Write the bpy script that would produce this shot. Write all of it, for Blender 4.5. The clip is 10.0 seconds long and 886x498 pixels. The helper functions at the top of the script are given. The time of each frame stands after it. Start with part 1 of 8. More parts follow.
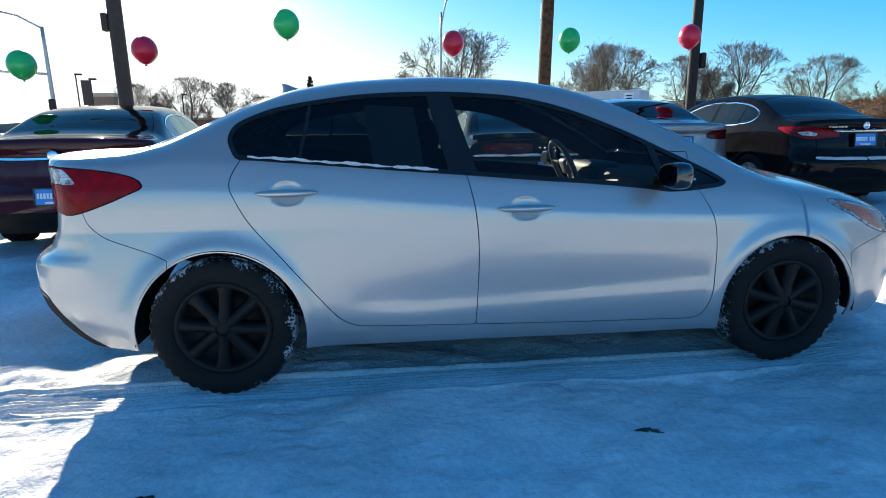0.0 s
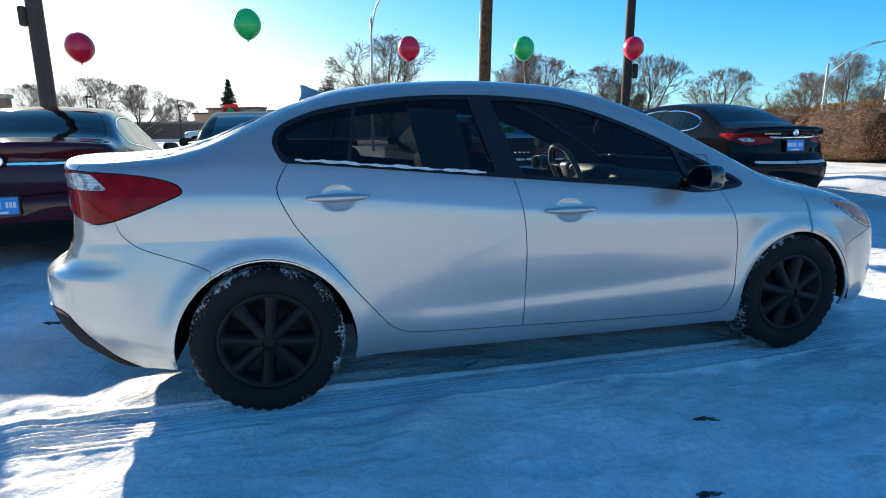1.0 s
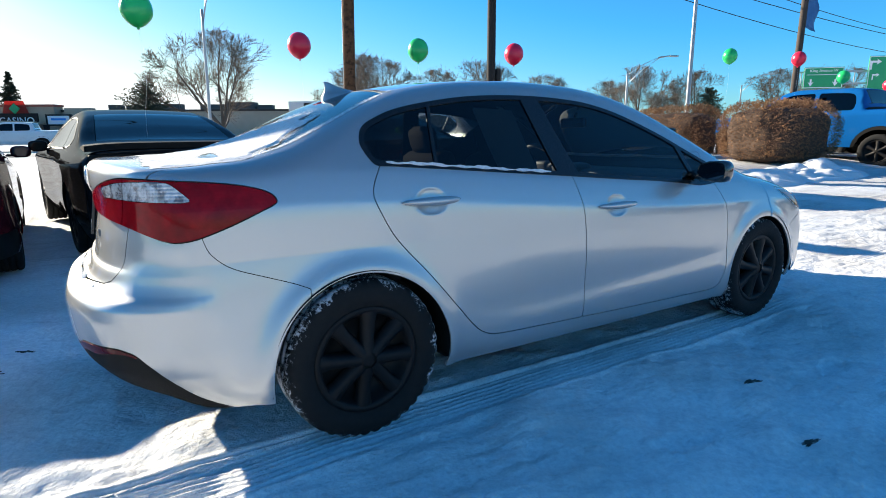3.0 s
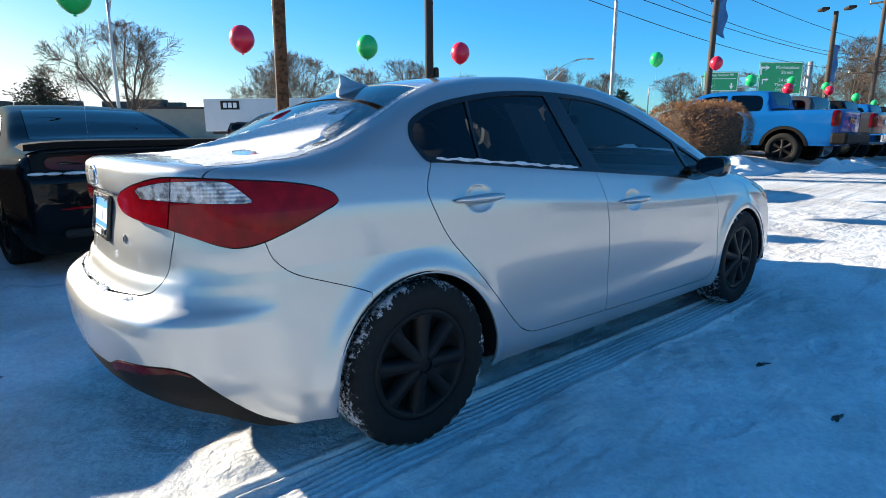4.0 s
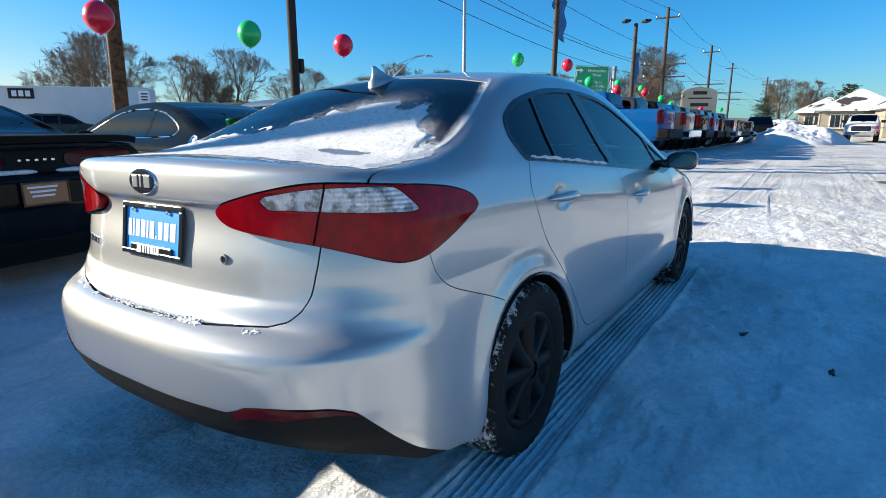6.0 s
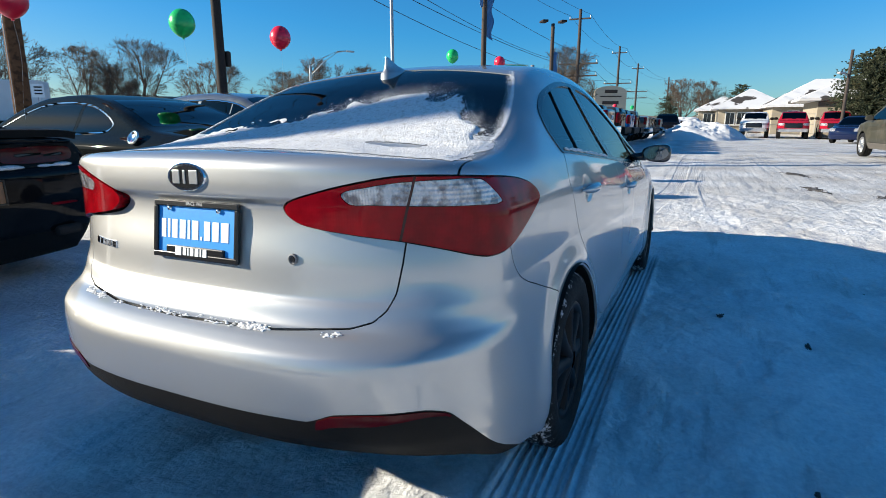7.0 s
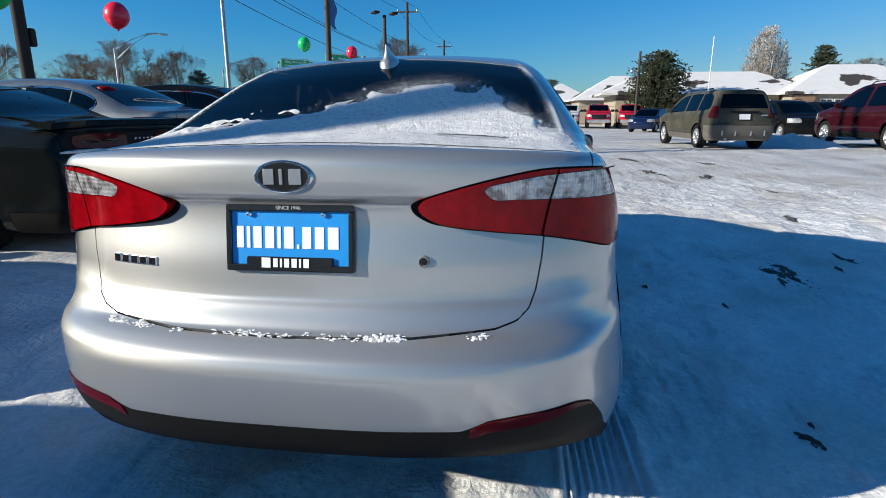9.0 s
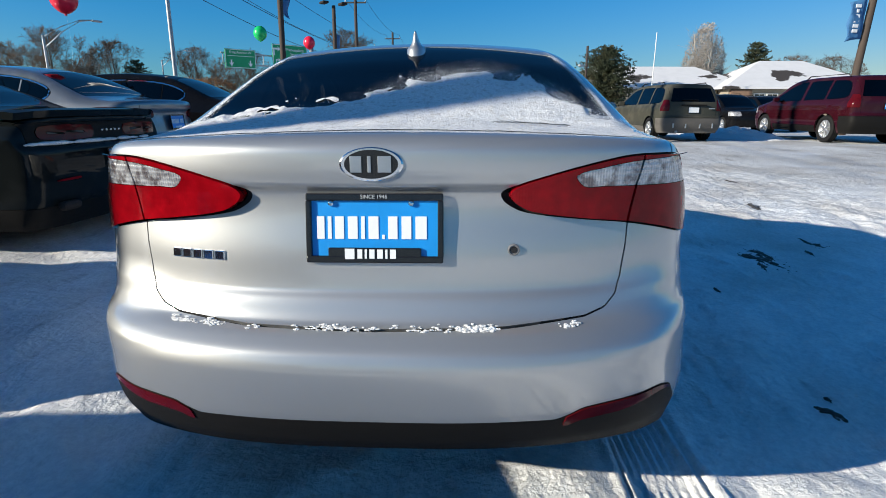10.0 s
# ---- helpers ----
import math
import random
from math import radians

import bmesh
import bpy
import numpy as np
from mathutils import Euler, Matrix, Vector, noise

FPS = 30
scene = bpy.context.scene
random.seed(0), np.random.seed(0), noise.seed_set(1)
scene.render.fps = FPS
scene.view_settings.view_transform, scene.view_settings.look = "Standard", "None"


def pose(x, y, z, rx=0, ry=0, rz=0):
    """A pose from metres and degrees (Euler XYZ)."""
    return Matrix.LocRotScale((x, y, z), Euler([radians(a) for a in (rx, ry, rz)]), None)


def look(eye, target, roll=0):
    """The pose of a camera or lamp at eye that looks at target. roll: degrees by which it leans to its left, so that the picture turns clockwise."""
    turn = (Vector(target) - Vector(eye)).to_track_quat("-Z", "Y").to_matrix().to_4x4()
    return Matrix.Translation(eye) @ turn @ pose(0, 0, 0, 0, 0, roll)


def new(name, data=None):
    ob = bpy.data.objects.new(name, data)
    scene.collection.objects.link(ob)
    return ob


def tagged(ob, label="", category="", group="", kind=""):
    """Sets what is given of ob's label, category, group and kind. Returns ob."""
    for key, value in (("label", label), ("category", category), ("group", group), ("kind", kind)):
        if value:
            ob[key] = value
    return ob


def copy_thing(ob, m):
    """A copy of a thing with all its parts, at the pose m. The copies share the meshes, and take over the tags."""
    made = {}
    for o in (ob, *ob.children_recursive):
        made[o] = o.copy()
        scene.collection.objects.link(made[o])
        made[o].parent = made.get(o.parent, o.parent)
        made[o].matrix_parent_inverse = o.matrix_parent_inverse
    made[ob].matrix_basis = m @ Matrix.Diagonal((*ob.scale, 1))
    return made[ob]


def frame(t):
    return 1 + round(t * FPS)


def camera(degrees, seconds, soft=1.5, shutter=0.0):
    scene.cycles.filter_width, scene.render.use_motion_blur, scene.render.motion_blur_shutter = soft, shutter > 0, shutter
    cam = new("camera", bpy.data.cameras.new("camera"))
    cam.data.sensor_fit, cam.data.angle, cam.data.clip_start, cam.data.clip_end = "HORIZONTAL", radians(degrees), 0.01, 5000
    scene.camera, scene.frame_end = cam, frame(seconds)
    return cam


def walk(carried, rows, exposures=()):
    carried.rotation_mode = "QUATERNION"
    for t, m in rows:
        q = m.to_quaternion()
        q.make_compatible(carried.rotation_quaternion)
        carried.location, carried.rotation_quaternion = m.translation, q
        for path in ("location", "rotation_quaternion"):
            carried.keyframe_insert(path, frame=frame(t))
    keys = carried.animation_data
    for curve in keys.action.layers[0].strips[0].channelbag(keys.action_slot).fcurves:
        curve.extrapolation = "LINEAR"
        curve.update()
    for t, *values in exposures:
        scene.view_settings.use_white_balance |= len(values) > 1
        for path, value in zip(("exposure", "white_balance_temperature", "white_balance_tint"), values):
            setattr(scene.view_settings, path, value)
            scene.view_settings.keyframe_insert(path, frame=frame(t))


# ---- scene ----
cam = camera(77.6, 10.0, soft=0.9)
PATH = [
    (0, (-0.642, -3.238, 1.18), (-0.419, -1.299, 0.744), -0.6),
    (0.5, (-0.927, -3.207, 1.179), (-0.567, -1.285, 0.758), -0.4),
    (1, (-1.185, -3.127, 1.17), (-0.696, -1.233, 0.753), -0.3),
    (1.5, (-1.441, -3.03, 1.176), (-0.818, -1.176, 0.757), -0.3),
    (2, (-1.674, -2.929, 1.169), (-0.903, -1.131, 0.752), -0.4),
    (2.5, (-1.92, -2.826, 1.177), (-1.019, -1.089, 0.761), -0.4),
    (4, (-2.498, -2.356, 1.159), (-1.251, -0.85, 0.739), -0.3),
    (4.5, (-2.674, -2.189, 1.171), (-1.326, -0.771, 0.75), -0.3),
    (5, (-2.802, -1.993, 1.162), (-1.353, -0.681, 0.739), -0.3),
    (5.5, (-2.923, -1.791, 1.174), (-1.377, -0.598, 0.742), -0.1),
    (7, (-3.22, -1.227, 1.152), (-1.46, -0.391, 0.703), 0.1),
    (7.5, (-3.259, -1.047, 1.157), (-1.435, -0.365, 0.7), 0.1),
    (8, (-3.301, -0.866, 1.153), (-1.426, -0.35, 0.688), 0.0),
    (8.5, (-3.358, -0.676, 1.144), (-1.452, -0.291, 0.676), 0.1),
    (9, (-3.392, -0.529, 1.151), (-1.469, -0.254, 0.674), 0.2),
    (9.5, (-3.402, -0.373, 1.138), (-1.47, -0.2, 0.651), 0.3),
    (10, (-3.406, -0.207, 1.133), (-1.472, -0.11, 0.634), 0.4),
]
walk(cam, [(t, look(eye, target, roll)) for t, eye, target, roll in PATH],
     exposures=((0.0, 1.44, 6950, 8), (2.5, 1.42, 6900, 8), (4.5, 1.30, 6900, 8), (5.5, 1.16, 6780, 8), (7.5, 0.72, 6680, 8), (10.0, 0.50, 6480, 8)))

# ---- world, sun ----
SUN = Vector((-0.46, 1.0, 0.385)).normalized()
world = bpy.data.worlds.new("winter_sky")
scene.world = world
world.use_nodes = True
wn = world.node_tree.nodes
sky = wn.new("ShaderNodeTexSky")
sky.sky_type = "NISHITA"
sky.sun_disc = False
sky.sun_elevation = math.asin(SUN.z)
sky.sun_rotation = math.atan2(SUN.x, SUN.y)
sky.altitude, sky.air_density, sky.dust_density, sky.ozone_density = 950, 1.0, 0.7, 2.5
wn["Background"].inputs["Strength"].default_value = 0.056
cool = wn.new("ShaderNodeMix")
cool.data_type, cool.blend_type = "RGBA", "MULTIPLY"
cool.inputs["Factor"].default_value = 1.0
# the deep sky is a clear winter blue, the glare round the sun nearly white
lum, glare, hue = (wn.new(k) for k in ("ShaderNodeRGBToBW", "ShaderNodeMapRange", "ShaderNodeMix"))
glare.inputs["From Min"].default_value, glare.inputs["From Max"].default_value = 3.2, 7.5
hue.data_type = "RGBA"
hue.inputs["A"].default_value, hue.inputs["B"].default_value = (0.25, 1.05, 1.62, 1), (0.94, 1.02, 1.06, 1)
world.node_tree.links.new(sky.outputs["Color"], lum.inputs["Color"])
world.node_tree.links.new(lum.outputs["Val"], glare.inputs["Value"])
world.node_tree.links.new(glare.outputs["Result"], hue.inputs["Factor"])
world.node_tree.links.new(hue.outputs["Result"], cool.inputs["B"])
soft = wn.new("ShaderNodeVectorMath")
soft.operation = "MINIMUM"
soft.inputs[1].default_value = (8.0, 8.0, 8.0)
world.node_tree.links.new(sky.outputs["Color"], soft.inputs[0])
world.node_tree.links.new(soft.outputs["Vector"], cool.inputs["A"])
world.node_tree.links.new(cool.outputs["Result"], wn["Background"].inputs["Color"])
sun_data = bpy.data.lights.new("sun", "SUN")
sun_data.energy, sun_data.angle, sun_data.color = 5.0, radians(0.53), (1.0, 0.92, 0.79)
sun = new("sun", sun_data)
sun.matrix_world = look(SUN * 60, (0, 0, 0))

# ---- materials ----
def material(name, color=(0.5, 0.5, 0.5), rough=0.5, metal=0.0, noise_scale=0, amount=0.1, bump=0.0, bump_scale=200, coat=0.0, spec=0.5, second=None, second_scale=6.0, second_edge=(0.45, 0.6)):
    """A surface with two scales of variation: a fine grain in value and relief, and broad patches of a second colour."""
    m = bpy.data.materials.new(name)
    m.use_nodes = True
    nt = m.node_tree
    b = nt.nodes["Principled BSDF"]
    b.inputs["Base Color"].default_value = (*color, 1)
    b.inputs["Roughness"].default_value = rough
    b.inputs["Metallic"].default_value = metal
    b.inputs["Coat Weight"].default_value = coat
    b.inputs["Coat Roughness"].default_value = 0.04
    b.inputs["Specular IOR Level"].default_value = spec
    tc = nt.nodes.new("ShaderNodeTexCoord")
    out = None
    if noise_scale:
        n = nt.nodes.new("ShaderNodeTexNoise")
        n.inputs["Scale"].default_value, n.inputs["Detail"].default_value = noise_scale, 5
        nt.links.new(tc.outputs["Object"], n.inputs["Vector"])
        mx = nt.nodes.new("ShaderNodeMix")
        mx.data_type = "RGBA"
        mx.inputs["A"].default_value = (*[c * (1 - amount) for c in color], 1)
        mx.inputs["B"].default_value = (*[min(1, c * (1 + amount)) for c in color], 1)
        nt.links.new(n.outputs["Fac"], mx.inputs["Factor"])
        out = mx.outputs["Result"]
    if second:
        n2 = nt.nodes.new("ShaderNodeTexNoise")
        n2.inputs["Scale"].default_value, n2.inputs["Detail"].default_value = second_scale, 6
        nt.links.new(tc.outputs["Object"], n2.inputs["Vector"])
        ramp = nt.nodes.new("ShaderNodeMapRange")
        ramp.inputs["From Min"].default_value, ramp.inputs["From Max"].default_value = second_edge
        nt.links.new(n2.outputs["Fac"], ramp.inputs["Value"])
        mx2 = nt.nodes.new("ShaderNodeMix")
        mx2.data_type = "RGBA"
        mx2.inputs["A"].default_value = (*color, 1)
        if out:
            nt.links.new(out, mx2.inputs["A"])
        mx2.inputs["B"].default_value = (*second, 1)
        nt.links.new(ramp.outputs["Result"], mx2.inputs["Factor"])
        out = mx2.outputs["Result"]
    if out:
        nt.links.new(out, b.inputs["Base Color"])
    if bump:
        n3 = nt.nodes.new("ShaderNodeTexNoise")
        n3.inputs["Scale"].default_value, n3.inputs["Detail"].default_value, n3.inputs["Roughness"].default_value = bump_scale, 4 if bump_scale > 50 else 9, 0.5 if bump_scale > 50 else 0.62
        nt.links.new(tc.outputs["Object"], n3.inputs["Vector"])
        bp = nt.nodes.new("ShaderNodeBump")
        bp.inputs["Strength"].default_value, bp.inputs["Distance"].default_value = 1.0, bump
        nt.links.new(n3.outputs["Fac"], bp.inputs["Height"])
        nt.links.new(bp.outputs["Normal"], b.inputs["Normal"])
    return m


def glass(name, tint=(0.5, 0.55, 0.55), rough=0.0, ior=1.5):
    """A thin pane: it lets the tinted view through and mirrors by Fresnel."""
    m = bpy.data.materials.new(name)
    m.use_nodes = True
    nt = m.node_tree
    nt.nodes.remove(nt.nodes["Principled BSDF"])
    tr, gl, mix, fr = (nt.nodes.new(k) for k in ("ShaderNodeBsdfTransparent", "ShaderNodeBsdfGlossy", "ShaderNodeMixShader", "ShaderNodeFresnel"))
    tr.inputs["Color"].default_value = (*tint, 1)
    gl.inputs["Roughness"].default_value = rough
    fr.inputs["IOR"].default_value = ior
    nt.links.new(fr.outputs["Fac"], mix.inputs["Fac"])
    nt.links.new(tr.outputs["BSDF"], mix.inputs[1])
    nt.links.new(gl.outputs["BSDF"], mix.inputs[2])
    nt.links.new(mix.outputs["Shader"], nt.nodes["Material Output"].inputs["Surface"])
    return m


SNOW = material("snow", (0.87, 0.885, 0.90), 0.8, noise_scale=9, amount=0.13, bump=0.020, bump_scale=22, spec=0.15, second=(0.66, 0.64, 0.615), second_scale=0.9, second_edge=(0.42, 0.68))
SILVER = material("silver_paint", (0.43, 0.43, 0.43), 0.20, metal=0.95, noise_scale=900, amount=0.03, coat=1.0)
# metallic flakes scatter part of the light widely
_nt = SILVER.node_tree
_flake = _nt.nodes.new("ShaderNodeBsdfPrincipled")
_flake.inputs["Base Color"].default_value = (0.49, 0.495, 0.49, 1)
_flake.inputs["Metallic"].default_value, _flake.inputs["Roughness"].default_value = 0.62, 0.44
_flake.inputs["Coat Weight"].default_value, _flake.inputs["Coat Roughness"].default_value = 1.0, 0.04
_mixed = _nt.nodes.new("ShaderNodeMixShader")
_mixed.inputs["Fac"].default_value = 0.72
_nt.links.new(_nt.nodes["Principled BSDF"].outputs["BSDF"], _mixed.inputs[1])
_nt.links.new(_flake.outputs["BSDF"], _mixed.inputs[2])
_nt.links.new(_mixed.outputs["Shader"], _nt.nodes["Material Output"].inputs["Surface"])
BLACK_GLOSS = material("black_trim", (0.012, 0.012, 0.013), 0.22, noise_scale=60, amount=0.3)
BLACK_PLASTIC = material("black_plastic", (0.010, 0.0095, 0.009), 0.6, spec=0.12, noise_scale=300, amount=0.2, bump=0.0006, bump_scale=900)
GAP = material("panel_gap", (0.006, 0.006, 0.007), 0.9, noise_scale=20, amount=0.2)
RUBBER = material("tyre_rubber", (0.010, 0.010, 0.010), 0.8, spec=0.25, noise_scale=40, amount=0.35, bump=0.001, bump_scale=300)
WHEEL_BLACK = material("black_wheel_cover", (0.009, 0.008, 0.008), 0.5, spec=0.2, noise_scale=50, amount=0.3)
CHROME = material("chrome", (0.75, 0.76, 0.78), 0.12, metal=1.0, noise_scale=30, amount=0.04)
LAMP_RED = material("red_lens", (0.24, 0.002, 0.006), 0.12, spec=0.05, noise_scale=26, amount=0.5, coat=0.32, second=(0.10, 0.001, 0.003), second_scale=7, second_edge=(0.46, 0.72))
LAMP_DARK = material("dark_red_lens", (0.075, 0.003, 0.005), 0.16, spec=0.1, noise_scale=30, amount=0.3, coat=0.25)
LAMP_CLEAR = material("frosted_clear_lens", (0.50, 0.50, 0.51), 0.16, metal=0.30, noise_scale=60, amount=0.5, coat=1.0, second=(0.16, 0.14, 0.145), second_scale=34, second_edge=(0.46, 0.62))
# moulded prisms behind the smooth outer face of the lenses
for _nt, _deep in ((LAMP_CLEAR.node_tree, 0.0013), (LAMP_RED.node_tree, 0.00012)):
    _tc = _nt.nodes.new("ShaderNodeTexCoord")
    _hs = []
    for _dir, _sc in (("Y", 46), ("Z", 27)):
        _wave = _nt.nodes.new("ShaderNodeTexWave")
        _wave.bands_direction = _dir
        _wave.inputs["Scale"].default_value, _wave.inputs["Distortion"].default_value = _sc, 0.5
        _nt.links.new(_tc.outputs["Object"], _wave.inputs["Vector"])
        _hs.append(_wave.outputs["Fac"])
    _sum = _nt.nodes.new("ShaderNodeMath")
    _bump = _nt.nodes.new("ShaderNodeBump")
    _bump.inputs["Strength"].default_value, _bump.inputs["Distance"].default_value = 0.8, _deep
    _nt.links.new(_hs[0], _sum.inputs[0])
    _nt.links.new(_hs[1], _sum.inputs[1])
    _nt.links.new(_sum.outputs["Value"], _bump.inputs["Height"])
    _nt.links.new(_bump.outputs["Normal"], _nt.nodes["Principled BSDF"].inputs["Normal"])
TINT = glass("tinted_privacy_glass", (0.26, 0.27, 0.27))
TINT_REAR = glass("deep_tinted_rear_glass", (0.06, 0.065, 0.07))
PANE = glass("light_tinted_glass", (0.78, 0.82, 0.81))
SEAT = material("dark_grey_fabric", (0.04, 0.04, 0.043), 0.9, noise_scale=200, amount=0.3)
DASH = material("charcoal_dashboard", (0.06, 0.06, 0.062), 0.6, noise_scale=220, amount=0.25, bump=0.0006, bump_scale=700)
PAPER = material("pale_paper", (0.30, 0.31, 0.32), 0.8, noise_scale=14, amount=0.12)
WOOD_POLE = material("brown_wooden_pole", (0.105, 0.055, 0.030), 0.9, spec=0.1, second=(0.05, 0.028, 0.018), second_scale=9, second_edge=(0.5, 0.62), noise_scale=12, amount=0.4, bump=0.01, bump_scale=30)
STEEL = material("galvanised_steel", (0.38, 0.39, 0.40), 0.5, metal=0.6, noise_scale=20, amount=0.15)
DARK_STEEL = material("dark_painted_steel", (0.035, 0.030, 0.028), 0.7, spec=0.1, noise_scale=20, amount=0.25)
BALLOON_RED = material("red_balloon_latex", (0.80, 0.02, 0.06), 0.28, noise_scale=8, amount=0.08)
BALLOON_GREEN = material("green_balloon_latex", (0.015, 0.52, 0.14), 0.28, noise_scale=8, amount=0.08)
AMBER = material("amber_lens", (0.62, 0.16, 0.05), 0.2, noise_scale=60, amount=0.3, coat=0.6)
LAMP_EDGE = material("lamp_edge", (0.05, 0.004, 0.006), 0.25, noise_scale=60, amount=0.3)
MIRROR_BLACK = material("gloss_black_paint", (0.014, 0.015, 0.018), 0.12, noise_scale=40, amount=0.2, coat=1.0)
MIRROR = material("mirror_glass", (0.14, 0.16, 0.18), 0.02, metal=1.0)
PLATE_BLUE = material("blue_card", (0.008, 0.27, 0.72), 0.4, noise_scale=25, amount=0.08)
WHITE_PRINT = material("white_print", (0.82, 0.84, 0.85), 0.5, noise_scale=90, amount=0.04)
GREY_PRINT = material("grey_print", (0.45, 0.46, 0.47), 0.5, noise_scale=90, amount=0.05)
STEERING = material("grey_steering_wheel", (0.16, 0.16, 0.165), 0.5, noise_scale=70, amount=0.2)
SNOW_LOOSE = material("loose_snow", (0.74, 0.75, 0.76), 0.85, noise_scale=190, amount=0.30, bump=0.004, bump_scale=150, spec=0.15, second=(0.50, 0.49, 0.475), second_scale=55, second_edge=(0.52, 0.74))
FROST = material("frost_on_glass", (0.82, 0.84, 0.86), 0.8, noise_scale=120, amount=0.1)
_nt = FROST.node_tree
_at = _nt.nodes.new("ShaderNodeAttribute")
_at.attribute_name = "cover"
_tc = _nt.nodes.new("ShaderNodeTexCoord")
_n = _nt.nodes.new("ShaderNodeTexNoise")
_n.inputs["Scale"].default_value, _n.inputs["Detail"].default_value, _n.inputs["Roughness"].default_value = 190, 5, 0.7
_sum = _nt.nodes.new("ShaderNodeMath")
_r = _nt.nodes.new("ShaderNodeMapRange")
_r.inputs["From Min"].default_value, _r.inputs["From Max"].default_value = 0.98, 1.05
_tr = _nt.nodes.new("ShaderNodeBsdfTransparent")
_mixed = _nt.nodes.new("ShaderNodeMixShader")
_nt.links.new(_tc.outputs["Object"], _n.inputs["Vector"])
_nt.links.new(_n.outputs["Fac"], _sum.inputs[0])
_nt.links.new(_at.outputs["Fac"], _sum.inputs[1])
_nt.links.new(_sum.outputs["Value"], _r.inputs["Value"])
_nt.links.new(_r.outputs["Result"], _mixed.inputs["Fac"])
_nt.links.new(_tr.outputs["BSDF"], _mixed.inputs[1])
_nt.links.new(_nt.nodes["Principled BSDF"].outputs["BSDF"], _mixed.inputs[2])
_nt.links.new(_mixed.outputs["Shader"], _nt.nodes["Material Output"].inputs["Surface"])
SNOWY_RUBBER = material("snow_flecked_rubber", (0.010, 0.010, 0.010), 0.8, noise_scale=40, amount=0.35, bump=0.001, bump_scale=300, spec=0.25)
# snow packed into the shoulder blocks and a few smears on the sidewall
_nt = SNOWY_RUBBER.node_tree
_b = _nt.nodes["Principled BSDF"]
_tc = _nt.nodes.new("ShaderNodeTexCoord")
_flat, _len, _ring, _n1, _n2, _s1, _s2, _r = (_nt.nodes.new(k) for k in ("ShaderNodeVectorMath", "ShaderNodeVectorMath", "ShaderNodeMapRange", "ShaderNodeTexNoise", "ShaderNodeTexNoise", "ShaderNodeMath", "ShaderNodeMath", "ShaderNodeMapRange"))
_flat.operation, _len.operation = "MULTIPLY", "LENGTH"
_flat.inputs[1].default_value = (1, 0, 1)
_ring.inputs["From Min"].default_value, _ring.inputs["From Max"].default_value = 0.255, 0.312
_n1.inputs["Scale"].default_value, _n1.inputs["Detail"].default_value, _n1.inputs["Roughness"].default_value = 70, 6, 0.7
_n2.inputs["Scale"].default_value, _n2.inputs["Detail"].default_value = 9, 3
_r.inputs["From Min"].default_value, _r.inputs["From Max"].default_value = 1.36, 1.50
_mx = _nt.nodes.new("ShaderNodeMix")
_mx.data_type = "RGBA"
_mx.inputs["B"].default_value = (0.50, 0.52, 0.55, 1)
_nt.links.new(_tc.outputs["Object"], _flat.inputs[0])
_nt.links.new(_flat.outputs["Vector"], _len.inputs[0])
_nt.links.new(_len.outputs["Value"], _ring.inputs["Value"])
_nt.links.new(_tc.outputs["Object"], _n1.inputs["Vector"])
_nt.links.new(_tc.outputs["Object"], _n2.inputs["Vector"])
_nt.links.new(_n1.outputs["Fac"], _s1.inputs[0])
_nt.links.new(_n2.outputs["Fac"], _s1.inputs[1])
_ring.inputs["To Max"].default_value = 0.40
_nt.links.new(_s1.outputs["Value"], _s2.inputs[0])
_nt.links.new(_ring.outputs["Result"], _s2.inputs[1])
_nt.links.new(_s2.outputs["Value"], _r.inputs["Value"])
_nt.links.new(_r.outputs["Result"], _mx.inputs["Factor"])
_nt.links.new(_b.inputs["Base Color"].links[0].from_socket, _mx.inputs["A"])
_nt.links.new(_mx.outputs["Result"], _b.inputs["Base Color"])
DIRT = material("frozen_dirt", (0.060, 0.052, 0.044), 0.9, noise_scale=60, amount=0.6, bump=0.006, bump_scale=90, second=(0.30, 0.31, 0.33), second_scale=28, second_edge=(0.56, 0.68))
ALLOY = material("bright_alloy", (0.5, 0.51, 0.52), 0.3, metal=0.8, noise_scale=30, amount=0.15)
DARK_PANE = glass("dark_vehicle_glass", (0.10, 0.12, 0.12))
DARK_RED = material("dark_red_paint", (0.055, 0.006, 0.010), 0.3, metal=0.0, spec=0.0, noise_scale=700, amount=0.1, coat=0.8, second=(0.09, 0.05, 0.05), second_scale=3, second_edge=(0.6, 0.9))
BLACK_PAINT = material("black_paint", (0.006, 0.006, 0.007), 0.25, spec=0.0, noise_scale=600, amount=0.2, coat=0.35, second=(0.016, 0.016, 0.017), second_scale=4, second_edge=(0.55, 0.9))
CHARCOAL = material("charcoal_paint", (0.010, 0.012, 0.012), 0.4, metal=0.0, spec=0.0, noise_scale=600, amount=0.15, coat=0.4, second=(0.025, 0.027, 0.027), second_scale=4, second_edge=(0.55, 0.9))
GREY_PAINT = material("silver_grey_paint", (0.20, 0.215, 0.23), 0.32, metal=0.6, noise_scale=700, amount=0.08, coat=0.9, second=(0.42, 0.44, 0.46), second_scale=4, second_edge=(0.55, 0.9))
TRUCK_BLUE = material("bright_blue_paint", (0.004, 0.095, 0.30), 0.3, spec=0.0, noise_scale=500, amount=0.1, coat=0.5, second=(0.03, 0.12, 0.30), second_scale=2.5, second_edge=(0.55, 0.95))
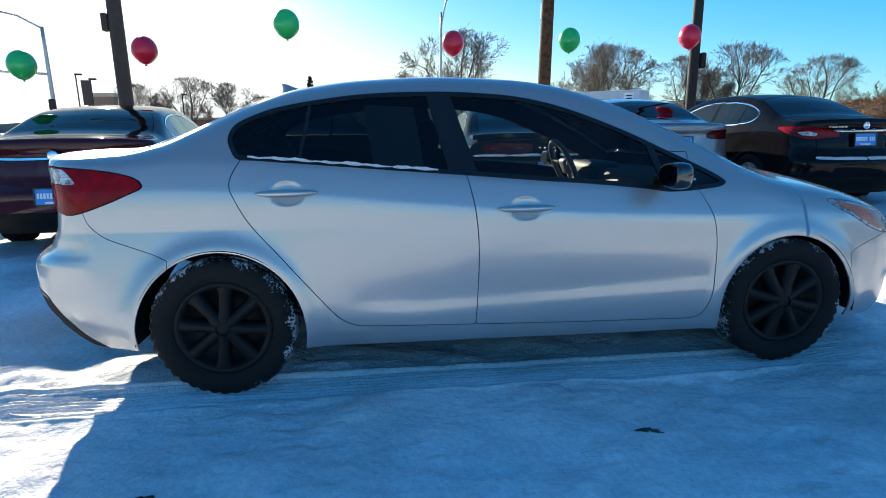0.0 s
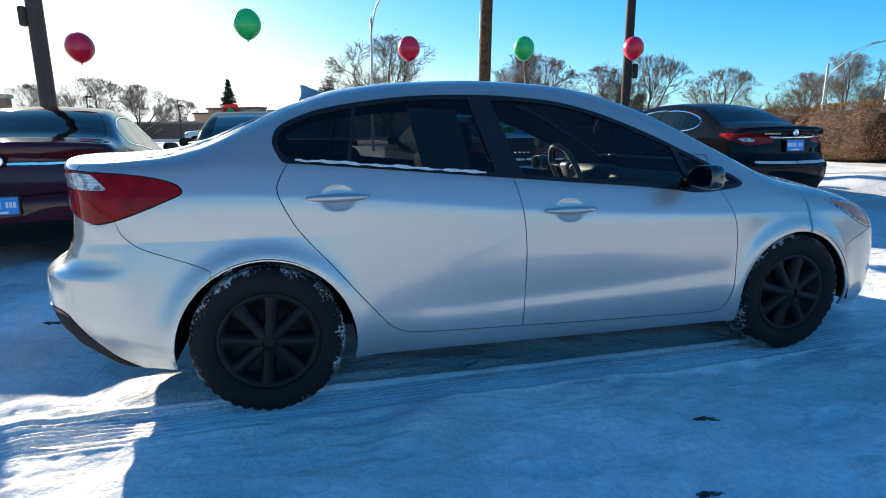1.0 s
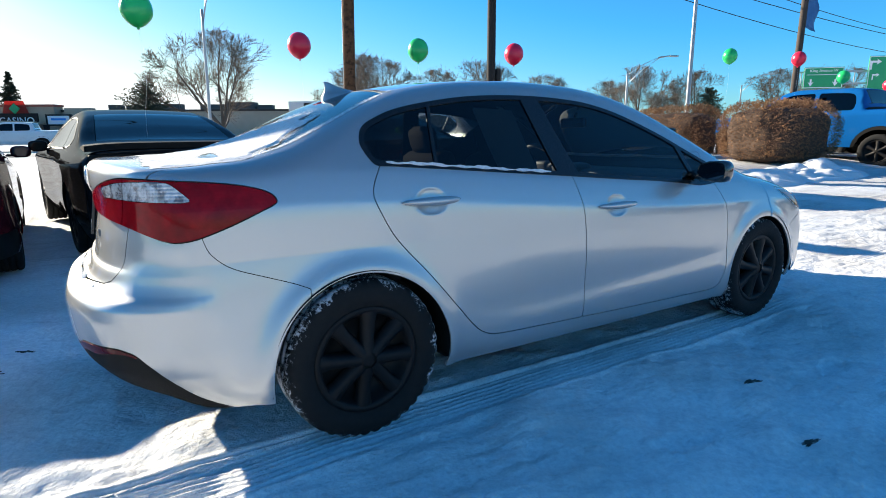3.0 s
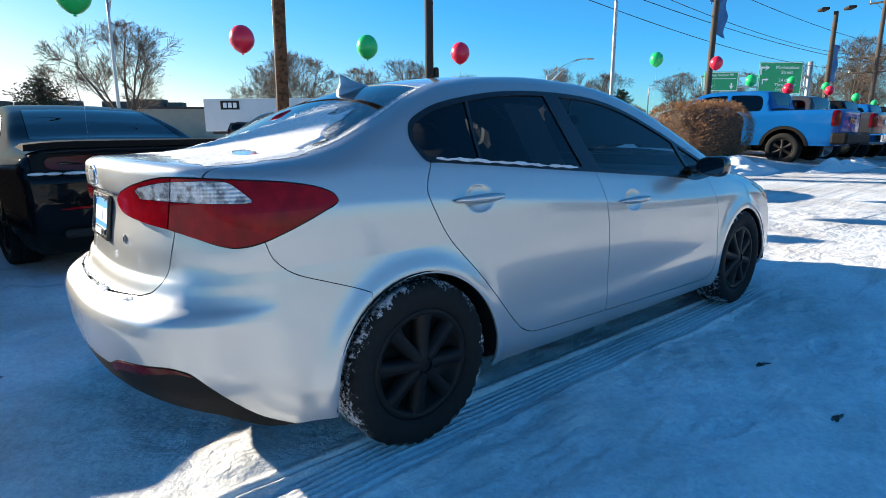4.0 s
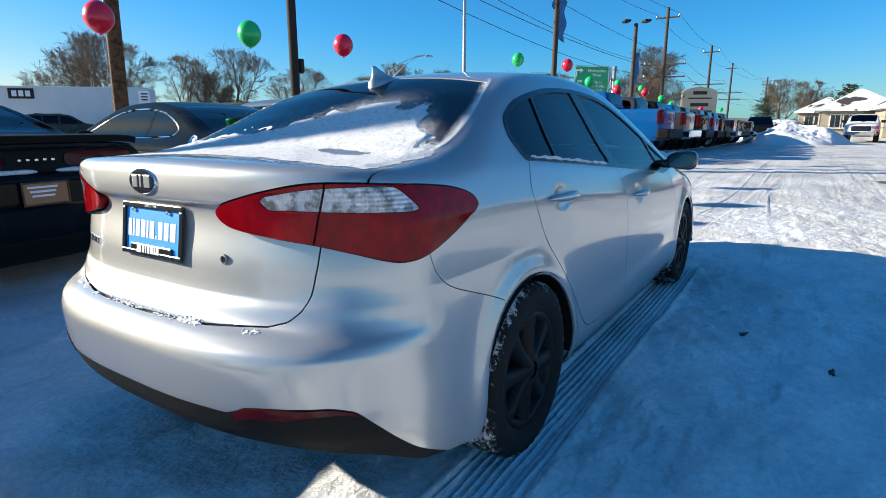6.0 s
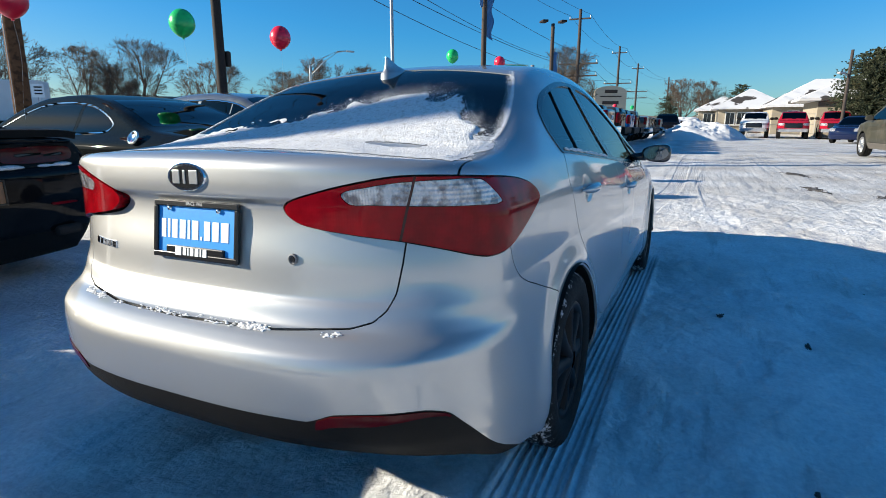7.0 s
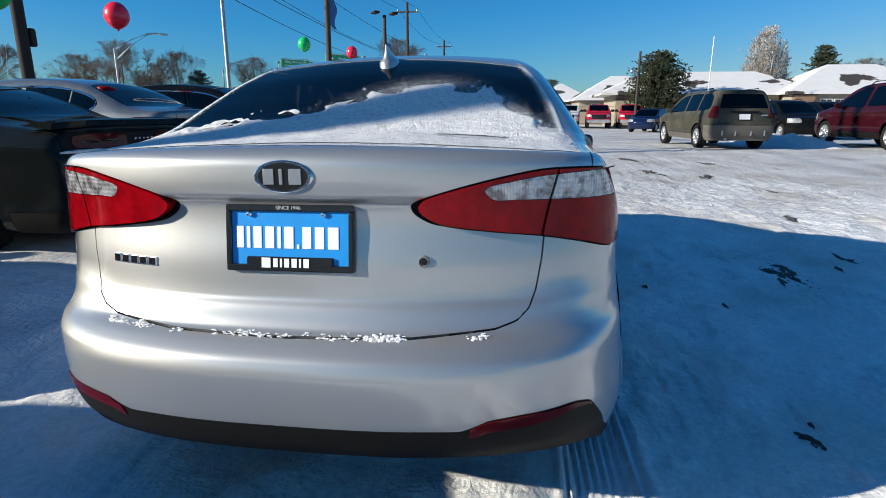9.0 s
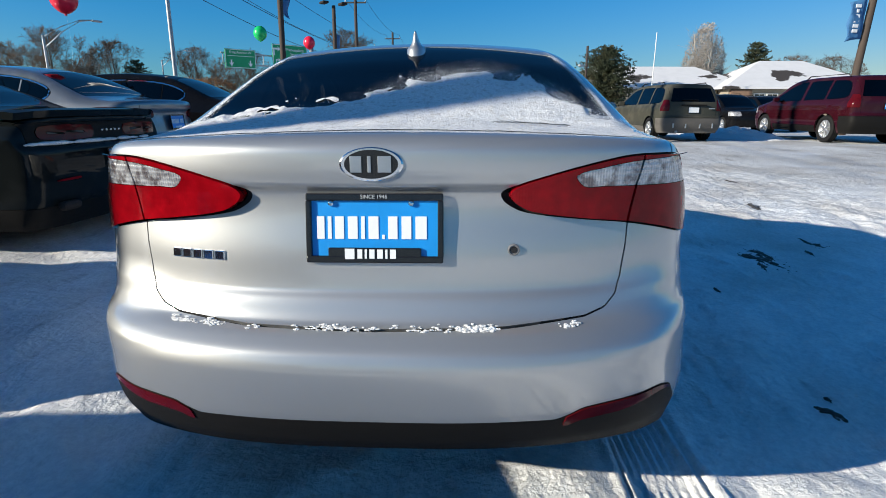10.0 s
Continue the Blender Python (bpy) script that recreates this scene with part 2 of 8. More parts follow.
TRUCK_RED = material("red_paint", (0.36, 0.012, 0.03), 0.3, spec=0.0, noise_scale=500, amount=0.1, coat=0.5, second=(0.3, 0.08, 0.08), second_scale=2.5, second_edge=(0.6, 0.95))
WHITE_PAINT = material("white_paint", (0.72, 0.73, 0.74), 0.3, noise_scale=300, amount=0.04, coat=0.8, second=(0.5, 0.49, 0.47), second_scale=2.5, second_edge=(0.55, 0.9))
GREEN_GREY = material("grey_green_paint", (0.055, 0.055, 0.045), 0.5, metal=0.0, spec=0.0, noise_scale=300, amount=0.15, coat=0.25, second=(0.10, 0.092, 0.075), second_scale=2.5, second_edge=(0.5, 0.8))
GREY_PLASTIC = material("dirty_grey_plastic", (0.11, 0.10, 0.088), 0.8, noise_scale=40, amount=0.2)
GREY_DARK = material("dark_grey_paint", (0.05, 0.052, 0.056), 0.3, metal=0.3, noise_scale=500, amount=0.12, coat=0.6, second=(0.10, 0.10, 0.10), second_scale=2.5, second_edge=(0.6, 0.95))
MAROON = material("deep_maroon_paint", (0.030, 0.004, 0.008), 0.3, spec=0.0, noise_scale=500, amount=0.1, coat=0.7, second=(0.05, 0.02, 0.022), second_scale=2.5, second_edge=(0.55, 0.9))
DEEP_BLUE = material("deep_blue_paint", (0.007, 0.014, 0.05), 0.3, spec=0.0, noise_scale=400, amount=0.1, coat=0.9)
ORANGE_CARD = material("orange_card", (0.42, 0.17, 0.07), 0.55, noise_scale=30, amount=0.1)
BROWN_STEEL = material("brown_painted_steel", (0.075, 0.058, 0.048), 0.7, spec=0.15, noise_scale=15, amount=0.25)
DARK_WOOD = material("dark_weathered_wood", (0.055, 0.042, 0.036), 0.85, noise_scale=8, amount=0.35)
BANNER_BLUE = material("faded_blue_cloth", (0.05, 0.17, 0.36), 0.8, noise_scale=6, amount=0.3)
HEDGE = material("dry_hedge_leaves", (0.25, 0.12, 0.05), 0.85, noise_scale=5, amount=0.5, second=(0.16, 0.085, 0.045), second_scale=3, second_edge=(0.45, 0.65))
# darker brown that stands for the shade deep inside the hedges
HEDGE_DARK = material("hedge_inner_shade", (0.07, 0.04, 0.025), 0.95, noise_scale=12, amount=0.5)
BARK = material("bare_bark", (0.11, 0.080, 0.060), 0.9, noise_scale=3, amount=0.3)
DRY_LEAF = material("clinging_dry_leaves", (0.34, 0.31, 0.28), 0.9, noise_scale=2, amount=0.3)
NEEDLES = material("evergreen_needles", (0.034, 0.046, 0.022), 0.85, noise_scale=2, amount=0.4, second=(0.10, 0.075, 0.03), second_scale=1.2, second_edge=(0.55, 0.8))
STUCCO = material("tan_stucco", (0.42, 0.34, 0.25), 0.9, noise_scale=1.2, amount=0.12)
STUCCO_RED = material("red_trim", (0.34, 0.10, 0.07), 0.8, noise_scale=2, amount=0.15)
STUCCO_WHITE = material("white_trim", (0.72, 0.70, 0.66), 0.7, noise_scale=3, amount=0.08)
SIGN_RED = material("sign_red", (0.50, 0.045, 0.03), 0.5, noise_scale=3, amount=0.15)
SIGN_GREEN = material("sign_green", (0.006, 0.32, 0.13), 0.45, noise_scale=2, amount=0.1)
DARK_WINDOW = material("dark_window", (0.03, 0.035, 0.04), 0.1, noise_scale=1, amount=0.3)
BRICK = material("brown_brick", (0.22, 0.14, 0.095), 0.9, noise_scale=4, amount=0.3)
ROAD = material("wet_asphalt", (0.16, 0.155, 0.15), 0.6, noise_scale=0.4, amount=0.3, second=(0.42, 0.42, 0.43), second_scale=0.25, second_edge=(0.45, 0.7))
TRAILER_WHITE = material("white_trailer_skin", (0.62, 0.63, 0.64), 0.45, noise_scale=1.5, amount=0.08)
CREAM = material("cream_wall", (0.58, 0.50, 0.38), 0.85, noise_scale=1.0, amount=0.1)
ROOF_SNOW = material("snow_on_shingles", (0.68, 0.685, 0.70), 0.8, noise_scale=1.5, amount=0.10, second=(0.05, 0.043, 0.04), second_scale=0.30, second_edge=(0.60, 0.62))
OFFICE_WALL = material("dull_tan_siding", (0.34, 0.295, 0.225), 0.9, noise_scale=1.4, amount=0.16, bump=0.01, bump_scale=9)
FAR_WOOD = material("distant_bare_woods", (0.17, 0.15, 0.145), 0.95, noise_scale=0.2, amount=0.3)

# dark streaks where tyres wore the packed snow thin, and a fine speckle of tone
_nt = SNOW.node_tree
_b = _nt.nodes["Principled BSDF"]
_prev = _b.inputs["Base Color"].links[0].from_socket
_tc = _nt.nodes.new("ShaderNodeTexCoord")
for _scale, _lo, _hi, _col in (((0.30, 1.6, 1), 0.66, 0.78, (0.10, 0.09, 0.08, 1)), ((0.9, 4.5, 1), 0.57, 0.80, (0.40, 0.375, 0.35, 1))):
    _map = _nt.nodes.new("ShaderNodeMapping")
    _map.inputs["Scale"].default_value = _scale
    _map.inputs["Rotation"].default_value = (0, 0, 0.10)
    _n = _nt.nodes.new("ShaderNodeTexNoise")
    _n.inputs["Scale"].default_value, _n.inputs["Detail"].default_value, _n.inputs["Roughness"].default_value = 1.1, 8, 0.68
    _r = _nt.nodes.new("ShaderNodeMapRange")
    _r.inputs["From Min"].default_value, _r.inputs["From Max"].default_value = _lo, _hi
    _m = _nt.nodes.new("ShaderNodeMix")
    _m.data_type = "RGBA"
    _m.inputs["B"].default_value = _col
    _nt.links.new(_tc.outputs["Object"], _map.inputs["Vector"])
    _nt.links.new(_map.outputs["Vector"], _n.inputs["Vector"])
    _nt.links.new(_n.outputs["Fac"], _r.inputs["Value"])
    _nt.links.new(_r.outputs["Result"], _m.inputs["Factor"])
    _nt.links.new(_prev, _m.inputs["A"])
    _prev = _m.outputs["Result"]
# speckle painted into the colour, for relief shading too faint in ambient light
_n, _r, _m = (_nt.nodes.new(k) for k in ("ShaderNodeTexNoise", "ShaderNodeMapRange", "ShaderNodeMix"))
_n.inputs["Scale"].default_value, _n.inputs["Detail"].default_value, _n.inputs["Roughness"].default_value = 38, 9, 0.72
_r.inputs["From Min"].default_value, _r.inputs["From Max"].default_value = 0.34, 0.62
_m.data_type, _m.blend_type = "RGBA", "MIX"
_m.inputs["A"].default_value, _m.inputs["B"].default_value = (0.82, 0.83, 0.845, 1), (1.03, 1.03, 1.03, 1)
_p = _nt.nodes.new("ShaderNodeMix")
_p.data_type, _p.blend_type = "RGBA", "MULTIPLY"
_p.inputs["Factor"].default_value = 1.0
_nt.links.new(_tc.outputs["Object"], _n.inputs["Vector"])
_nt.links.new(_n.outputs["Fac"], _r.inputs["Value"])
_nt.links.new(_r.outputs["Result"], _m.inputs["Factor"])
_nt.links.new(_prev, _p.inputs["A"])
_nt.links.new(_m.outputs["Result"], _p.inputs["B"])
_prev = _p.outputs["Result"]
# the driving lane is packed grey with road grime
_sep, _r, _n, _mul, _m = (_nt.nodes.new(k) for k in ("ShaderNodeSeparateXYZ", "ShaderNodeMapRange", "ShaderNodeTexNoise", "ShaderNodeMath", "ShaderNodeMix"))
_r.inputs["From Min"].default_value, _r.inputs["From Max"].default_value = 2.0, 5.5
_n.inputs["Scale"].default_value, _n.inputs["Detail"].default_value = 0.7, 5
_mul.operation = "MULTIPLY_ADD"
_mul.inputs[2].default_value = -0.08
_mul.use_clamp = True
_m.data_type, _m.blend_type = "RGBA", "MULTIPLY"
_m.inputs["B"].default_value = (0.42, 0.405, 0.385, 1)
_nt.links.new(_tc.outputs["Object"], _sep.inputs["Vector"])
_nt.links.new(_sep.outputs["X"], _r.inputs["Value"])
_nt.links.new(_tc.outputs["Object"], _n.inputs["Vector"])
_nt.links.new(_r.outputs["Result"], _mul.inputs[0])
_nt.links.new(_n.outputs["Fac"], _mul.inputs[1])
_nt.links.new(_mul.outputs["Value"], _m.inputs["Factor"])
_nt.links.new(_prev, _m.inputs["A"])
_nt.links.new(_m.outputs["Result"], _b.inputs["Base Color"])

# ---- mesh tools ----
def put(name, verts, faces, mat, parent=None, label="", smooth=True):
    """Link plain geometry as one mesh object, under a thing where a parent is given."""
    me = bpy.data.meshes.new(name)
    me.from_pydata([tuple(v) for v in verts], [], faces)
    me.materials.append(mat)
    if smooth:
        me.shade_smooth()
    ob = new(name, me)
    if parent:
        ob.parent = parent
    if label:
        ob["label"] = label
    return ob


def part(name, bm, mat, parent=None, label="", smooth=False):
    me = bpy.data.meshes.new(name)
    bm.to_mesh(me)
    bm.free()
    me.materials.append(mat)
    if smooth:
        me.shade_smooth()
    ob = new(name, me)
    if parent:
        ob.parent = parent
    if label:
        ob["label"] = label
    return ob


def thing(name, m, label, category, group="", kind=""):
    """An Empty at a thing's base, which parents its parts."""
    ob = new(name)
    ob.empty_display_size = 0.2
    ob.matrix_world = m
    return tagged(ob, label, category, group, kind)


def box(bm, centre, size, bevel=0.0, rot=None):
    r = bmesh.ops.create_cube(bm, size=1.0)
    vs = r["verts"]
    m = Matrix.Translation(centre) @ (rot or Matrix.Identity(4)) @ Matrix.Diagonal((*size, 1))
    bmesh.ops.transform(bm, matrix=m, verts=vs)
    if bevel:
        es = list({e for v in vs for e in v.link_edges})
        bmesh.ops.bevel(bm, geom=es, offset=bevel, segments=2, affect="EDGES", profile=0.5)
    return bm


def tube(bm, pts, radii, sides=12, cap=True):
    """A tapering round bar along a line of points."""
    pts = [Vector(p) for p in pts]
    if not hasattr(radii, "__len__"):
        radii = [radii] * len(pts)
    rings = []
    for i, p in enumerate(pts):
        d = (pts[min(i + 1, len(pts) - 1)] - pts[max(i - 1, 0)]).normalized()
        a = d.orthogonal().normalized() if abs(d.z) < 0.95 else Vector((1, 0, 0)).cross(d).normalized()
        b = d.cross(a)
        rings.append([bm.verts.new(p + radii[i] * (math.cos(k * math.tau / sides) * a + math.sin(k * math.tau / sides) * b)) for k in range(sides)])
    for r0, r1 in zip(rings, rings[1:]):
        best = min(range(sides), key=lambda s: (r0[0].co - r1[s].co).length)
        for k in range(sides):
            bm.faces.new((r0[k], r0[(k + 1) % sides], r1[(k + 1 + best) % sides], r1[(k + best) % sides]))
    if cap:
        bm.faces.new(rings[0][::-1])
        bm.faces.new(rings[-1])
    return bm


def lathe(bm, profile, sides=32, m=None):
    """A ring turned about the y axis from (radius, y) points."""
    m = m or Matrix.Identity(4)
    rings = []
    for r, y in profile:
        rings.append([bm.verts.new(m @ Vector((r * math.cos(k * math.tau / sides), y, r * math.sin(k * math.tau / sides)))) for k in range(sides)])
    for r0, r1 in zip(rings, rings[1:]):
        for k in range(sides):
            bm.faces.new((r0[k], r0[(k + 1) % sides], r1[(k + 1) % sides], r1[k]))
    return bm


def curve(xs, ys):
    """A smooth line through a few points (cubic, no overshoot beyond its slopes), level beyond its ends."""
    xs, ys = np.array(xs, float), np.array(ys, float)
    d = np.diff(ys) / np.diff(xs)
    s = np.concatenate(([d[0]], [0 if a * b <= 0 else 2 * a * b / (a + b) for a, b in zip(d, d[1:])], [d[-1]]))

    def at(x):
        x = np.clip(x, xs[0], xs[-1])
        i = np.clip(np.searchsorted(xs, x) - 1, 0, len(xs) - 2)
        w = xs[i + 1] - xs[i]
        u = (x - xs[i]) / w
        return ((1 + 2 * u) * (1 - u) ** 2 * ys[i] + u * (1 - u) ** 2 * w * s[i] + u * u * (3 - 2 * u) * ys[i + 1] + u * u * (u - 1) * w * s[i + 1])
    return at


def smax(a, b, k):
    """The larger of two fields, with a round of size k where they meet."""
    h = np.clip(0.5 + 0.5 * (a - b) / k, 0, 1)
    return b * (1 - h) + a * h + k * h * (1 - h)


def rounded(points, closed=True, steps=6):
    """A smooth line through corner points."""
    p = np.array(points, float)
    n = len(p)
    out = []
    for i in range(n if closed else n - 1):
        if closed:
            p0, p1, p2, p3 = p[(i - 1) % n], p[i], p[(i + 1) % n], p[(i + 2) % n]
        else:
            p0, p1, p2, p3 = p[max(i - 1, 0)], p[i], p[i + 1], p[min(i + 2, n - 1)]
        l1, l0, l2 = np.linalg.norm(p2 - p1), np.linalg.norm(p1 - p0) + 1e-6, np.linalg.norm(p3 - p2) + 1e-6
        m1 = (p2 - p0) * l1 / (l0 + l1)
        m2 = (p3 - p1) * l1 / (l1 + l2)
        for k in range(steps):
            u = k / steps
            out.append((2 * u**3 - 3 * u**2 + 1) * p1 + (u**3 - 2 * u**2 + u) * m1 + (3 * u**2 - 2 * u**3) * p2 + (u**3 - u**2) * m2)
    if not closed:
        out.append(p[-1])
    return np.array(out)


def region(poly):
    """Signed distance to a closed outline in two coordinates: negative inside."""
    a = np.array(poly, float)
    b = np.roll(a, -1, 0)

    def field(x, y):
        best = np.full(x.shape, 1e9)
        inside = np.zeros(x.shape, bool)
        for (ax, ay), (bx, by) in zip(a, b):
            dx, dy = bx - ax, by - ay
            u = np.clip(((x - ax) * dx + (y - ay) * dy) / (dx * dx + dy * dy + 1e-12), 0, 1)
            best = np.minimum(best, (x - ax - u * dx) ** 2 + (y - ay - u * dy) ** 2)
            if ay != by:
                inside ^= ((ay > y) != (by > y)) & (x < (bx - ax) * (y - ay) / (by - ay) + ax)
        return np.where(inside, -1, 1) * np.sqrt(best)
    return field


class Skin:
    """A sheet of polygons that can be cut along the zero line of a field."""

    def __init__(self, co, quads, others=()):
        self.co, self.quads, self.others = co, np.array(quads, int).reshape(-1, 4), list(others)

    def xyz(self):
        return self.co[:, 0], self.co[:, 1], self.co[:, 2]

    def cut(self, f, gap=0.0):
        """Two sheets: where f < -gap, and where f > gap."""
        return self.keep(-f - gap), self.keep(f - gap)

    def keep(self, g):
        """The sheet where g > 0."""
        sign = g > 0
        co, extra, made, out = self.co, [], {}, []
        base = len(co)
        hits = sign[self.quads].sum(1)
        whole = self.quads[hits == 4]
        for p in self.quads[(hits > 0) & (hits < 4)].tolist() + self.others:
            s = [sign[i] for i in p]
            if all(s):
                out.append(tuple(p))
                continue
            if not any(s):
                continue
            q = []
            for i, j in zip(p, list(p[1:]) + [p[0]]):
                if sign[i]:
                    q.append(i)
                if sign[i] != sign[j]:
                    key = (i, j) if i < j else (j, i)
                    if key not in made:
                        a, b = key
                        u = g[a] / (g[a] - g[b])
                        made[key] = base + len(extra)
                        extra.append(co[a] + (co[b] - co[a]) * u)
                    q.append(made[key])
            if len(q) >= 3:
                out.append(tuple(q))
        allco = np.vstack([co, np.array(extra)]) if extra else co
        used = np.zeros(len(allco), bool)
        used[whole.ravel()] = True
        for p in out:
            used[list(p)] = True
        remap = np.cumsum(used) - 1
        return Skin(allco[used], remap[whole], [tuple(int(remap[i]) for i in p) for p in out])

    def scaled(self, s):
        return Skin(self.co * np.array(s), self.quads, self.others)

    def mirrored(self):
        return Skin(self.co * np.array((1, -1, 1)), self.quads[:, ::-1], [p[::-1] for p in self.others])

    def both(self):
        m = self.mirrored()
        n = len(self.co)
        return Skin(np.vstack([self.co, m.co]), np.vstack([self.quads, m.quads + n]), self.others + [tuple(i + n for i in p) for p in m.others])

    def normals(self):
        acc = np.zeros_like(self.co)
        c = self.co[self.quads]
        n = np.cross(c[:, 2] - c[:, 0], c[:, 3] - c[:, 1])
        for k in range(4):
            np.add.at(acc, self.quads[:, k], n)
        for p in self.others:
            c = self.co[list(p)]
            n = np.zeros(3)
            for k in range(1, len(c) - 1):
                n += np.cross(c[k] - c[0], c[k + 1] - c[0])
            for i in p:
                acc[i] += n
        return acc / (np.linalg.norm(acc, axis=1, keepdims=True) + 1e-12)

    def swollen(self, d):
        return Skin(self.co + self.normals() * np.reshape(d, (-1, 1)), self.quads, self.others)

    def put(self, name, mat, parent=None, label="", thick=0.0):
        """Link the sheet as a mesh; thick: turns its rim inwards by that depth."""
        co, polys = self.co, [tuple(p) for p in self.quads.tolist()] + [tuple(p) for p in self.others]
        if thick and len(polys):
            nrm = self.normals()
            count = set()
            for p in polys:
                count.update(zip(p, p[1:] + p[:1]))
            rim = [(i, j) for (i, j) in count if (j, i) not in count]
            rim.sort()
            ids = sorted({i for e in rim for i in e})
            low = {i: len(co) + k for k, i in enumerate(ids)}
            top = {i: len(co) + len(ids) + k for k, i in enumerate(ids)}
            co = np.vstack([co, co[ids] - nrm[ids] * thick, co[ids]])
            polys = polys + [(top[j], top[i], low[i], low[j]) for i, j in rim]
        return put(name, co, polys, mat, parent, label)

# ---- car body shapes ----
def shell(field, a, b, zc, counts=(80, 200, 60), rows=150, low=-50, reach=2.6, fine=None):
    """The right half of a closed body as a fine sheet: rays go out from a line along its middle until they meet the field's surface."""
    nr, nm, nf = counts
    az = np.concatenate((np.linspace(180, 270, nr, endpoint=False), np.full(nm, 270.0), np.linspace(270, 360, nf + 1)))
    ox = np.concatenate((np.full(nr, a), np.linspace(a, b, nm), np.full(nf + 1, b)))
    el = np.radians(np.linspace(low, 90, rows)) if fine is None else np.radians(np.concatenate([np.linspace(a0, a1, n0, endpoint=False) for a0, a1, n0 in fine] + [[90.0]]))
    A, E = np.meshgrid(np.radians(az), el, indexing="ij")
    O = np.meshgrid(ox, el, indexing="ij")[0]
    dx, dy, dz = np.cos(A) * np.cos(E), np.sin(A) * np.cos(E), np.sin(E)
    dy = np.where(np.abs(dy) < 1e-9, 0, dy)
    lo, hi = np.zeros_like(A), np.full_like(A, reach)
    for _ in range(34):
        mid = (lo + hi) / 2
        out = field(O + dx * mid, np.abs(dy * mid), zc + dz * mid) > 0
        hi = np.where(out, mid, hi)
        lo = np.where(out, lo, mid)
    co = np.stack((O + dx * lo, np.minimum(dy * lo, 0), zc + dz * lo), -1)
    nu, nv = A.shape
    idx = np.arange(nu * nv).reshape(nu, nv)
    quads = np.stack((idx[:-1, :-1], idx[1:, :-1], idx[1:, 1:], idx[:-1, 1:]), -1).reshape(-1, 4)
    return Skin(co.reshape(-1, 3), quads)


class SedanShape:
    """The outer form of the silver sedan: side, tail, nose and top, rounded into each other."""
    top = staticmethod(curve(
        (-2.30, -2.2, -2.1, -1.95, -1.75, -1.6, -1.4, -1.2, -1.0, -0.7, -0.35, 0.0, 0.25, 0.5, 0.75, 1.0, 1.2, 1.35, 1.6, 1.9, 2.1, 2.25),
        (1.045, 1.078, 1.088, 1.088, 1.105, 1.145, 1.235, 1.325, 1.388, 1.427, 1.442, 1.43, 1.40, 1.335, 1.235, 1.12, 1.025, 0.975, 0.925, 0.845, 0.765, 0.66)))
    crown = staticmethod(curve((-2.3, -1.9, -1.5, -1.0, 0.0, 0.6, 1.2, 1.6, 2.2), (0.03, 0.03, 0.045, 0.06, 0.065, 0.08, 0.09, 0.09, 0.10)))
    belt = staticmethod(curve((-2.2, -1.6, -1.26, -0.25, 0.35, 0.95, 1.6, 2.2), (1.06, 1.06, 1.05, 0.962, 0.912, 0.878, 0.85, 0.83)))
    wall = staticmethod(curve((-0.80, -0.72, -0.66, -0.60, -0.52, -0.45, -0.35, -0.20, -0.14, -0.10, -0.05, -0.02, 0.03, 0.10, 0.25, 0.45, 0.7),
                              (0.80, 0.850, 0.868, 0.873, 0.8745, 0.8745, 0.8735, 0.8665, 0.8605, 0.849, 0.831, 0.8185, 0.789, 0.745, 0.660, 0.550, 0.42)))
    plan = staticmethod(curve((-2.3, -1.9, -1.6, -1.2, -0.8, -0.3, 0.3, 0.8, 1.2, 1.6, 2.0, 2.25), (0.885, 0.92, 0.938, 0.957, 0.975, 0.99, 1.0, 1.0, 0.985, 0.955, 0.90, 0.82)))
    plan_low = staticmethod(curve((-2.3, -1.9, -1.35, -0.5, 0.5, 1.35, 1.8, 2.25), (0.94, 0.975, 0.992, 0.99, 0.995, 0.995, 0.965, 0.88)))
    tail = staticmethod(curve((0.26, 0.34, 0.39, 0.47, 0.57, 0.61, 0.64, 0.663, 0.71, 0.728, 0.81, 0.940, 0.955, 0.976, 1.01, 1.05, 1.08, 1.13),
                              (-2.20, -2.245, -2.28, -2.305, -2.312, -2.302, -2.268, -2.226, -2.205, -2.193, -2.182, -2.163, -2.165, -2.185, -2.188, -2.186, -2.176, -2.13)))
    corner = staticmethod(curve((0.26, 0.34, 0.39, 0.47, 0.55, 0.60, 0.625, 0.655, 0.69, 0.75, 0.81, 0.95, 1.01, 1.05, 1.08, 1.13),
                                (-2.20, -2.245, -2.28, -2.305, -2.310, -2.304, -2.285, -2.242, -2.216, -2.198, -2.188, -2.182, -2.186, -2.186, -2.176, -2.13)))
    nose = staticmethod(curve((0.15, 0.3, 0.5, 0.6, 0.7, 0.78, 0.9), (2.08, 2.18, 2.20, 2.19, 2.15, 2.08, 1.92)))

    @classmethod
    def side(cls, x, z):
        s = np.clip((z - 0.45) / 0.4, 0, 1)
        zr = z - cls.belt(x) * s - 0.95 * (1 - s)
        w = np.clip((z - 0.35) / 0.4, 0, 1)
        y = cls.wall(zr) * (cls.plan(x) * w + cls.plan_low(x) * (1 - w))
        # a swage that rises along the doors
        fade = np.clip((x + 0.95) / 0.45, 0, 1) * np.clip((1.02 - x) / 0.2, 0, 1)
        line = 0.392 + 0.040 * (x + 0.1) + 0.10 * np.clip(-0.45 - x, 0, 1) ** 1.3
        y = y + 0.010 * fade * fade * (3 - 2 * fade) / (1 + np.exp(np.clip((z - line) / 0.017, -30, 30))) - 0.004 * fade
        for xw in (-1.345, 1.325):
            r = np.hypot(x - xw, z - 0.30)
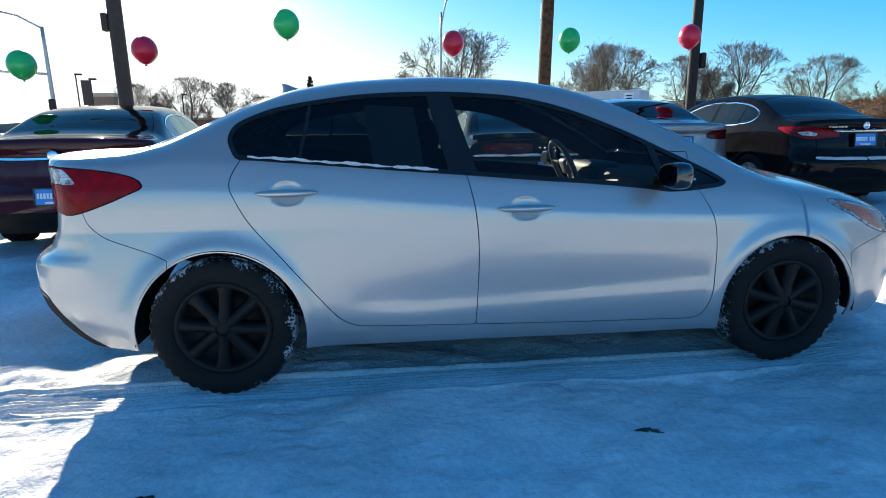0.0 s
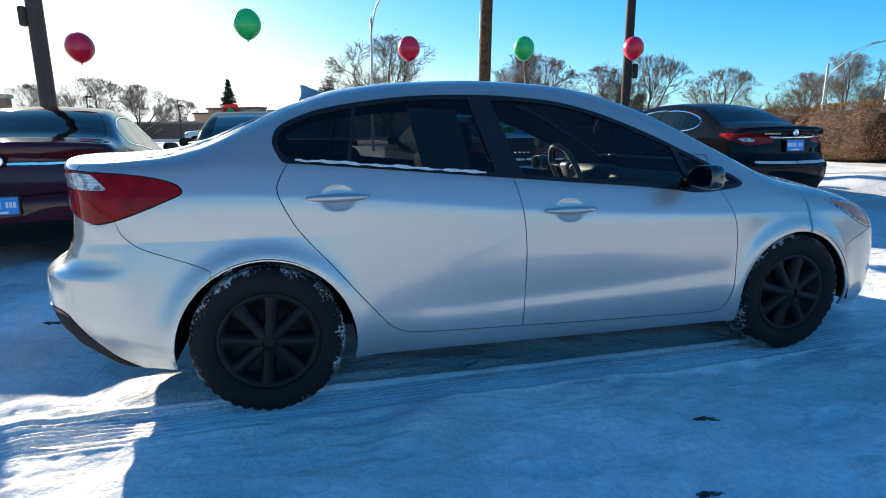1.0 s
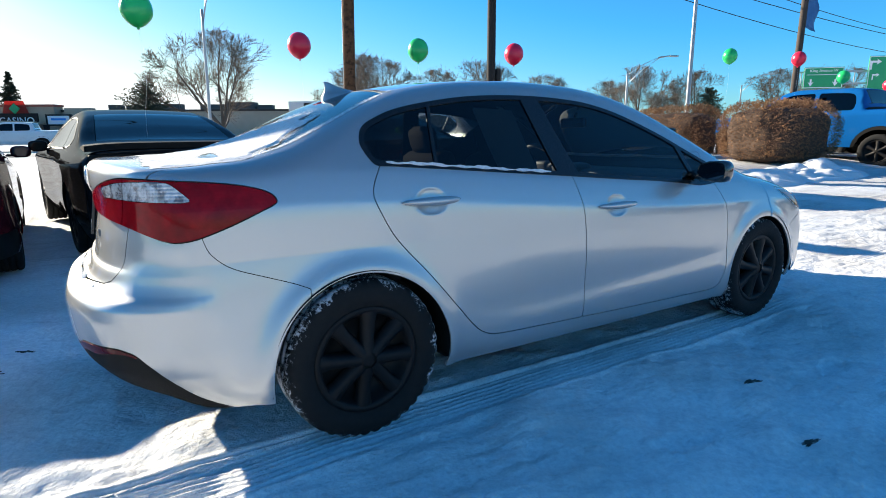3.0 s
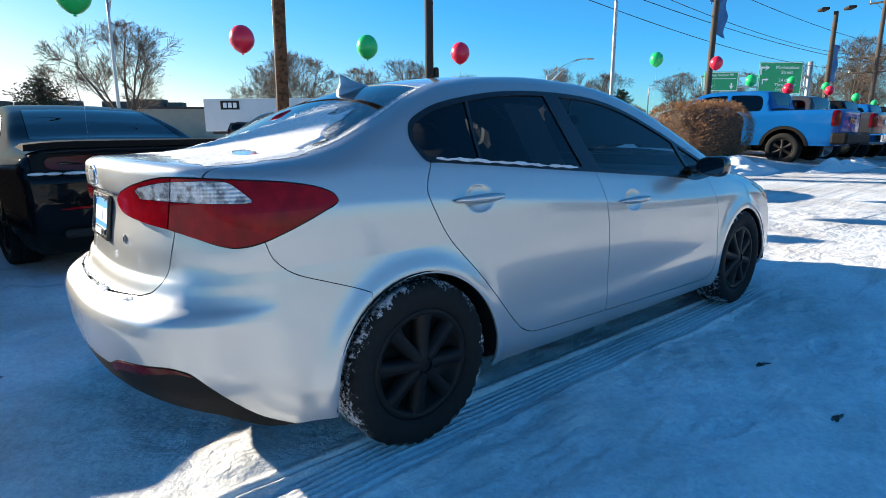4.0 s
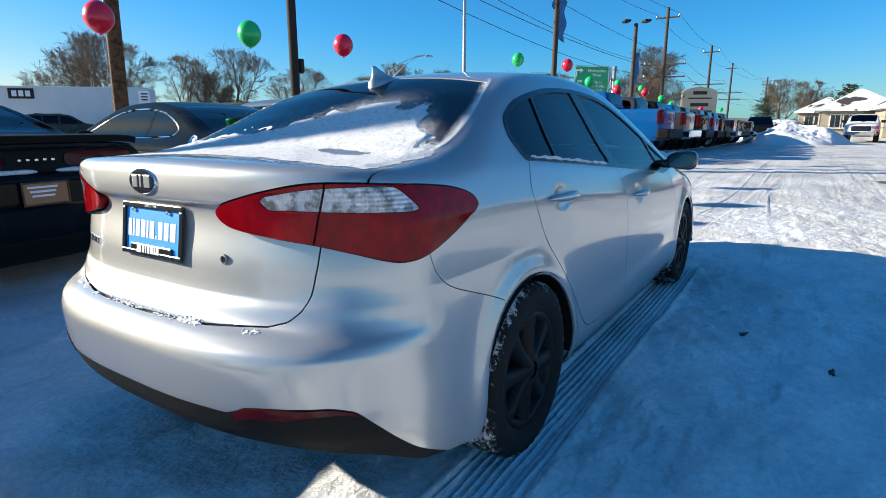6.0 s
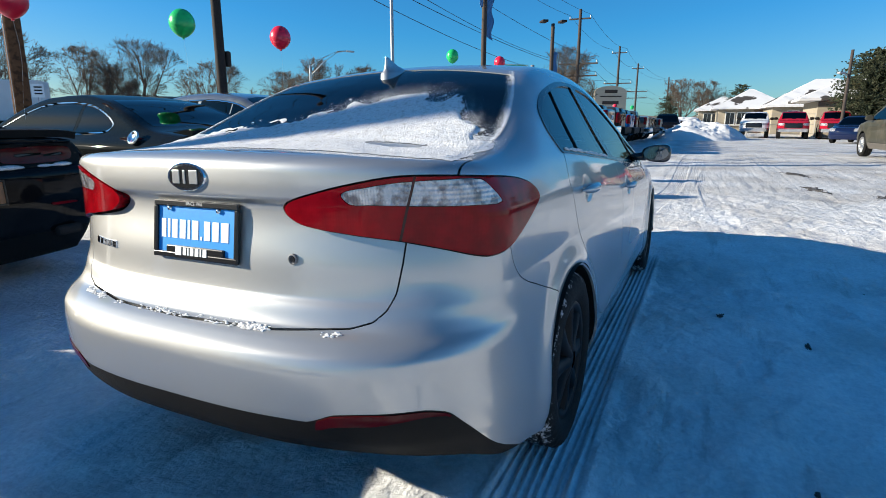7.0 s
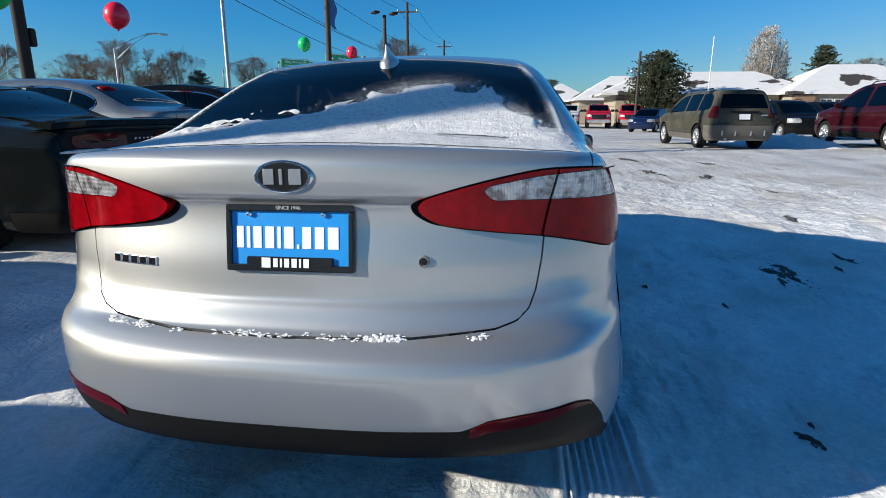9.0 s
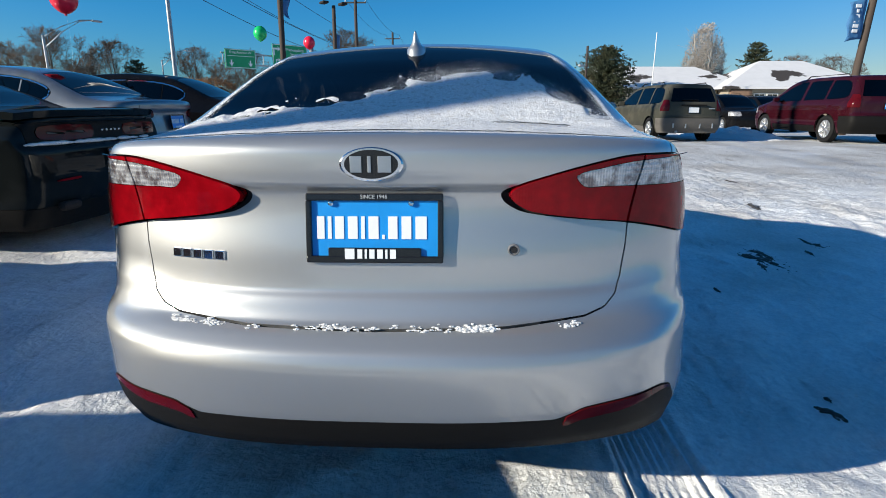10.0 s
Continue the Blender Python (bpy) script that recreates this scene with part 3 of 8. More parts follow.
            y = y + 0.017 * np.exp(-((r - 0.37) / 0.05) ** 2)
        return y

    @classmethod
    def field(cls, x, y, z, lamps=False):
        """Negative inside the body; lamps: the smooth form of the tail lights, which stand proud of the lid."""
        side = y - cls.side(x, z)
        bow = 0.085 * (y / 0.58) ** 3
        # the steps of the boot lid run out into smooth lamps and corners
        v = np.clip((0.78 - z) / 0.08, 0, 1) * np.clip((y - 0.48) / 0.16, 0, 1)
        w = np.clip((y - 0.18) / 0.06, 0, 1) if lamps else v * v * (3 - 2 * v)
        rear = cls.tail(z) * (1 - w) + cls.corner(z) * w + bow - x
        front = x - cls.nose(z) + 0.30 * (y / 0.85) ** 2.6
        top = z - cls.top(x) + cls.crown(x) * (y / 0.75) ** 2
        w = np.clip((0.80 - z) / 0.30, 0, 1)
        f = smax(side, rear, 0.10 + 0.14 * w * w * (3 - 2 * w))
        f = smax(f, front, 0.12)
        return smax(f, top, np.where(x < -1.95, 0.035, np.clip(0.035 + (x + 1.95) * 0.15, 0.035, 0.09)))

# ---- the silver sedan ----
def perimeter(co):
    """A coordinate that runs along the flank and on round the rear corner."""
    return co[:, 0] + (np.abs(co[:, 1]) - 0.80)


def turned(profile, sides, notch=0.0):
    """A ring turned about the y axis; points flagged in the profile are notched on every other step, as tread blocks."""
    vs, fs = [], []
    for r, y, flag in profile:
        for k in range(sides):
            rr = r - (notch if flag and k % 3 == 2 else 0)
            vs.append((rr * math.cos(k * math.tau / sides), y, rr * math.sin(k * math.tau / sides)))
    for i in range(len(profile) - 1):
        for k in range(sides):
            a, b = i * sides + k, i * sides + (k + 1) % sides
            fs.append((a, a + sides, b + sides, b))
    return vs, fs


WHEEL_MESHES = {}


def wheel(parent, x, y, radius=0.316, width=0.205, rim=0.205, spokes=8, mat=None, tyre_mat=None, side=-1, turn=0.0, z=None, spoke_w=1.0):
    """A tyre with grooves and notched shoulders on a spoked wheel."""
    mat, tyre_mat = mat or WHEEL_BLACK, tyre_mat or RUBBER
    key = (radius, width, rim, spokes, mat.name, tyre_mat.name, spoke_w)
    if key not in WHEEL_MESHES:
        w = width / 2
        prof = [(rim, -w * 0.72, 0), (rim + 0.012, -w * 0.9, 0), (rim + 0.05, -w, 0), (radius - 0.035, -w * 0.97, 0), (radius - 0.014, -w * 0.90, 1), (radius - 0.003, -w * 0.76, 1)]
        for k in (-0.45, 0.0, 0.45):
            prof += [(radius, w * (k - 0.10), 0), (radius - 0.009, w * (k - 0.07), 0), (radius - 0.009, w * (k + 0.07), 0), (radius, w * (k + 0.10), 0)]
        prof += [(radius - 0.003, w * 0.76, 1), (radius - 0.014, w * 0.90, 1), (radius - 0.035, w * 0.97, 0), (rim + 0.05, w, 0), (rim, w * 0.72, 0)]
        made = [turned(prof, 120 if tyre_mat is SNOWY_RUBBER else 60, 0.010)]
        f = -w * 0.78
        made.append(turned([(rim + 0.008, f, 0), (rim + 0.004, f - 0.008, 0), (rim - 0.012, f - 0.006, 0), (rim - 0.024, f + 0.004, 0), (rim - 0.03, f + 0.05, 0), (0.10, f + 0.055, 0), (0.02, f + 0.05, 0)], 48))
        pts = [(0.03, 0.026 * spoke_w, -0.010), (0.08, 0.020 * spoke_w, -0.002), (0.15, 0.021 * spoke_w, 0.0), (rim - 0.012, 0.034 * spoke_w, 0.004)]
        vs, fs = [], []
        for r, hw, dz in pts:
            vs += [(-hw - 0.008, f + 0.035, r), (-hw, f - 0.004 + dz, r), (0, f - 0.009 + dz, r), (hw, f - 0.004 + dz, r), (hw + 0.008, f + 0.035, r)]
        for i in range(3):
            for k in range(4):
                fs.append((i * 5 + k, i * 5 + k + 1, i * 5 + k + 6, i * 5 + k + 5))
        made.append((vs, fs))
        made.append(turned([(0.040, f + 0.04, 0), (0.040, f - 0.004, 0), (0.032, f - 0.012, 0), (0.015, f - 0.014, 0), (0.0015, f - 0.014, 0)], 28))
        meshes = []
        for nm, (v, q), m in zip(("tyre", "rim", "spoke", "hub_cap"), made, (tyre_mat, mat, mat, mat)):
            me = bpy.data.meshes.new(nm)
            me.from_pydata(v, [], q)
            me.materials.append(m)
            me.shade_smooth()
            meshes.append(me)
        WHEEL_MESHES[key] = meshes
    tyre, rim_m, spoke, cap = WHEEL_MESHES[key]
    hub = new("wheel", tyre)
    hub.parent = parent
    hub.matrix_local = pose(x, y, radius if z is None else z, 0, 0, 0 if side < 0 else 180) @ pose(0, 0, 0, 0, math.degrees(turn), 0)
    for me, nm, n in ((rim_m, "rim", 1), (spoke, "spoke", spokes), (cap, "hub_cap", 1)):
        for k in range(n):
            o = new(nm, me)
            o.parent = hub
            if nm == "spoke":
                o.matrix_local = pose(0, 0, 0, 0, k * 360 / spokes, 0)
    return hub


# left wheels settled a little deeper into the snow
sedan = thing("sedan", Matrix.Translation((0, -0.83, 0)) @ pose(0, 0, 0, -0.8, 0, 0) @ Matrix.Translation((0, 0.83, 0)), "silver compact sedan with black wheels parked on packed snow", "car")
skin = shell(SedanShape.field, -1.45, 1.4, 0.72, counts=(130, 240, 100), fine=((-50, -16, 46), (-16, 24, 140), (24, 90, 84)))
inner = shell(SedanShape.field, -1.45, 1.4, 0.72, counts=(60, 120, 60), rows=110).swollen(-0.014)

# lower edge, wheel openings
BOTTOM = curve((-2.4, -2.25, -2.05, -1.9, -1.71, -1.6, -1.0, 0.95, 1.7, 2.3), (0.355, 0.35, 0.31, 0.25, 0.235, 0.205, 0.205, 0.19, 0.22, 0.22))
ARCHES = ((-1.345, 0.297, 0.362), (1.325, 0.300, 0.350))


def openings(s, grow=0.0):
    x, y, z = s.xyz()
    g = z - BOTTOM(x)
    for xw, zw, r in ARCHES:
        g = np.minimum(g, np.hypot(x - xw, z - zw) - r - grow + 10 * (y > -0.45))
    return s.keep(g)


LAMP = region(rounded([(-1.634, 0.940), (-1.66, 0.970), (-1.75, 0.997), (-1.88, 1.015), (-2.03, 1.026), (-2.18, 1.032), (-2.32, 1.030), (-2.47, 1.010), (-2.585, 0.986), (-2.645, 0.968), (-2.662, 0.950),
                       (-2.648, 0.929), (-2.60, 0.908), (-2.445, 0.888), (-2.30, 0.874), (-2.15, 0.852), (-2.05, 0.834), (-1.985, 0.827), (-1.90, 0.836), (-1.79, 0.870), (-1.68, 0.915)]))
DLO = region(rounded([(-1.288, 1.135), (-1.265, 1.190), (-1.200, 1.228), (-1.095, 1.266), (-0.905, 1.303), (-0.68, 1.330), (-0.40, 1.340), (-0.16, 1.333), (0.06, 1.310), (0.28, 1.254), (0.54, 1.152), (0.71, 1.070), (0.92, 0.966),
                      (1.005, 0.910), (0.985, 0.890), (0.90, 0.878), (0.72, 0.868), (0.60, 0.884), (0.36, 0.910), (0.08, 0.933), (-0.23, 0.961), (-0.57, 0.990), (-0.91, 1.020), (-1.18, 1.043), (-1.245, 1.050), (-1.272, 1.085)]))
side_only = lambda s: 10 * (s.co[:, 1] > -0.3)


def glazed(s):
    """Cuts the rear screen and the windscreen out of a sheet."""
    gx, gy, gz = s.xyz()
    f = np.maximum(np.maximum(-1.665 + 0.05 * (gy / 0.6) ** 2 - gx, gx + 1.035 + 0.05 * (gy / 0.5) ** 2), -gy - GLASS_SIDE(gx))
    glass_r, s = s.cut(np.where(gz > 1.05, f, 1), 0.0)
    gx, gy, gz = s.xyz()
    f = np.maximum(np.maximum(gx - 1.25 + 0.22 * (gy / 0.7) ** 2, 0.34 - 0.10 * (gy / 0.5) ** 2 - gx), -gy - (0.50 + 0.24 * (gx - 0.34) / 0.9))
    glass_f, s = s.cut(np.where(gz > 0.92, f, 1), 0.0)
    return glass_r, glass_f, s


GLASS_SIDE = curve((-1.72, -1.55, -1.4, -1.3, -1.1, -1.0), (0.655, 0.645, 0.62, 0.595, 0.53, 0.495))
skin = openings(skin)
inner = openings(inner, 0.004)
lamp, skin = skin.cut(LAMP(perimeter(skin.co), skin.co[:, 2]) + 10 * (skin.co[:, 0] > -1.5), 0.0025)
dlo, skin = skin.cut(DLO(skin.co[:, 0], skin.co[:, 2]) + side_only(skin), 0.0)
inner = inner.keep(DLO(inner.co[:, 0], inner.co[:, 2]) + side_only(inner) + 0.02)
rear_glass, windscreen, skin = glazed(skin)
inner = glazed(inner)[2]

# boot lid, bumper, doors, bonnet
LID = region(np.array([(-0.602, 0.92), (-0.594, 0.82), (-0.582, 0.745), (-0.567, 0.706), (-0.54, 0.680), (-0.49, 0.665), (-0.30, 0.654), (0.05, 0.65), (0.05, 0.99), (-0.602, 0.99)]))
gx, gy, gz = skin.xyz()
edge = 0.615 + (gx + 1.70) * -0.34
deck = np.maximum(np.maximum(gx + 1.665 - 0.05 * (gy / 0.6) ** 2, -gy - np.where(gx < -1.92, 0.71, edge)), 0.972 - gz)
lid, skin = skin.cut(np.minimum(np.where(gx < -2.0, LID(gy, gz), 1), deck), 0.002)
BUMPER = region(rounded([(-1.885, 0.838), (-1.86, 0.785), (-1.80, 0.735), (-1.68, 0.690), (-1.50, 0.630)], closed=False).tolist() + [(-1.45, 0.1), (-3.6, 0.1), (-3.6, 0.95), (-2.2, 0.95), (-1.95, 0.89)])
bumper, skin = skin.cut(BUMPER(perimeter(skin.co), skin.co[:, 2]), 0.0015)
VAL = curve((-3.3, -2.75, -2.66, -2.62, -2.57, -2.45, -2.30, -2.20, -2.12, -1.95, -1.78, -1.5), (0.450, 0.450, 0.448, 0.458, 0.474, 0.480, 0.482, 0.468, 0.420, 0.302, 0.230, 0.10))
valance, bumper = bumper.cut(bumper.co[:, 2] - VAL(perimeter(bumper.co)), 0.0)
vq, vz = perimeter(valance.co), valance.co[:, 2]
taper = np.clip((-2.20 - vq) / 0.25, 0, 1)
refl, rest = valance.cut(np.maximum(np.maximum(-2.625 - vq, vq + 2.17), np.maximum(vz - VAL(vq) + 0.004, VAL(vq) - 0.012 - 0.022 * taper - vz)), 0.0)
FRONT_DOOR = region(np.vstack([rounded([(0.84, 0.90), (0.882, 0.83), (0.922, 0.73), (0.936, 0.62), (0.936, 0.50), (0.925, 0.38), (0.888, 0.287), (0.84, 0.263), (0.63, 0.264), (0.21, 0.273), (-0.22, 0.285)], closed=False),
                               rounded([(-0.22, 0.285), (-0.208, 0.46), (-0.203, 0.64), (-0.218, 0.82), (-0.252, 0.98)], closed=False), [(-0.252, 1.05), (0.84, 1.05)]]))
REAR_DOOR = region(np.vstack([rounded([(-0.252, 0.98), (-0.218, 0.82), (-0.203, 0.64), (-0.208, 0.46), (-0.22, 0.285)], closed=False),
                              rounded([(-0.22, 0.285), (-0.50, 0.294), (-0.72, 0.302), (-0.78, 0.313), (-0.84, 0.348), (-0.93, 0.452), (-1.07, 0.622), (-1.20, 0.775), (-1.263, 0.893), (-1.277, 0.942), (-1.266, 0.985), (-1.225, 1.055)], closed=False), [(-1.22, 1.10), (-0.252, 1.10)]]))
front_door, skin = skin.cut(FRONT_DOOR(skin.co[:, 0], skin.co[:, 2]) + side_only(skin), 0.002)
rear_door, skin = skin.cut(REAR_DOOR(skin.co[:, 0], skin.co[:, 2]) + side_only(skin), 0.002)
gx, gy, gz = skin.xyz()
BONNET = np.maximum(np.maximum(1.08 - gx, -gy - (0.70 - 0.10 * (gx - 1.2))), np.maximum(gx - 2.06 + 0.3 * (gy / 0.75) ** 2, 0.69 - gz))
bonnet, skin = skin.cut(BONNET, 0.002)
HEAD = region(rounded([(1.545, 0.805), (1.66, 0.80), (1.84, 0.755), (1.97, 0.70), (1.95, 0.64), (1.82, 0.65), (1.66, 0.735)]))
head, skin = skin.cut(HEAD(skin.co[:, 0], skin.co[:, 2]) + 10 * (skin.co[:, 1] > -0.35), 0.002)
FRONT_BUMPER = region(rounded([(1.96, 0.655), (1.85, 0.63), (1.72, 0.58), (1.66, 0.545)], closed=False).tolist() + [(1.64, 0.1), (2.6, 0.1), (2.6, 0.70)])
front_bumper, skin = skin.cut(FRONT_BUMPER(skin.co[:, 0], skin.co[:, 2]), 0.0015)

HANDLES = ((rear_door, -1.035, 0.902), (front_door, 0.012, 0.812))
for door, hx, hz in HANDLES:
    d = ((door.co[:, 0] - hx) / 0.068) ** 2 + ((door.co[:, 2] - hz) / 0.052) ** 2
    door.co[:, 1] += np.where(d < 1, 0.011 * np.sqrt(np.clip(1 - d, 0, 1)), 0)

skin.both().put("body", SILVER, sedan, thick=0.01)
inner.both().put("dark_inner_shell", GAP, sedan)
for flip in (False, True):
    g = (lambda q: q.mirrored()) if flip else (lambda q: q)
    sgn = 1 if flip else -1
    for door, hx, hz in HANDLES:
        d = g(door).put("rear_door" if hx < -0.5 else "front_door", SILVER, sedan, thick=0.012)
        yy = float(SedanShape.side(np.array([hx]), np.array([hz]))[0])
        bm = bmesh.new()
        n = 13
        pts = [(hx - 0.13 + 0.26 * k / (n - 1), sgn * (yy + 0.004 + 0.026 * math.sin(math.pi * k / (n - 1)) ** 0.5), hz + 0.004) for k in range(n)]
        tube(bm, pts, [0.004 + 0.014 * math.sin(math.pi * k / (n - 1)) ** 0.6 for k in range(n)], 12)
        part("door_handle", bm, SILVER, d, smooth=True)
    g(refl).swollen(0.003).put("reflector", LAMP_DARK, sedan, "long red rear bumper reflector", thick=0.006)
    h = g(head).put("headlight", LAMP_CLEAR, sedan, "clear headlight with an amber corner", thick=0.01)
    amber = head.keep(np.minimum(-HEAD(head.co[:, 0], head.co[:, 2]) - 0.014, 1.86 - head.co[:, 0]))
    g(amber.swollen(0.002)).put("amber_lens", AMBER, h, "amber side marker")
boot = lid.both().put("boot_lid", SILVER, sedan, thick=0.012)
bumper.both().put("rear_bumper", SILVER, sedan, thick=0.01)
rest.both().put("lower_valance", BLACK_PLASTIC, sedan, "matt black lower bumper trim", thick=0.01)
bonnet.both().put("bonnet", SILVER, sedan, thick=0.01)
front_bumper.both().put("front_bumper", SILVER, sedan, thick=0.01)
rear_glass.both().swollen(-0.002).put("rear_window", TINT_REAR, sedan, "dark tinted rear window partly under snow")
windscreen.both().swollen(-0.002).put("windscreen", PANE, sedan)

# side windows
d0 = DLO(dlo.co[:, 0], dlo.co[:, 2])
trim, pane = dlo.keep(d0 + 0.02), dlo.keep(-d0 - 0.02)
PILLAR = region([(-0.31, 0.9), (-0.425, 1.4), (-0.32, 1.4), (-0.175, 0.9)])
pillar, pane = pane.cut(PILLAR(pane.co[:, 0], pane.co[:, 2]), 0.0)
bar_x = lambda s: s.co[:, 0] - 0.70 + (s.co[:, 2] - 0.9) * 0.25
bar, pane = pane.cut(np.abs(bar_x(pane)) - 0.018, 0.0)
front_pane = pane.keep(np.minimum(pane.co[:, 0] + 0.32, -bar_x(pane)))
quarter = pane.keep(bar_x(pane))
back_pane = pane.keep(-0.32 - pane.co[:, 0])
post, back_pane = back_pane.cut(np.abs(back_pane.co[:, 0] + 0.98 - (back_pane.co[:, 2] - 1.05) * 0.18) - 0.008, 0.0)
rim_snow = dlo.keep(np.minimum(np.minimum(-d0 - 0.010 - 0.002 * np.sin(dlo.co[:, 0] * 61), 0.0185 + 0.0025 * np.sin(dlo.co[:, 0] * 23) + 0.002 * np.sin(dlo.co[:, 0] * 57 + 1) + 0.0015 * np.sin(dlo.co[:, 0] * 143) + d0), np.minimum(1.13 - dlo.co[:, 2], np.minimum(dlo.co[:, 0] + 1.20, -0.37 - dlo.co[:, 0]))))
LABEL = region([(-0.66, 1.015), (-0.435, 0.992), (-0.470, 1.275), (-0.70, 1.285)])
label_sheet = back_pane.keep(-LABEL(back_pane.co[:, 0], back_pane.co[:, 2])).swollen(-0.009)
for flip in (False, True):
    g = (lambda q: q.mirrored()) if flip else (lambda q: q)
    for s, nm in ((trim, "window_trim"), (pillar, "door_pillar"), (bar, "mirror_bar"), (post, "window_post")):
        g(s).swollen(0.003).put(nm, BLACK_GLOSS, sedan, thick=0.012)
    g(front_pane).swollen(-0.003).put("front_side_window", PANE, sedan)
    g(quarter).swollen(-0.003).put("quarter_window", PANE, sedan)
    g(back_pane).swollen(-0.003).put("rear_side_window", TINT, sedan, "dark tinted rear side window")
label_sheet.put("window_label", PAPER, sedan, "pale paper price sheet behind the tinted window", thick=0.002)
rim_snow.swollen(0.007).put("snow_strip", SNOW_LOOSE, sedan, "thin line of snow on the window sill", thick=0.012)

# tail lamps
CL = region(rounded([(-2.484, 0.990), (-2.41, 1.005), (-2.30, 1.017), (-2.15, 1.022), (-2.02, 1.018), (-1.965, 0.990), (-1.925, 0.957), (-2.05, 0.957), (-2.24, 0.960), (-2.40, 0.963), (-2.456, 0.964)], steps=3))
seam = lambda k: perimeter(k.co) + 2.279 - 0.32 * (k.co[:, 2] - 0.95)
sheet = shell(lambda x, y, z: SedanShape.field(x, y, z, True), -1.45, -1.2, 0.72, counts=(330, 6, 4), rows=560, low=0)
sheet = sheet.keep(-LAMP(perimeter(sheet.co), sheet.co[:, 2]) - 0.0025 - 10 * (sheet.co[:, 0] > -1.5))
lens = sheet.keep(np.abs(seam(sheet)) - 0.0045)
clear, red = lens.cut(CL(perimeter(lens.co), lens.co[:, 2]), 0.0008)
red = red.keep(-LAMP(perimeter(red.co), red.co[:, 2]) - 0.001)
for flip in (False, True):
    g = (lambda k: k.mirrored()) if flip else (lambda k: k)
    holder = g(sheet.swollen(-0.008)).put("tail_light", LAMP_EDGE, sedan, "large red tail light with a frosted clear band", thick=0.03)
    for cond in (1, -1):
        half = clear.keep(cond * seam(clear))
        g(half.swollen(0.003)).put("reversing_lens", LAMP_CLEAR, holder, "frosted clear lens", thick=0.006)
        half = red.keep(cond * seam(red))
        g(half.swollen(0.004)).put("red_lens", LAMP_RED, holder, thick=0.03)

for xw in (-1.345, 1.325):
    for sgn in (-1, 1):
        wheel(sedan, xw, sgn * 0.765, side=sgn, turn=0.25 if xw > 0 else 0.1, tyre_mat=SNOWY_RUBBER)
        bm = bmesh.new()
        lathe(bm, [(0.374, 0.0), (0.370, sgn * 0.348)], 56, Matrix.Translation((xw, sgn * 0.52, 0.298)))
        bmesh.ops.contextual_create(bm, geom=[e for e in bm.edges if e.is_boundary and all(abs(v.co.y) < 0.6 for v in e.verts)])
        bmesh.ops.delete(bm, geom=[v for v in bm.verts if v.co.z < 0.225], context="VERTS")
        part("wheel_arch_liner", bm, BLACK_PLASTIC, sedan, smooth=True)
bm = bmesh.new()
box(bm, (0.05, 0, 0.27), (3.7, 1.05, 0.05), 0.02)
box(bm, (0.0, 0, 0.235), (1.92, 1.58, 0.05), 0.02)
part("underbody", bm, BLACK_PLASTIC, sedan)
# door mirrors
for sgn in (-1, 1):
    bm = bmesh.new()
    bmesh.ops.create_uvsphere(bm, u_segments=24, v_segments=14, radius=1.0)
    for v in bm.verts:
        c = v.co
        e = [math.copysign(abs(k) ** 0.7, k) for k in c]
        v.co = Vector((0.66 + 0.062 * e[0] - (0.02 if c.x < -0.3 else 0) * 0, sgn * (0.935 + 0.090 * e[1]), 0.955 + 0.056 * e[2] * (1 - 0.25 * sgn * c.y)))
        if v.co.x < 0.628:
            v.co.x = 0.628
    mir = part("door_mirror", bm, MIRROR_BLACK, sedan, "black door mirror", smooth=True)
    bm = bmesh.new()
    tube(bm, [(0.69, sgn * 0.74, 0.915), (0.68, sgn * 0.80, 0.93), (0.67, sgn * 0.87, 0.935)], [0.028, 0.024, 0.03], 12)
    part("mirror_arm", bm, BLACK_GLOSS, mir, smooth=True)
    bm = bmesh.new()
    vs = [bm.verts.new((0.6265, sgn * (0.935 + 0.076 * math.cos(a)), 0.955 + 0.042 * math.sin(a))) for a in np.linspace(0, math.tau, 28, endpoint=False)]
    bm.faces.new(vs)
    part("mirror_glass", bm, MIRROR, mir)
    bm = bmesh.new()
    tube(bm, [(0.718, sgn * (0.90 + 0.10 * k / 6), 0.965 - 0.004 * k) for k in range(7)], [0.006] * 7, 8)
    part("side_repeater", bm, LAMP_CLEAR, mir)

# roof aerial: a lens-shaped fin that leans back over a flared foot
bm = bmesh.new()
rings = []
for h, x0, x1, hw in ((-0.03, -1.172, -0.972, 0.036), (0.0, -1.170, -0.978, 0.034), (0.006, -1.164, -0.995, 0.027), (0.016, -1.158, -1.030, 0.019), (0.030, -1.154, -1.068, 0.013), (0.046, -1.153, -1.102, 0.009), (0.058, -1.154, -1.122, 0.006), (0.066, -1.156, -1.140, 0.0025)):
    ring = []
    for k in range(24):
        a = k * math.tau / 24
        px = (x0 + x1) / 2 + (x1 - x0) / 2 * math.cos(a)
        ring.append(bm.verts.new((px, hw * math.copysign(abs(math.sin(a)) ** 0.9, math.sin(a)) * (1 - 0.35 * math.cos(a)), 1.372 + (px + 1.07) * 0.14 + h)))
    rings.append(ring)
for r0, r1 in zip(rings, rings[1:]):
    for k in range(24):
        bm.faces.new((r0[k], r0[(k + 1) % 24], r1[(k + 1) % 24], r1[k]))
bm.faces.new(rings[-1])
part("roof_aerial", bm, SILVER, sedan, "silver shark-fin roof aerial", smooth=True)


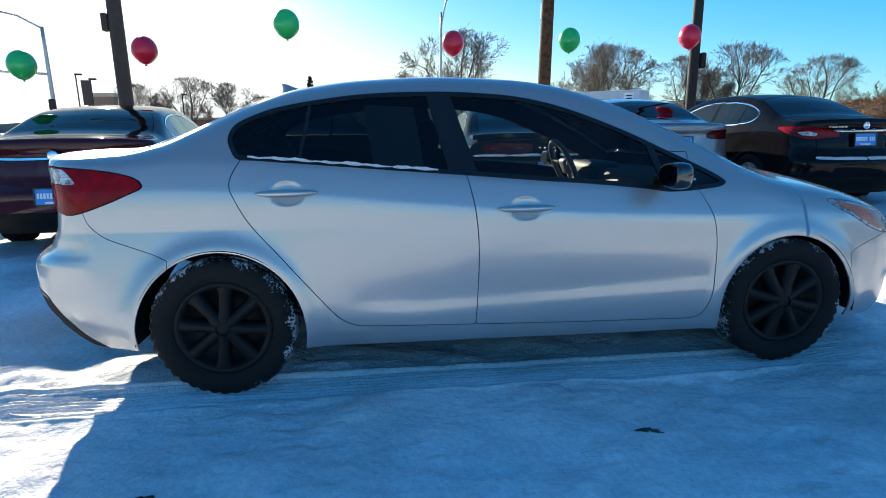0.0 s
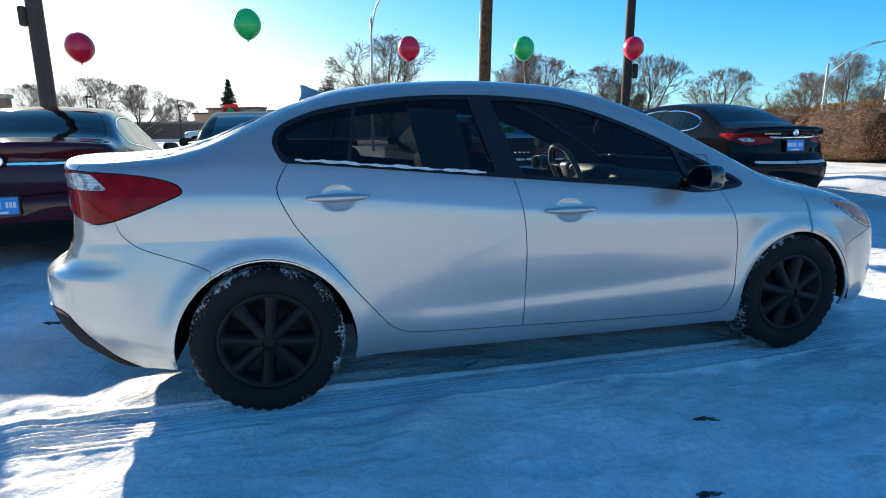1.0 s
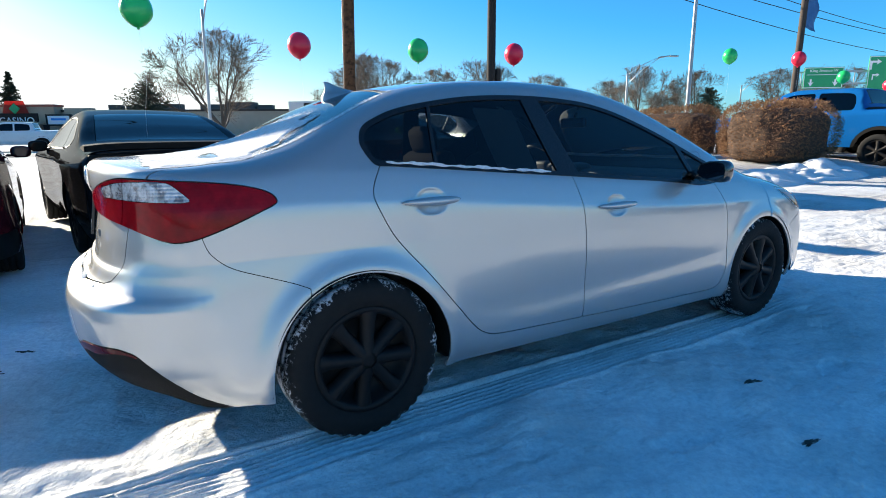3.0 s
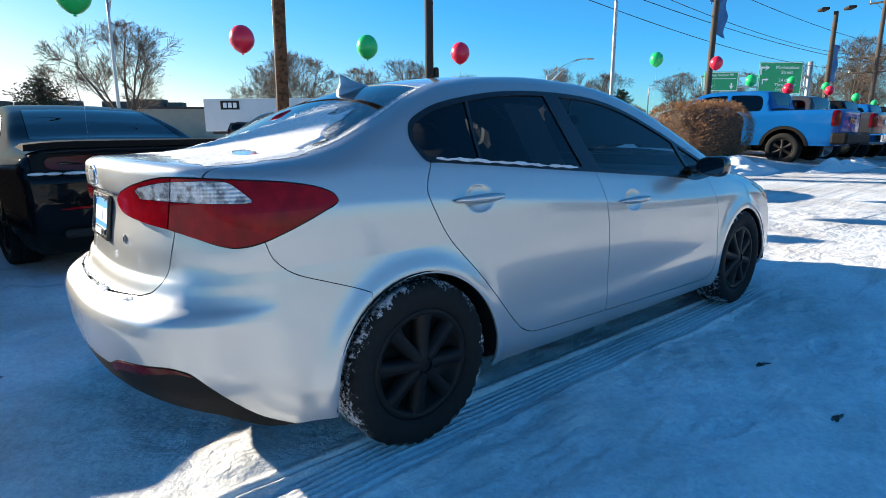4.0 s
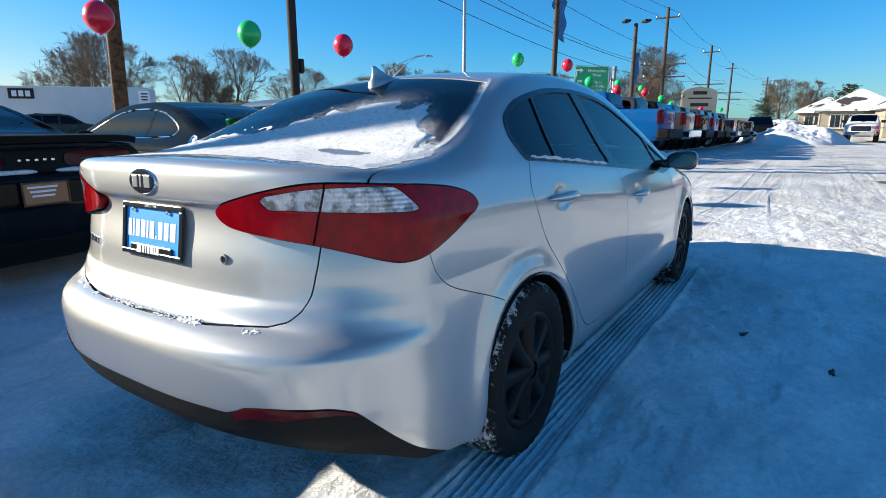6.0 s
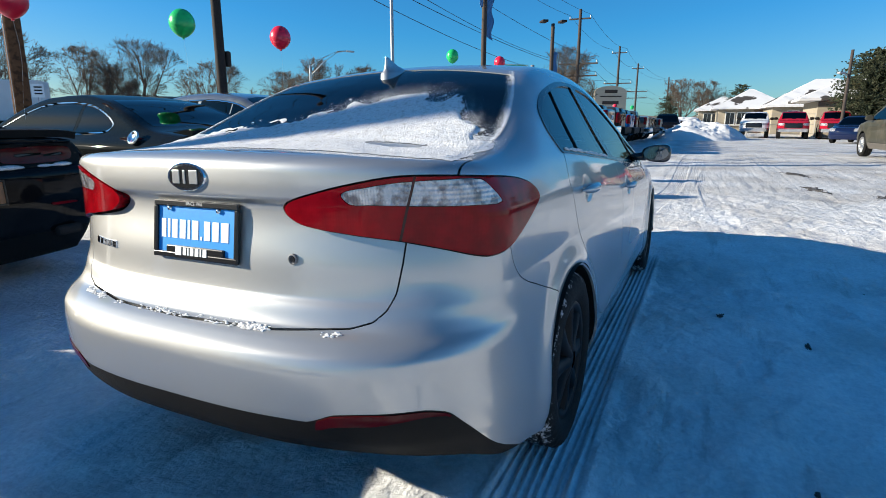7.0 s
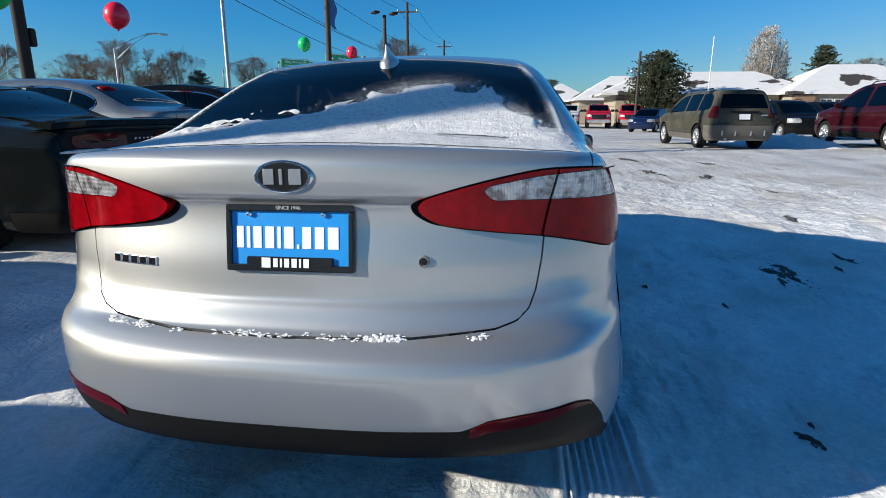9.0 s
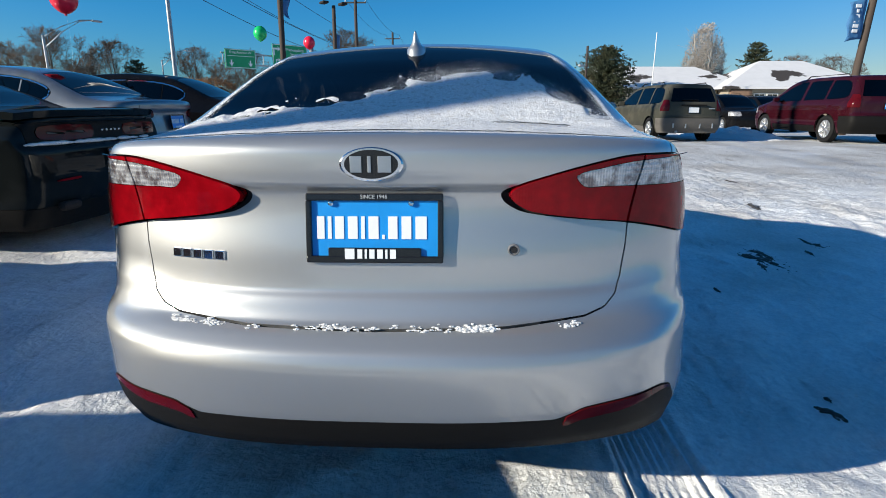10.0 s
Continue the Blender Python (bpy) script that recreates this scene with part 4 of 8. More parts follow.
def tail_x(y, z):
    """Where the car's rear surface lies at a height and a distance from the middle."""
    lo, hi = -2.6, -1.6
    for _ in range(40):
        mid = (lo + hi) / 2
        if SedanShape.field(np.array([mid]), np.array([abs(y)]), np.array([z]))[0] > 0:
            lo = mid
        else:
            hi = mid
    return lo


# number plate with a dealer's card, badge, lettering, lock
def on_tail(name, cy, cz, w, h, depth, mat, parent, label="", tilt=8.0, out=0.0, bevel=0.004):
    bm = bmesh.new()
    box(bm, (0, 0, 0), (depth, w, h), min(bevel, depth * 0.3, w * 0.3, h * 0.3))
    o = part(name, bm, mat, parent, label)
    o.matrix_local = pose(tail_x(cy, cz) - out, cy, cz, 0, tilt, -math.degrees(math.atan(1.307 * cy * abs(cy))))
    return o


frame_m = pose(tail_x(0, 0.872) - 0.006, 0.0, 0.872, 0, 8.6, 0)
plate = new("number_plate")
plate.parent = boot
plate.matrix_local = frame_m


def on_plate(name, y, z, w, h, x0, depth, mat, label="", bevel=0.003):
    bm = bmesh.new()
    box(bm, (x0, y, z), (depth, w, h), min(bevel, depth * 0.3))
    return part(name, bm, mat, plate, label)


on_plate("plate_card", 0, 0, 0.296, 0.146, 0.0, 0.003, PLATE_BLUE, "bright blue dealer plate card")
for y, z, w, h in ((0, 0.073, 0.316, 0.017), (0, -0.070, 0.316, 0.016), (0.152, 0, 0.013, 0.13), (-0.152, 0, 0.013, 0.13)):
    on_plate("plate_frame", y, z, w, h, -0.004, 0.012, BLACK_GLOSS, "black plate frame")
on_plate("plate_frame", 0.0, -0.054, 0.215, 0.022, -0.004, 0.011, BLACK_GLOSS)
# dealer's name as plain white bars
wd = (0.020, 0.010, 0.024, 0.026, 0.010, 0.027, 0.007, 0.025, 0.026, 0.030)
y0 = 0.135
for k, w in enumerate(wd):
    h = 0.052 if k != 6 else 0.010
    on_plate("lettering_bar", y0 - w / 2, 0.003 - (0.021 if k == 6 else 0), w * 0.86, h, -0.0022, 0.0016, WHITE_PRINT, bevel=0.0)
    y0 -= w + 0.0058
y0 = 0.070
for w in (0.026, 0.013, 0.006, 0.014, 0.015, 0.006, 0.016):
    on_plate("lettering_bar", y0 - w / 2, -0.057, w * 0.85, 0.024 if w > 0.02 else 0.021, -0.0105, 0.0016, WHITE_PRINT, bevel=0.0)
    y0 -= w + 0.0042
for y in (0.10, -0.085):
    bm = bmesh.new()
    lathe(bm, [(0.007, -0.002), (0.0065, -0.008), (0.004, -0.0095), (0.0004, -0.0095)], 14, pose(0, y, 0.059, 0, 0, -90))
    part("plate_screw", bm, CHROME, plate, smooth=True)
txt = bpy.data.curves.new("plate_text", "FONT")
txt.body, txt.size, txt.align_x, txt.align_y, txt.extrude = "SINCE 1946", 0.0125, "CENTER", "CENTER", 0.0003
tx = new("plate_text", txt)
deps = bpy.context.evaluated_depsgraph_get()
me = bpy.data.meshes.new_from_object(tx.evaluated_get(deps))
bpy.data.objects.remove(tx)
me.materials.clear()
me.materials.append(GREY_PRINT)
tx = new("plate_text", me)
tx.parent = plate
tx.matrix_local = pose(-0.0105, 0, 0.0735, 90, 0, -90)

badge = new("badge")
badge.parent = boot
badge.matrix_local = pose(tail_x(0, 1.02) + 0.001, 0, 1.021, 0, 2, 0)
for nm, sc, dep, mat in (("badge_rim", 1.0, 0.006, CHROME), ("badge_face", 0.88, 0.007, BLACK_GLOSS)):
    bm = bmesh.new()
    lathe(bm, [(1.0, 0.0), (1.0, -dep * 0.6), (0.94, -dep), (0.001, -dep)], 40)
    bmesh.ops.transform(bm, matrix=pose(0, 0, 0, 0, 0, -90) @ Matrix.Diagonal((0.0715 * sc, 1, 0.0375 * sc, 1)), verts=bm.verts)
    part(nm, bm, mat, badge, smooth=False)
for y, w, lean in ((0.034, 0.026, 0.0), (0.004, 0.008, 0.0), (-0.030, 0.030, 0.0)):
    bm = bmesh.new()
    box(bm, (-0.0078, y, 0), (0.003, w, 0.036), 0.0008)
    part("emblem_bar", bm, ALLOY, badge)
for k in range(5):
    cy = 0.498 - 0.030 * k
    on_tail("model_lettering", cy, 0.803, 0.025, 0.022, 0.007, CHROME, boot, out=0.001, bevel=0.002, tilt=7)
bm = bmesh.new()
lathe(bm, [(0.014, 0.002), (0.014, -0.004), (0.011, -0.005), (0.010, -0.002), (0.0005, -0.002)], 22, pose(tail_x(-0.320, 0.822), -0.320, 0.822, 0, 0, -90))
lock = part("boot_lock", bm, STEERING, boot, "small round boot lock")
bm = bmesh.new()
lathe(bm, [(0.008, -0.0025), (0.007, -0.0045), (0.0004, -0.0045)], 16, pose(tail_x(-0.320, 0.822), -0.320, 0.822, 0, 0, -90))
part("key_slot", bm, BLACK_GLOSS, lock)

# seats, dashboard, steering wheel
def cushion(name, parent, centre, size, rx=0, ry=0, bevel=0.05, mat=None):
    bm = bmesh.new()
    box(bm, (0, 0, 0), size, bevel)
    o = part(name, bm, mat or SEAT, parent, smooth=True)
    o.matrix_local = pose(*centre, rx, ry, 0)
    return o


for y in (-0.37, 0.37):
    seat = new("front_seat")
    seat.parent = sedan
    cushion("seat_cushion", seat, (0.05, y, 0.48), (0.52, 0.50, 0.16))
    cushion("seat_back", seat, (-0.29, y, 0.78), (0.15, 0.48, 0.60), 0, -16)
    cushion("headrest", seat, (-0.39, y, 1.14), (0.10, 0.26, 0.17), 0, -14)
bench = new("rear_seat")
bench.parent = sedan
cushion("seat_cushion", bench, (-0.80, 0, 0.50), (0.50, 1.25, 0.18))
cushion("seat_back", bench, (-1.17, 0, 0.80), (0.16, 1.25, 0.58), 0, -22)
for y in (-0.36, 0.36):
    cushion("headrest", bench, (-1.27, y, 1.10), (0.09, 0.26, 0.13), 0, -20)
bm = bmesh.new()
box(bm, (1.0, 0, 0.80), (0.52, 1.38, 0.24), 0.07)
box(bm, (0.80, 0.37, 0.90), (0.22, 0.42, 0.12), 0.04)
part("dashboard", bm, DASH, sedan, smooth=True)
bm = bmesh.new()
ring = [Vector((0, 0.185 * math.cos(a), 0.185 * math.sin(a))) for a in np.linspace(0, math.tau, 37)]
tube(bm, ring, 0.017, 10, cap=False)
for a in (0.3, math.pi - 0.3, -math.pi / 2):
    tube(bm, [(0.02, 0.03 * math.cos(a), 0.03 * math.sin(a)), (0.0, 0.175 * math.cos(a), 0.175 * math.sin(a))], 0.014, 8)
box(bm, (0.02, 0, 0), (0.06, 0.12, 0.11), 0.02)
sw = part("steering_wheel", bm, STEERING, sedan, smooth=True)
sw.matrix_local = pose(0.60, 0.37, 0.92, 0, -24, 0)
bm = bmesh.new()
tube(bm, [(0.56, 0.0, 1.30), (0.54, 0.0, 1.26)], 0.008, 8)
box(bm, (0.53, 0, 1.235), (0.03, 0.22, 0.065), 0.014)
part("rear_view_mirror", bm, BLACK_PLASTIC, sedan)
bm = bmesh.new()
box(bm, (0.1, 0, 0.55), (0.7, 0.22, 0.26), 0.05)
part("centre_console", bm, BLACK_PLASTIC, sedan)
bm = bmesh.new()
box(bm, (-1.52, 0, 1.02), (0.35, 1.15, 0.03), 0.01)
part("parcel_shelf", bm, SEAT, sedan)

# snow lying on the boot lid and the rear window
patch = shell(SedanShape.field, -1.45, -1.0, 0.72, counts=(150, 60, 2), rows=330, low=10)
patch = patch.keep(np.minimum(np.minimum(patch.co[:, 0] + 2.10, -0.98 - patch.co[:, 0]), patch.co[:, 2] - 1.03))
patch = patch.both()
px, py, pz = patch.xyz()
nz = np.array([noise.fractal(Vector((a * 5, b * 5, 0.3)), 1.0, 2.0, 4) for a, b in zip(px, py)])
nf = np.array([noise.noise(Vector((a * 46, b * 46, 1.7))) for a, b in zip(px, py)])
nb = np.array([noise.fractal(Vector((a * 11, b * 11, 7.3)), 1.0, 2.0, 3) for a, b in zip(px, py)])
LIMIT = curve((-0.66, -0.60, -0.52, -0.40, -0.25, -0.10, 0.05, 0.20, 0.35, 0.50, 0.66), (-1.66, -1.60, -1.48, -1.37, -1.34, -1.37, -1.44, -1.52, -1.57, -1.61, -1.66))
limit = LIMIT(py) + 0.045 * nz + 0.075 * nb
back = -2.0 + 0.03 * nz
bare = np.hypot((px + 1.78 - 0.05 * (py + 0.40)) / 0.034, (py + 0.40) / 0.105) - 1
fieldv = np.minimum(np.minimum(np.minimum(limit - px, px - back), GLASS_SIDE(px) + 0.03 - np.abs(py)), 0.03 * bare)
thick = np.clip(fieldv / 0.04, 0, 1) * (0.003 + 0.006 * np.clip(1 - np.abs(px + 1.60) / 0.25, 0, 1) + 0.0025 * nb + 0.0015 * nz) + 0.0010 * nf * np.clip(fieldv / 0.03, 0, 1)
snow = patch.swollen(np.maximum(thick, 0.0) + 0.001)
snow.keep(fieldv + 0.010 * nf + 0.016 * nb).put("boot_snow", SNOW_LOOSE, boot, "thin wind-packed snow over boot and rear window")


def cover(ob, f):
    """Gives each point of a sheet its share of frost."""
    n = len(ob.data.vertices)
    c = np.zeros(n * 3)
    ob.data.vertices.foreach_get("co", c)
    c = c.reshape(-1, 3)
    ob.data.attributes.new("cover", "FLOAT", "POINT").data.foreach_set("value", np.asarray(f(c[:, 0], c[:, 1]), dtype=np.float32))


frost = patch.swollen(0.0022)
sheet_f = frost.keep(np.minimum(np.minimum(-1.045 - px, GLASS_SIDE(px) + 0.012 - np.abs(py)), px + 1.75)).put("frost", FROST, boot, "fine frost specks on the rear window")
cover(sheet_f, lambda x, y: np.maximum(0.47 - 1.0 * np.clip(x - LIMIT(y), 0, 1) - 0.16 * np.clip(y + 0.1, 0, 1) / 0.5, 0.56 - 6.0 * np.abs(GLASS_SIDE(x) + 0.004 - np.abs(y))) - 0.06 * (x > -1.12))
deck = patch.swollen(0.0016)
sheet_d = deck.keep(np.minimum(np.minimum(-1.62 - px, px + 2.08), 0.70 - np.abs(py))).put("frost", FROST, boot, "fine frost on the boot lid")
cover(sheet_d, lambda x, y: 0.50 - 0.6 * (np.hypot((x + 1.78 - 0.05 * (y + 0.40)) / 0.034, (y + 0.40) / 0.105) < 1) - 1.1 * np.clip(-1.96 - x, 0, 1) - 0.8 * np.clip(np.abs(y) - 0.60, 0, 1))
# snow caught on the bumper's ledge
rng = random.Random(4)
bm = bmesh.new()
for k in range(760):
    y = rng.uniform(-0.47, 0.50)
    dense = noise.fractal(Vector((y * 7, 3, 0)), 1.0, 2.0, 3)
    if dense < -0.12 or rng.random() > 0.35 + dense * 1.6:
        continue
    zz = 0.653 + abs(rng.gauss(0, 0.003)) - 0.004 * rng.random()
    r = rng.uniform(0.0012, 0.0030) * (1 + 1.3 * max(0.0, dense))
    m = Matrix.Translation((tail_x(y, zz) - 0.001, y, zz)) @ Matrix.Diagonal((r * 1.2, r * rng.uniform(1.2, 3.2), r * rng.uniform(0.5, 1.0), 1)) @ Euler((rng.random() * 3, rng.random() * 3, 0)).to_matrix().to_4x4()
    bmesh.ops.create_icosphere(bm, subdivisions=1, radius=1.0, matrix=m)
tagged(part("ledge_snow", bm, SNOW_LOOSE, sedan, "crumbs of snow along the bumper ledge"), kind="stuff")
bm = bmesh.new()
for k in range(26):
    y, zz = -0.565 + rng.gauss(0, 0.010), 0.672 + rng.gauss(0, 0.016)
    r = rng.uniform(0.003, 0.008)
    bmesh.ops.create_icosphere(bm, subdivisions=1, radius=r, matrix=Matrix.Translation((tail_x(y, zz) + 0.016, y, zz)))
tagged(part("ledge_snow", bm, SNOW_LOOSE, sedan, "small clump of snow on the bumper"), kind="stuff")

# ---- the ground: one sheet of packed snow ----
LIFT = curve((-400, 1.2, 3.4, 6, 13, 25, 40, 400), (0, 0, 0.10, 0.17, 0.24, 0.10, 0.0, 0.0))
SIDE = curve((-400, 2.4, 4.2, 14, 22, 400), (0, 0, 0.20, 0.20, 0.0, 0.0))
EAST = curve((-400, 5.5, 8.5, 18, 30, 400), (0.0, 0.0, 1.0, 1.0, 0.0, 0.0))


def level(x, y):
    """The height of the lot's surface, without its small relief."""
    return float(LIFT(np.array([x]))[0] + SIDE(np.array([y]))[0] * EAST(np.array([x]))[0])


def axis(dense0, dense1, step, far):
    a = list(np.arange(dense0, dense1, step))
    d, s = dense1, step
    while d < far:
        a.append(d)
        s *= 1.16
        d += s
    a.append(far)
    d, s = dense0, step
    while d > -far:
        s *= 1.16
        d -= s
        a.append(max(d, -far))
    return np.array(sorted(set(round(float(v), 4) for v in a)))


def value_noise(x, y, seed):
    """Smooth noise over the plane, from a hashed lattice."""
    xi, yi = np.floor(x).astype(np.int64), np.floor(y).astype(np.int64)
    u, v = x - xi, y - yi
    u, v = u * u * (3 - 2 * u), v * v * (3 - 2 * v)

    def h(a, b):
        n = (a * 374761393 + b * 668265263 + seed * 1442695041) & 0x7FFFFFFF
        n = ((n ^ (n >> 13)) * 1274126177) & 0x7FFFFFFF
        return ((n ^ (n >> 16)) & 0xFFFF) / 65535.0
    return (h(xi, yi) * (1 - u) + h(xi + 1, yi) * u) * (1 - v) + (h(xi, yi + 1) * (1 - u) + h(xi + 1, yi + 1) * u) * v - 0.5


def track(dist, along, depth=0.014, half=0.11):
    """A tyre's print: a flat groove with ribs and small raised edges."""
    inside = np.clip((half - np.abs(dist)) / 0.012, 0, 1)
    ribs = 0.95 * np.cos(dist * math.tau / 0.029) + 0.2 * np.cos(along * math.tau / 0.05) * (np.abs(dist) > half * 0.55)
    lip = np.exp(-((np.abs(dist) - half - 0.015) / 0.016) ** 2)
    return depth * (-inside * (0.8 - 0.45 * ribs) + 0.55 * lip)


gx, gy = axis(-4.2, 5.2, 0.022, 900), axis(-4.6, 1.6, 0.022, 900)
gy = np.unique(np.concatenate((gy, np.arange(-1.22, -0.56, 0.0060))))
GX, GY = np.meshgrid(gx, gy, indexing="ij")
near = np.clip(1.6 - np.hypot(GX - 1, GY + 1.5) / 18, 0, 1)
GZ = LIFT(GX) + SIDE(GY) * EAST(GX)
wob = 0.05 * value_noise(GX * 0.5, GX * 0.0 + 3, 8)
rel = 0.030 * value_noise(GX * 1.3, GY * 1.6, 1) + 0.030 * value_noise(GX * 4.1 + 3, GY * 4.7, 2) + 0.022 * value_noise(GX * 9, GY * 10, 3) + 0.006 * value_noise(GX * 27, GY * 29, 4)
crust = np.clip(value_noise(GX * 2.2, GY * 2.6, 21) * 3 + 0.2, 0, 1)
rel += crust * 0.024 * np.abs(value_noise(GX * 13, GY * 15, 22))
lane = np.clip((GX - 2.4) / 1.0, 0, 1) * np.clip((2.4 - GY) / 1.0, 0, 1) * np.clip((GY + 9) / 3, 0, 1)
rel *= 1 - 0.5 * lane
rel += lane * (0.010 * value_noise(GX * 3.3, GY * 9.0, 5) + 0.008 * np.abs(value_noise(GX * 8, GY * 13, 6)))
bank = np.clip((GY - 1.5) / 1.2, 0, 1) * np.clip((9 - GY) / 2, 0, 1)
rel += bank * (0.075 * value_noise(GX * 1.8, GY * 2.0, 7) + 0.05 * np.abs(value_noise(GX * 4.5, GY * 5.0, 9)))
behind = np.clip((-2.0 - GX) / 0.6, 0, 1) + np.clip((-3.3 - GY) / 0.5, 0, 1)
rel += np.clip(behind, 0, 1) * 0.018 * np.abs(value_noise(GX * 7, GY * 7.5, 12))
flat = np.clip((np.abs(np.abs(GY) - 0.775) - 0.10) / 0.10, 0, 1)
flat = np.where((GX > -2.2) & (GX < 1.9), flat, np.clip(flat + 0.6, 0, 1))
rel *= 0.25 + 0.75 * flat
reach = np.clip((1.9 - GX) / 0.5, 0, 1)
rel += reach * track(GY + 0.80 + wob * 0.3, GX) + reach * track(GY - 0.775 + wob * 0.3, GX)
for off, sl, x0, x1 in ((-1.02, 0.03, -4.2, -0.4), (-2.25, 0.16, -1.2, 60), (-3.6, 0.12, 1.0, 60), (-0.2, -0.06, 2.8, 60), (1.0, -0.05, 2.8, 60), (-5.2, 0.03, 2.0, 60), (-6.8, -0.02, 2.0, 60)):
    w = np.clip((GX - x0) / 0.8, 0, 1) * np.clip((x1 - GX) / 0.8, 0, 1)
    rel += w * track(GY - off - sl * GX + 0.25 * np.sin(GX * 0.35 + off) + wob, GX, 0.004 if x1 > 0 else 0.012, 0.12)
for fx, fy, a in ((0.75, -2.05, 0.5), (1.35, -2.45, 0.8), (0.35, -2.75, 0.3), (-0.9, -2.15, 2.6), (-0.35, -1.55, 2.9), (-1.55, -1.95, 2.4), (0.9, -1.5, 0.2), (-2.4, -2.6, 1.9)):
    u = (GX - fx) * math.cos(a) + (GY - fy) * math.sin(a)
    v = -(GX - fx) * math.sin(a) + (GY - fy) * math.cos(a)
    r = np.hypot(u / 0.15, v / (0.05 + 0.012 * np.sign(u)))
    rel += -0.014 * np.clip((1 - r) / 0.2, 0, 1) * (1 + 0.3 * np.cos(u * 160)) + 0.011 * np.exp(-((r - 1.15) / 0.14) ** 2)
GZ = GZ + rel * near
n0, n1 = GX.shape
idx = np.arange(n0 * n1).reshape(n0, n1)
faces = np.stack((idx[:-1, :-1], idx[1:, :-1], idx[1:, 1:], idx[:-1, 1:]), -1).reshape(-1, 4)
me = bpy.data.meshes.new("ground")
me.vertices.add(n0 * n1)
me.vertices.foreach_set("co", np.stack((GX, GY, GZ), -1).astype(np.float32).ravel())
me.loops.add(faces.size)
me.loops.foreach_set("vertex_index", faces.astype(np.int32).ravel())
me.polygons.add(len(faces))
me.polygons.foreach_set("loop_start", np.arange(0, faces.size, 4, dtype=np.int32))
me.update(calc_edges=True)
me.materials.append(SNOW)
me.shade_smooth()
ground = tagged(new("ground", me), "packed snow with tyre tracks covering a car lot", "ground", kind="structure")

# dark frozen dirt showing on the snow
def surface(x, y):
    """Height of the snow sheet, between its grid lines."""
    i, j = min(max(int(np.searchsorted(gx, x)), 1), len(gx) - 1), min(max(int(np.searchsorted(gy, y)), 1), len(gy) - 1)
    u, v = (x - gx[i - 1]) / (gx[i] - gx[i - 1]), (y - gy[j - 1]) / (gy[j] - gy[j - 1])
    return float((GZ[i - 1, j - 1] * (1 - u) + GZ[i, j - 1] * u) * (1 - v) + (GZ[i - 1, j] * (1 - u) + GZ[i, j] * u) * v)


rng = random.Random(11)
for px, py, s in ((0.37, -1.39, 0.022), (0.05, -1.80, 0.018), (-1.47, -1.59, 0.024), (-1.36, -1.64, 0.010), (0.80, -2.44, 0.080), (0.95, -2.52, 0.06), (0.62, -2.36, 0.04), (1.35, -3.15, 0.06), (1.05, -2.95, 0.03),
                  (6.57, -2.70, 0.13), (6.2, -2.8, 0.07), (5.98, -3.45, 0.13), (6.25, -3.56, 0.07), (8.8, -2.75, 0.17), (8.2, -4.1, 0.12), (4.6, -3.9, 0.05), (2.86, -3.39, 0.07), (-2.72, 0.62, 0.022), (-2.60, 0.95, 0.015)):
    bm = bmesh.new()
    # a thin ragged crust, broken along its rim, with loose crumbs about it
    for _ in range(26 if s > 0.045 else 0):
        u, v, e = rng.gauss(0, 2.0) * s, rng.gauss(0, 0.8) * s, s * rng.uniform(0.08, 0.30)
        turn = rng.uniform(0, 3)
        foot = [bm.verts.new((u + e * 1.8 * math.cos(turn + j) * rng.uniform(0.5, 1.2), v + e * 0.8 * math.sin(turn + j) * rng.uniform(0.5, 1.2), -0.008)) for j in range(6)]
        peak = bm.verts.new((u, v, 0.003 + 0.05 * e))
        for j in range(6):
            bm.faces.new((foot[j], foot[(j + 1) % 6], peak))
    n = 44
    rim = []
    for k in range(n):
        a = k * math.tau / n
        q = Vector((math.cos(a), math.sin(a), 0.0))
        f = 1.3 * s * max(0.12, 1 + 0.9 * noise.noise(q * 1.5 + Vector((px * 7, py * 5, 0))) + 0.7 * noise.noise(q * 4.2 + Vector((px, py, 3))) + 0.4 * noise.noise(q * 10 + Vector((py, px, 6))))
        rim.append((q.x * f * 1.9, q.y * f * 0.62))
    low = [bm.verts.new((u, v, -0.012)) for u, v in rim]
    high = [bm.verts.new((u * 0.84, v * 0.84, 0.002 + 0.003 * noise.noise(Vector((u * 40, v * 40, 1))))) for u, v in rim]
    top = bm.verts.new((0, 0, 0.004))
    for k in range(n):
        bm.faces.new((low[k], low[(k + 1) % n], high[(k + 1) % n], high[k]))
        bm.faces.new((high[k], high[(k + 1) % n], top))
    o = part("dirt_patch", bm, DIRT, None, smooth=True)
    o.matrix_world = pose(px, py, 0.001, 0, 0, rng.uniform(-25, 25))
    for vert in o.data.vertices:
        w = o.matrix_world @ vert.co
        vert.co.z += surface(w.x, w.y)
    base = surface(px, py)
    o.data.transform(pose(0, 0, -base))
    o.matrix_world = pose(0, 0, base) @ o.matrix_world
    tagged(o, "dark frozen dirt patch in packed snow", "dirt", "dirt patches on the snow")

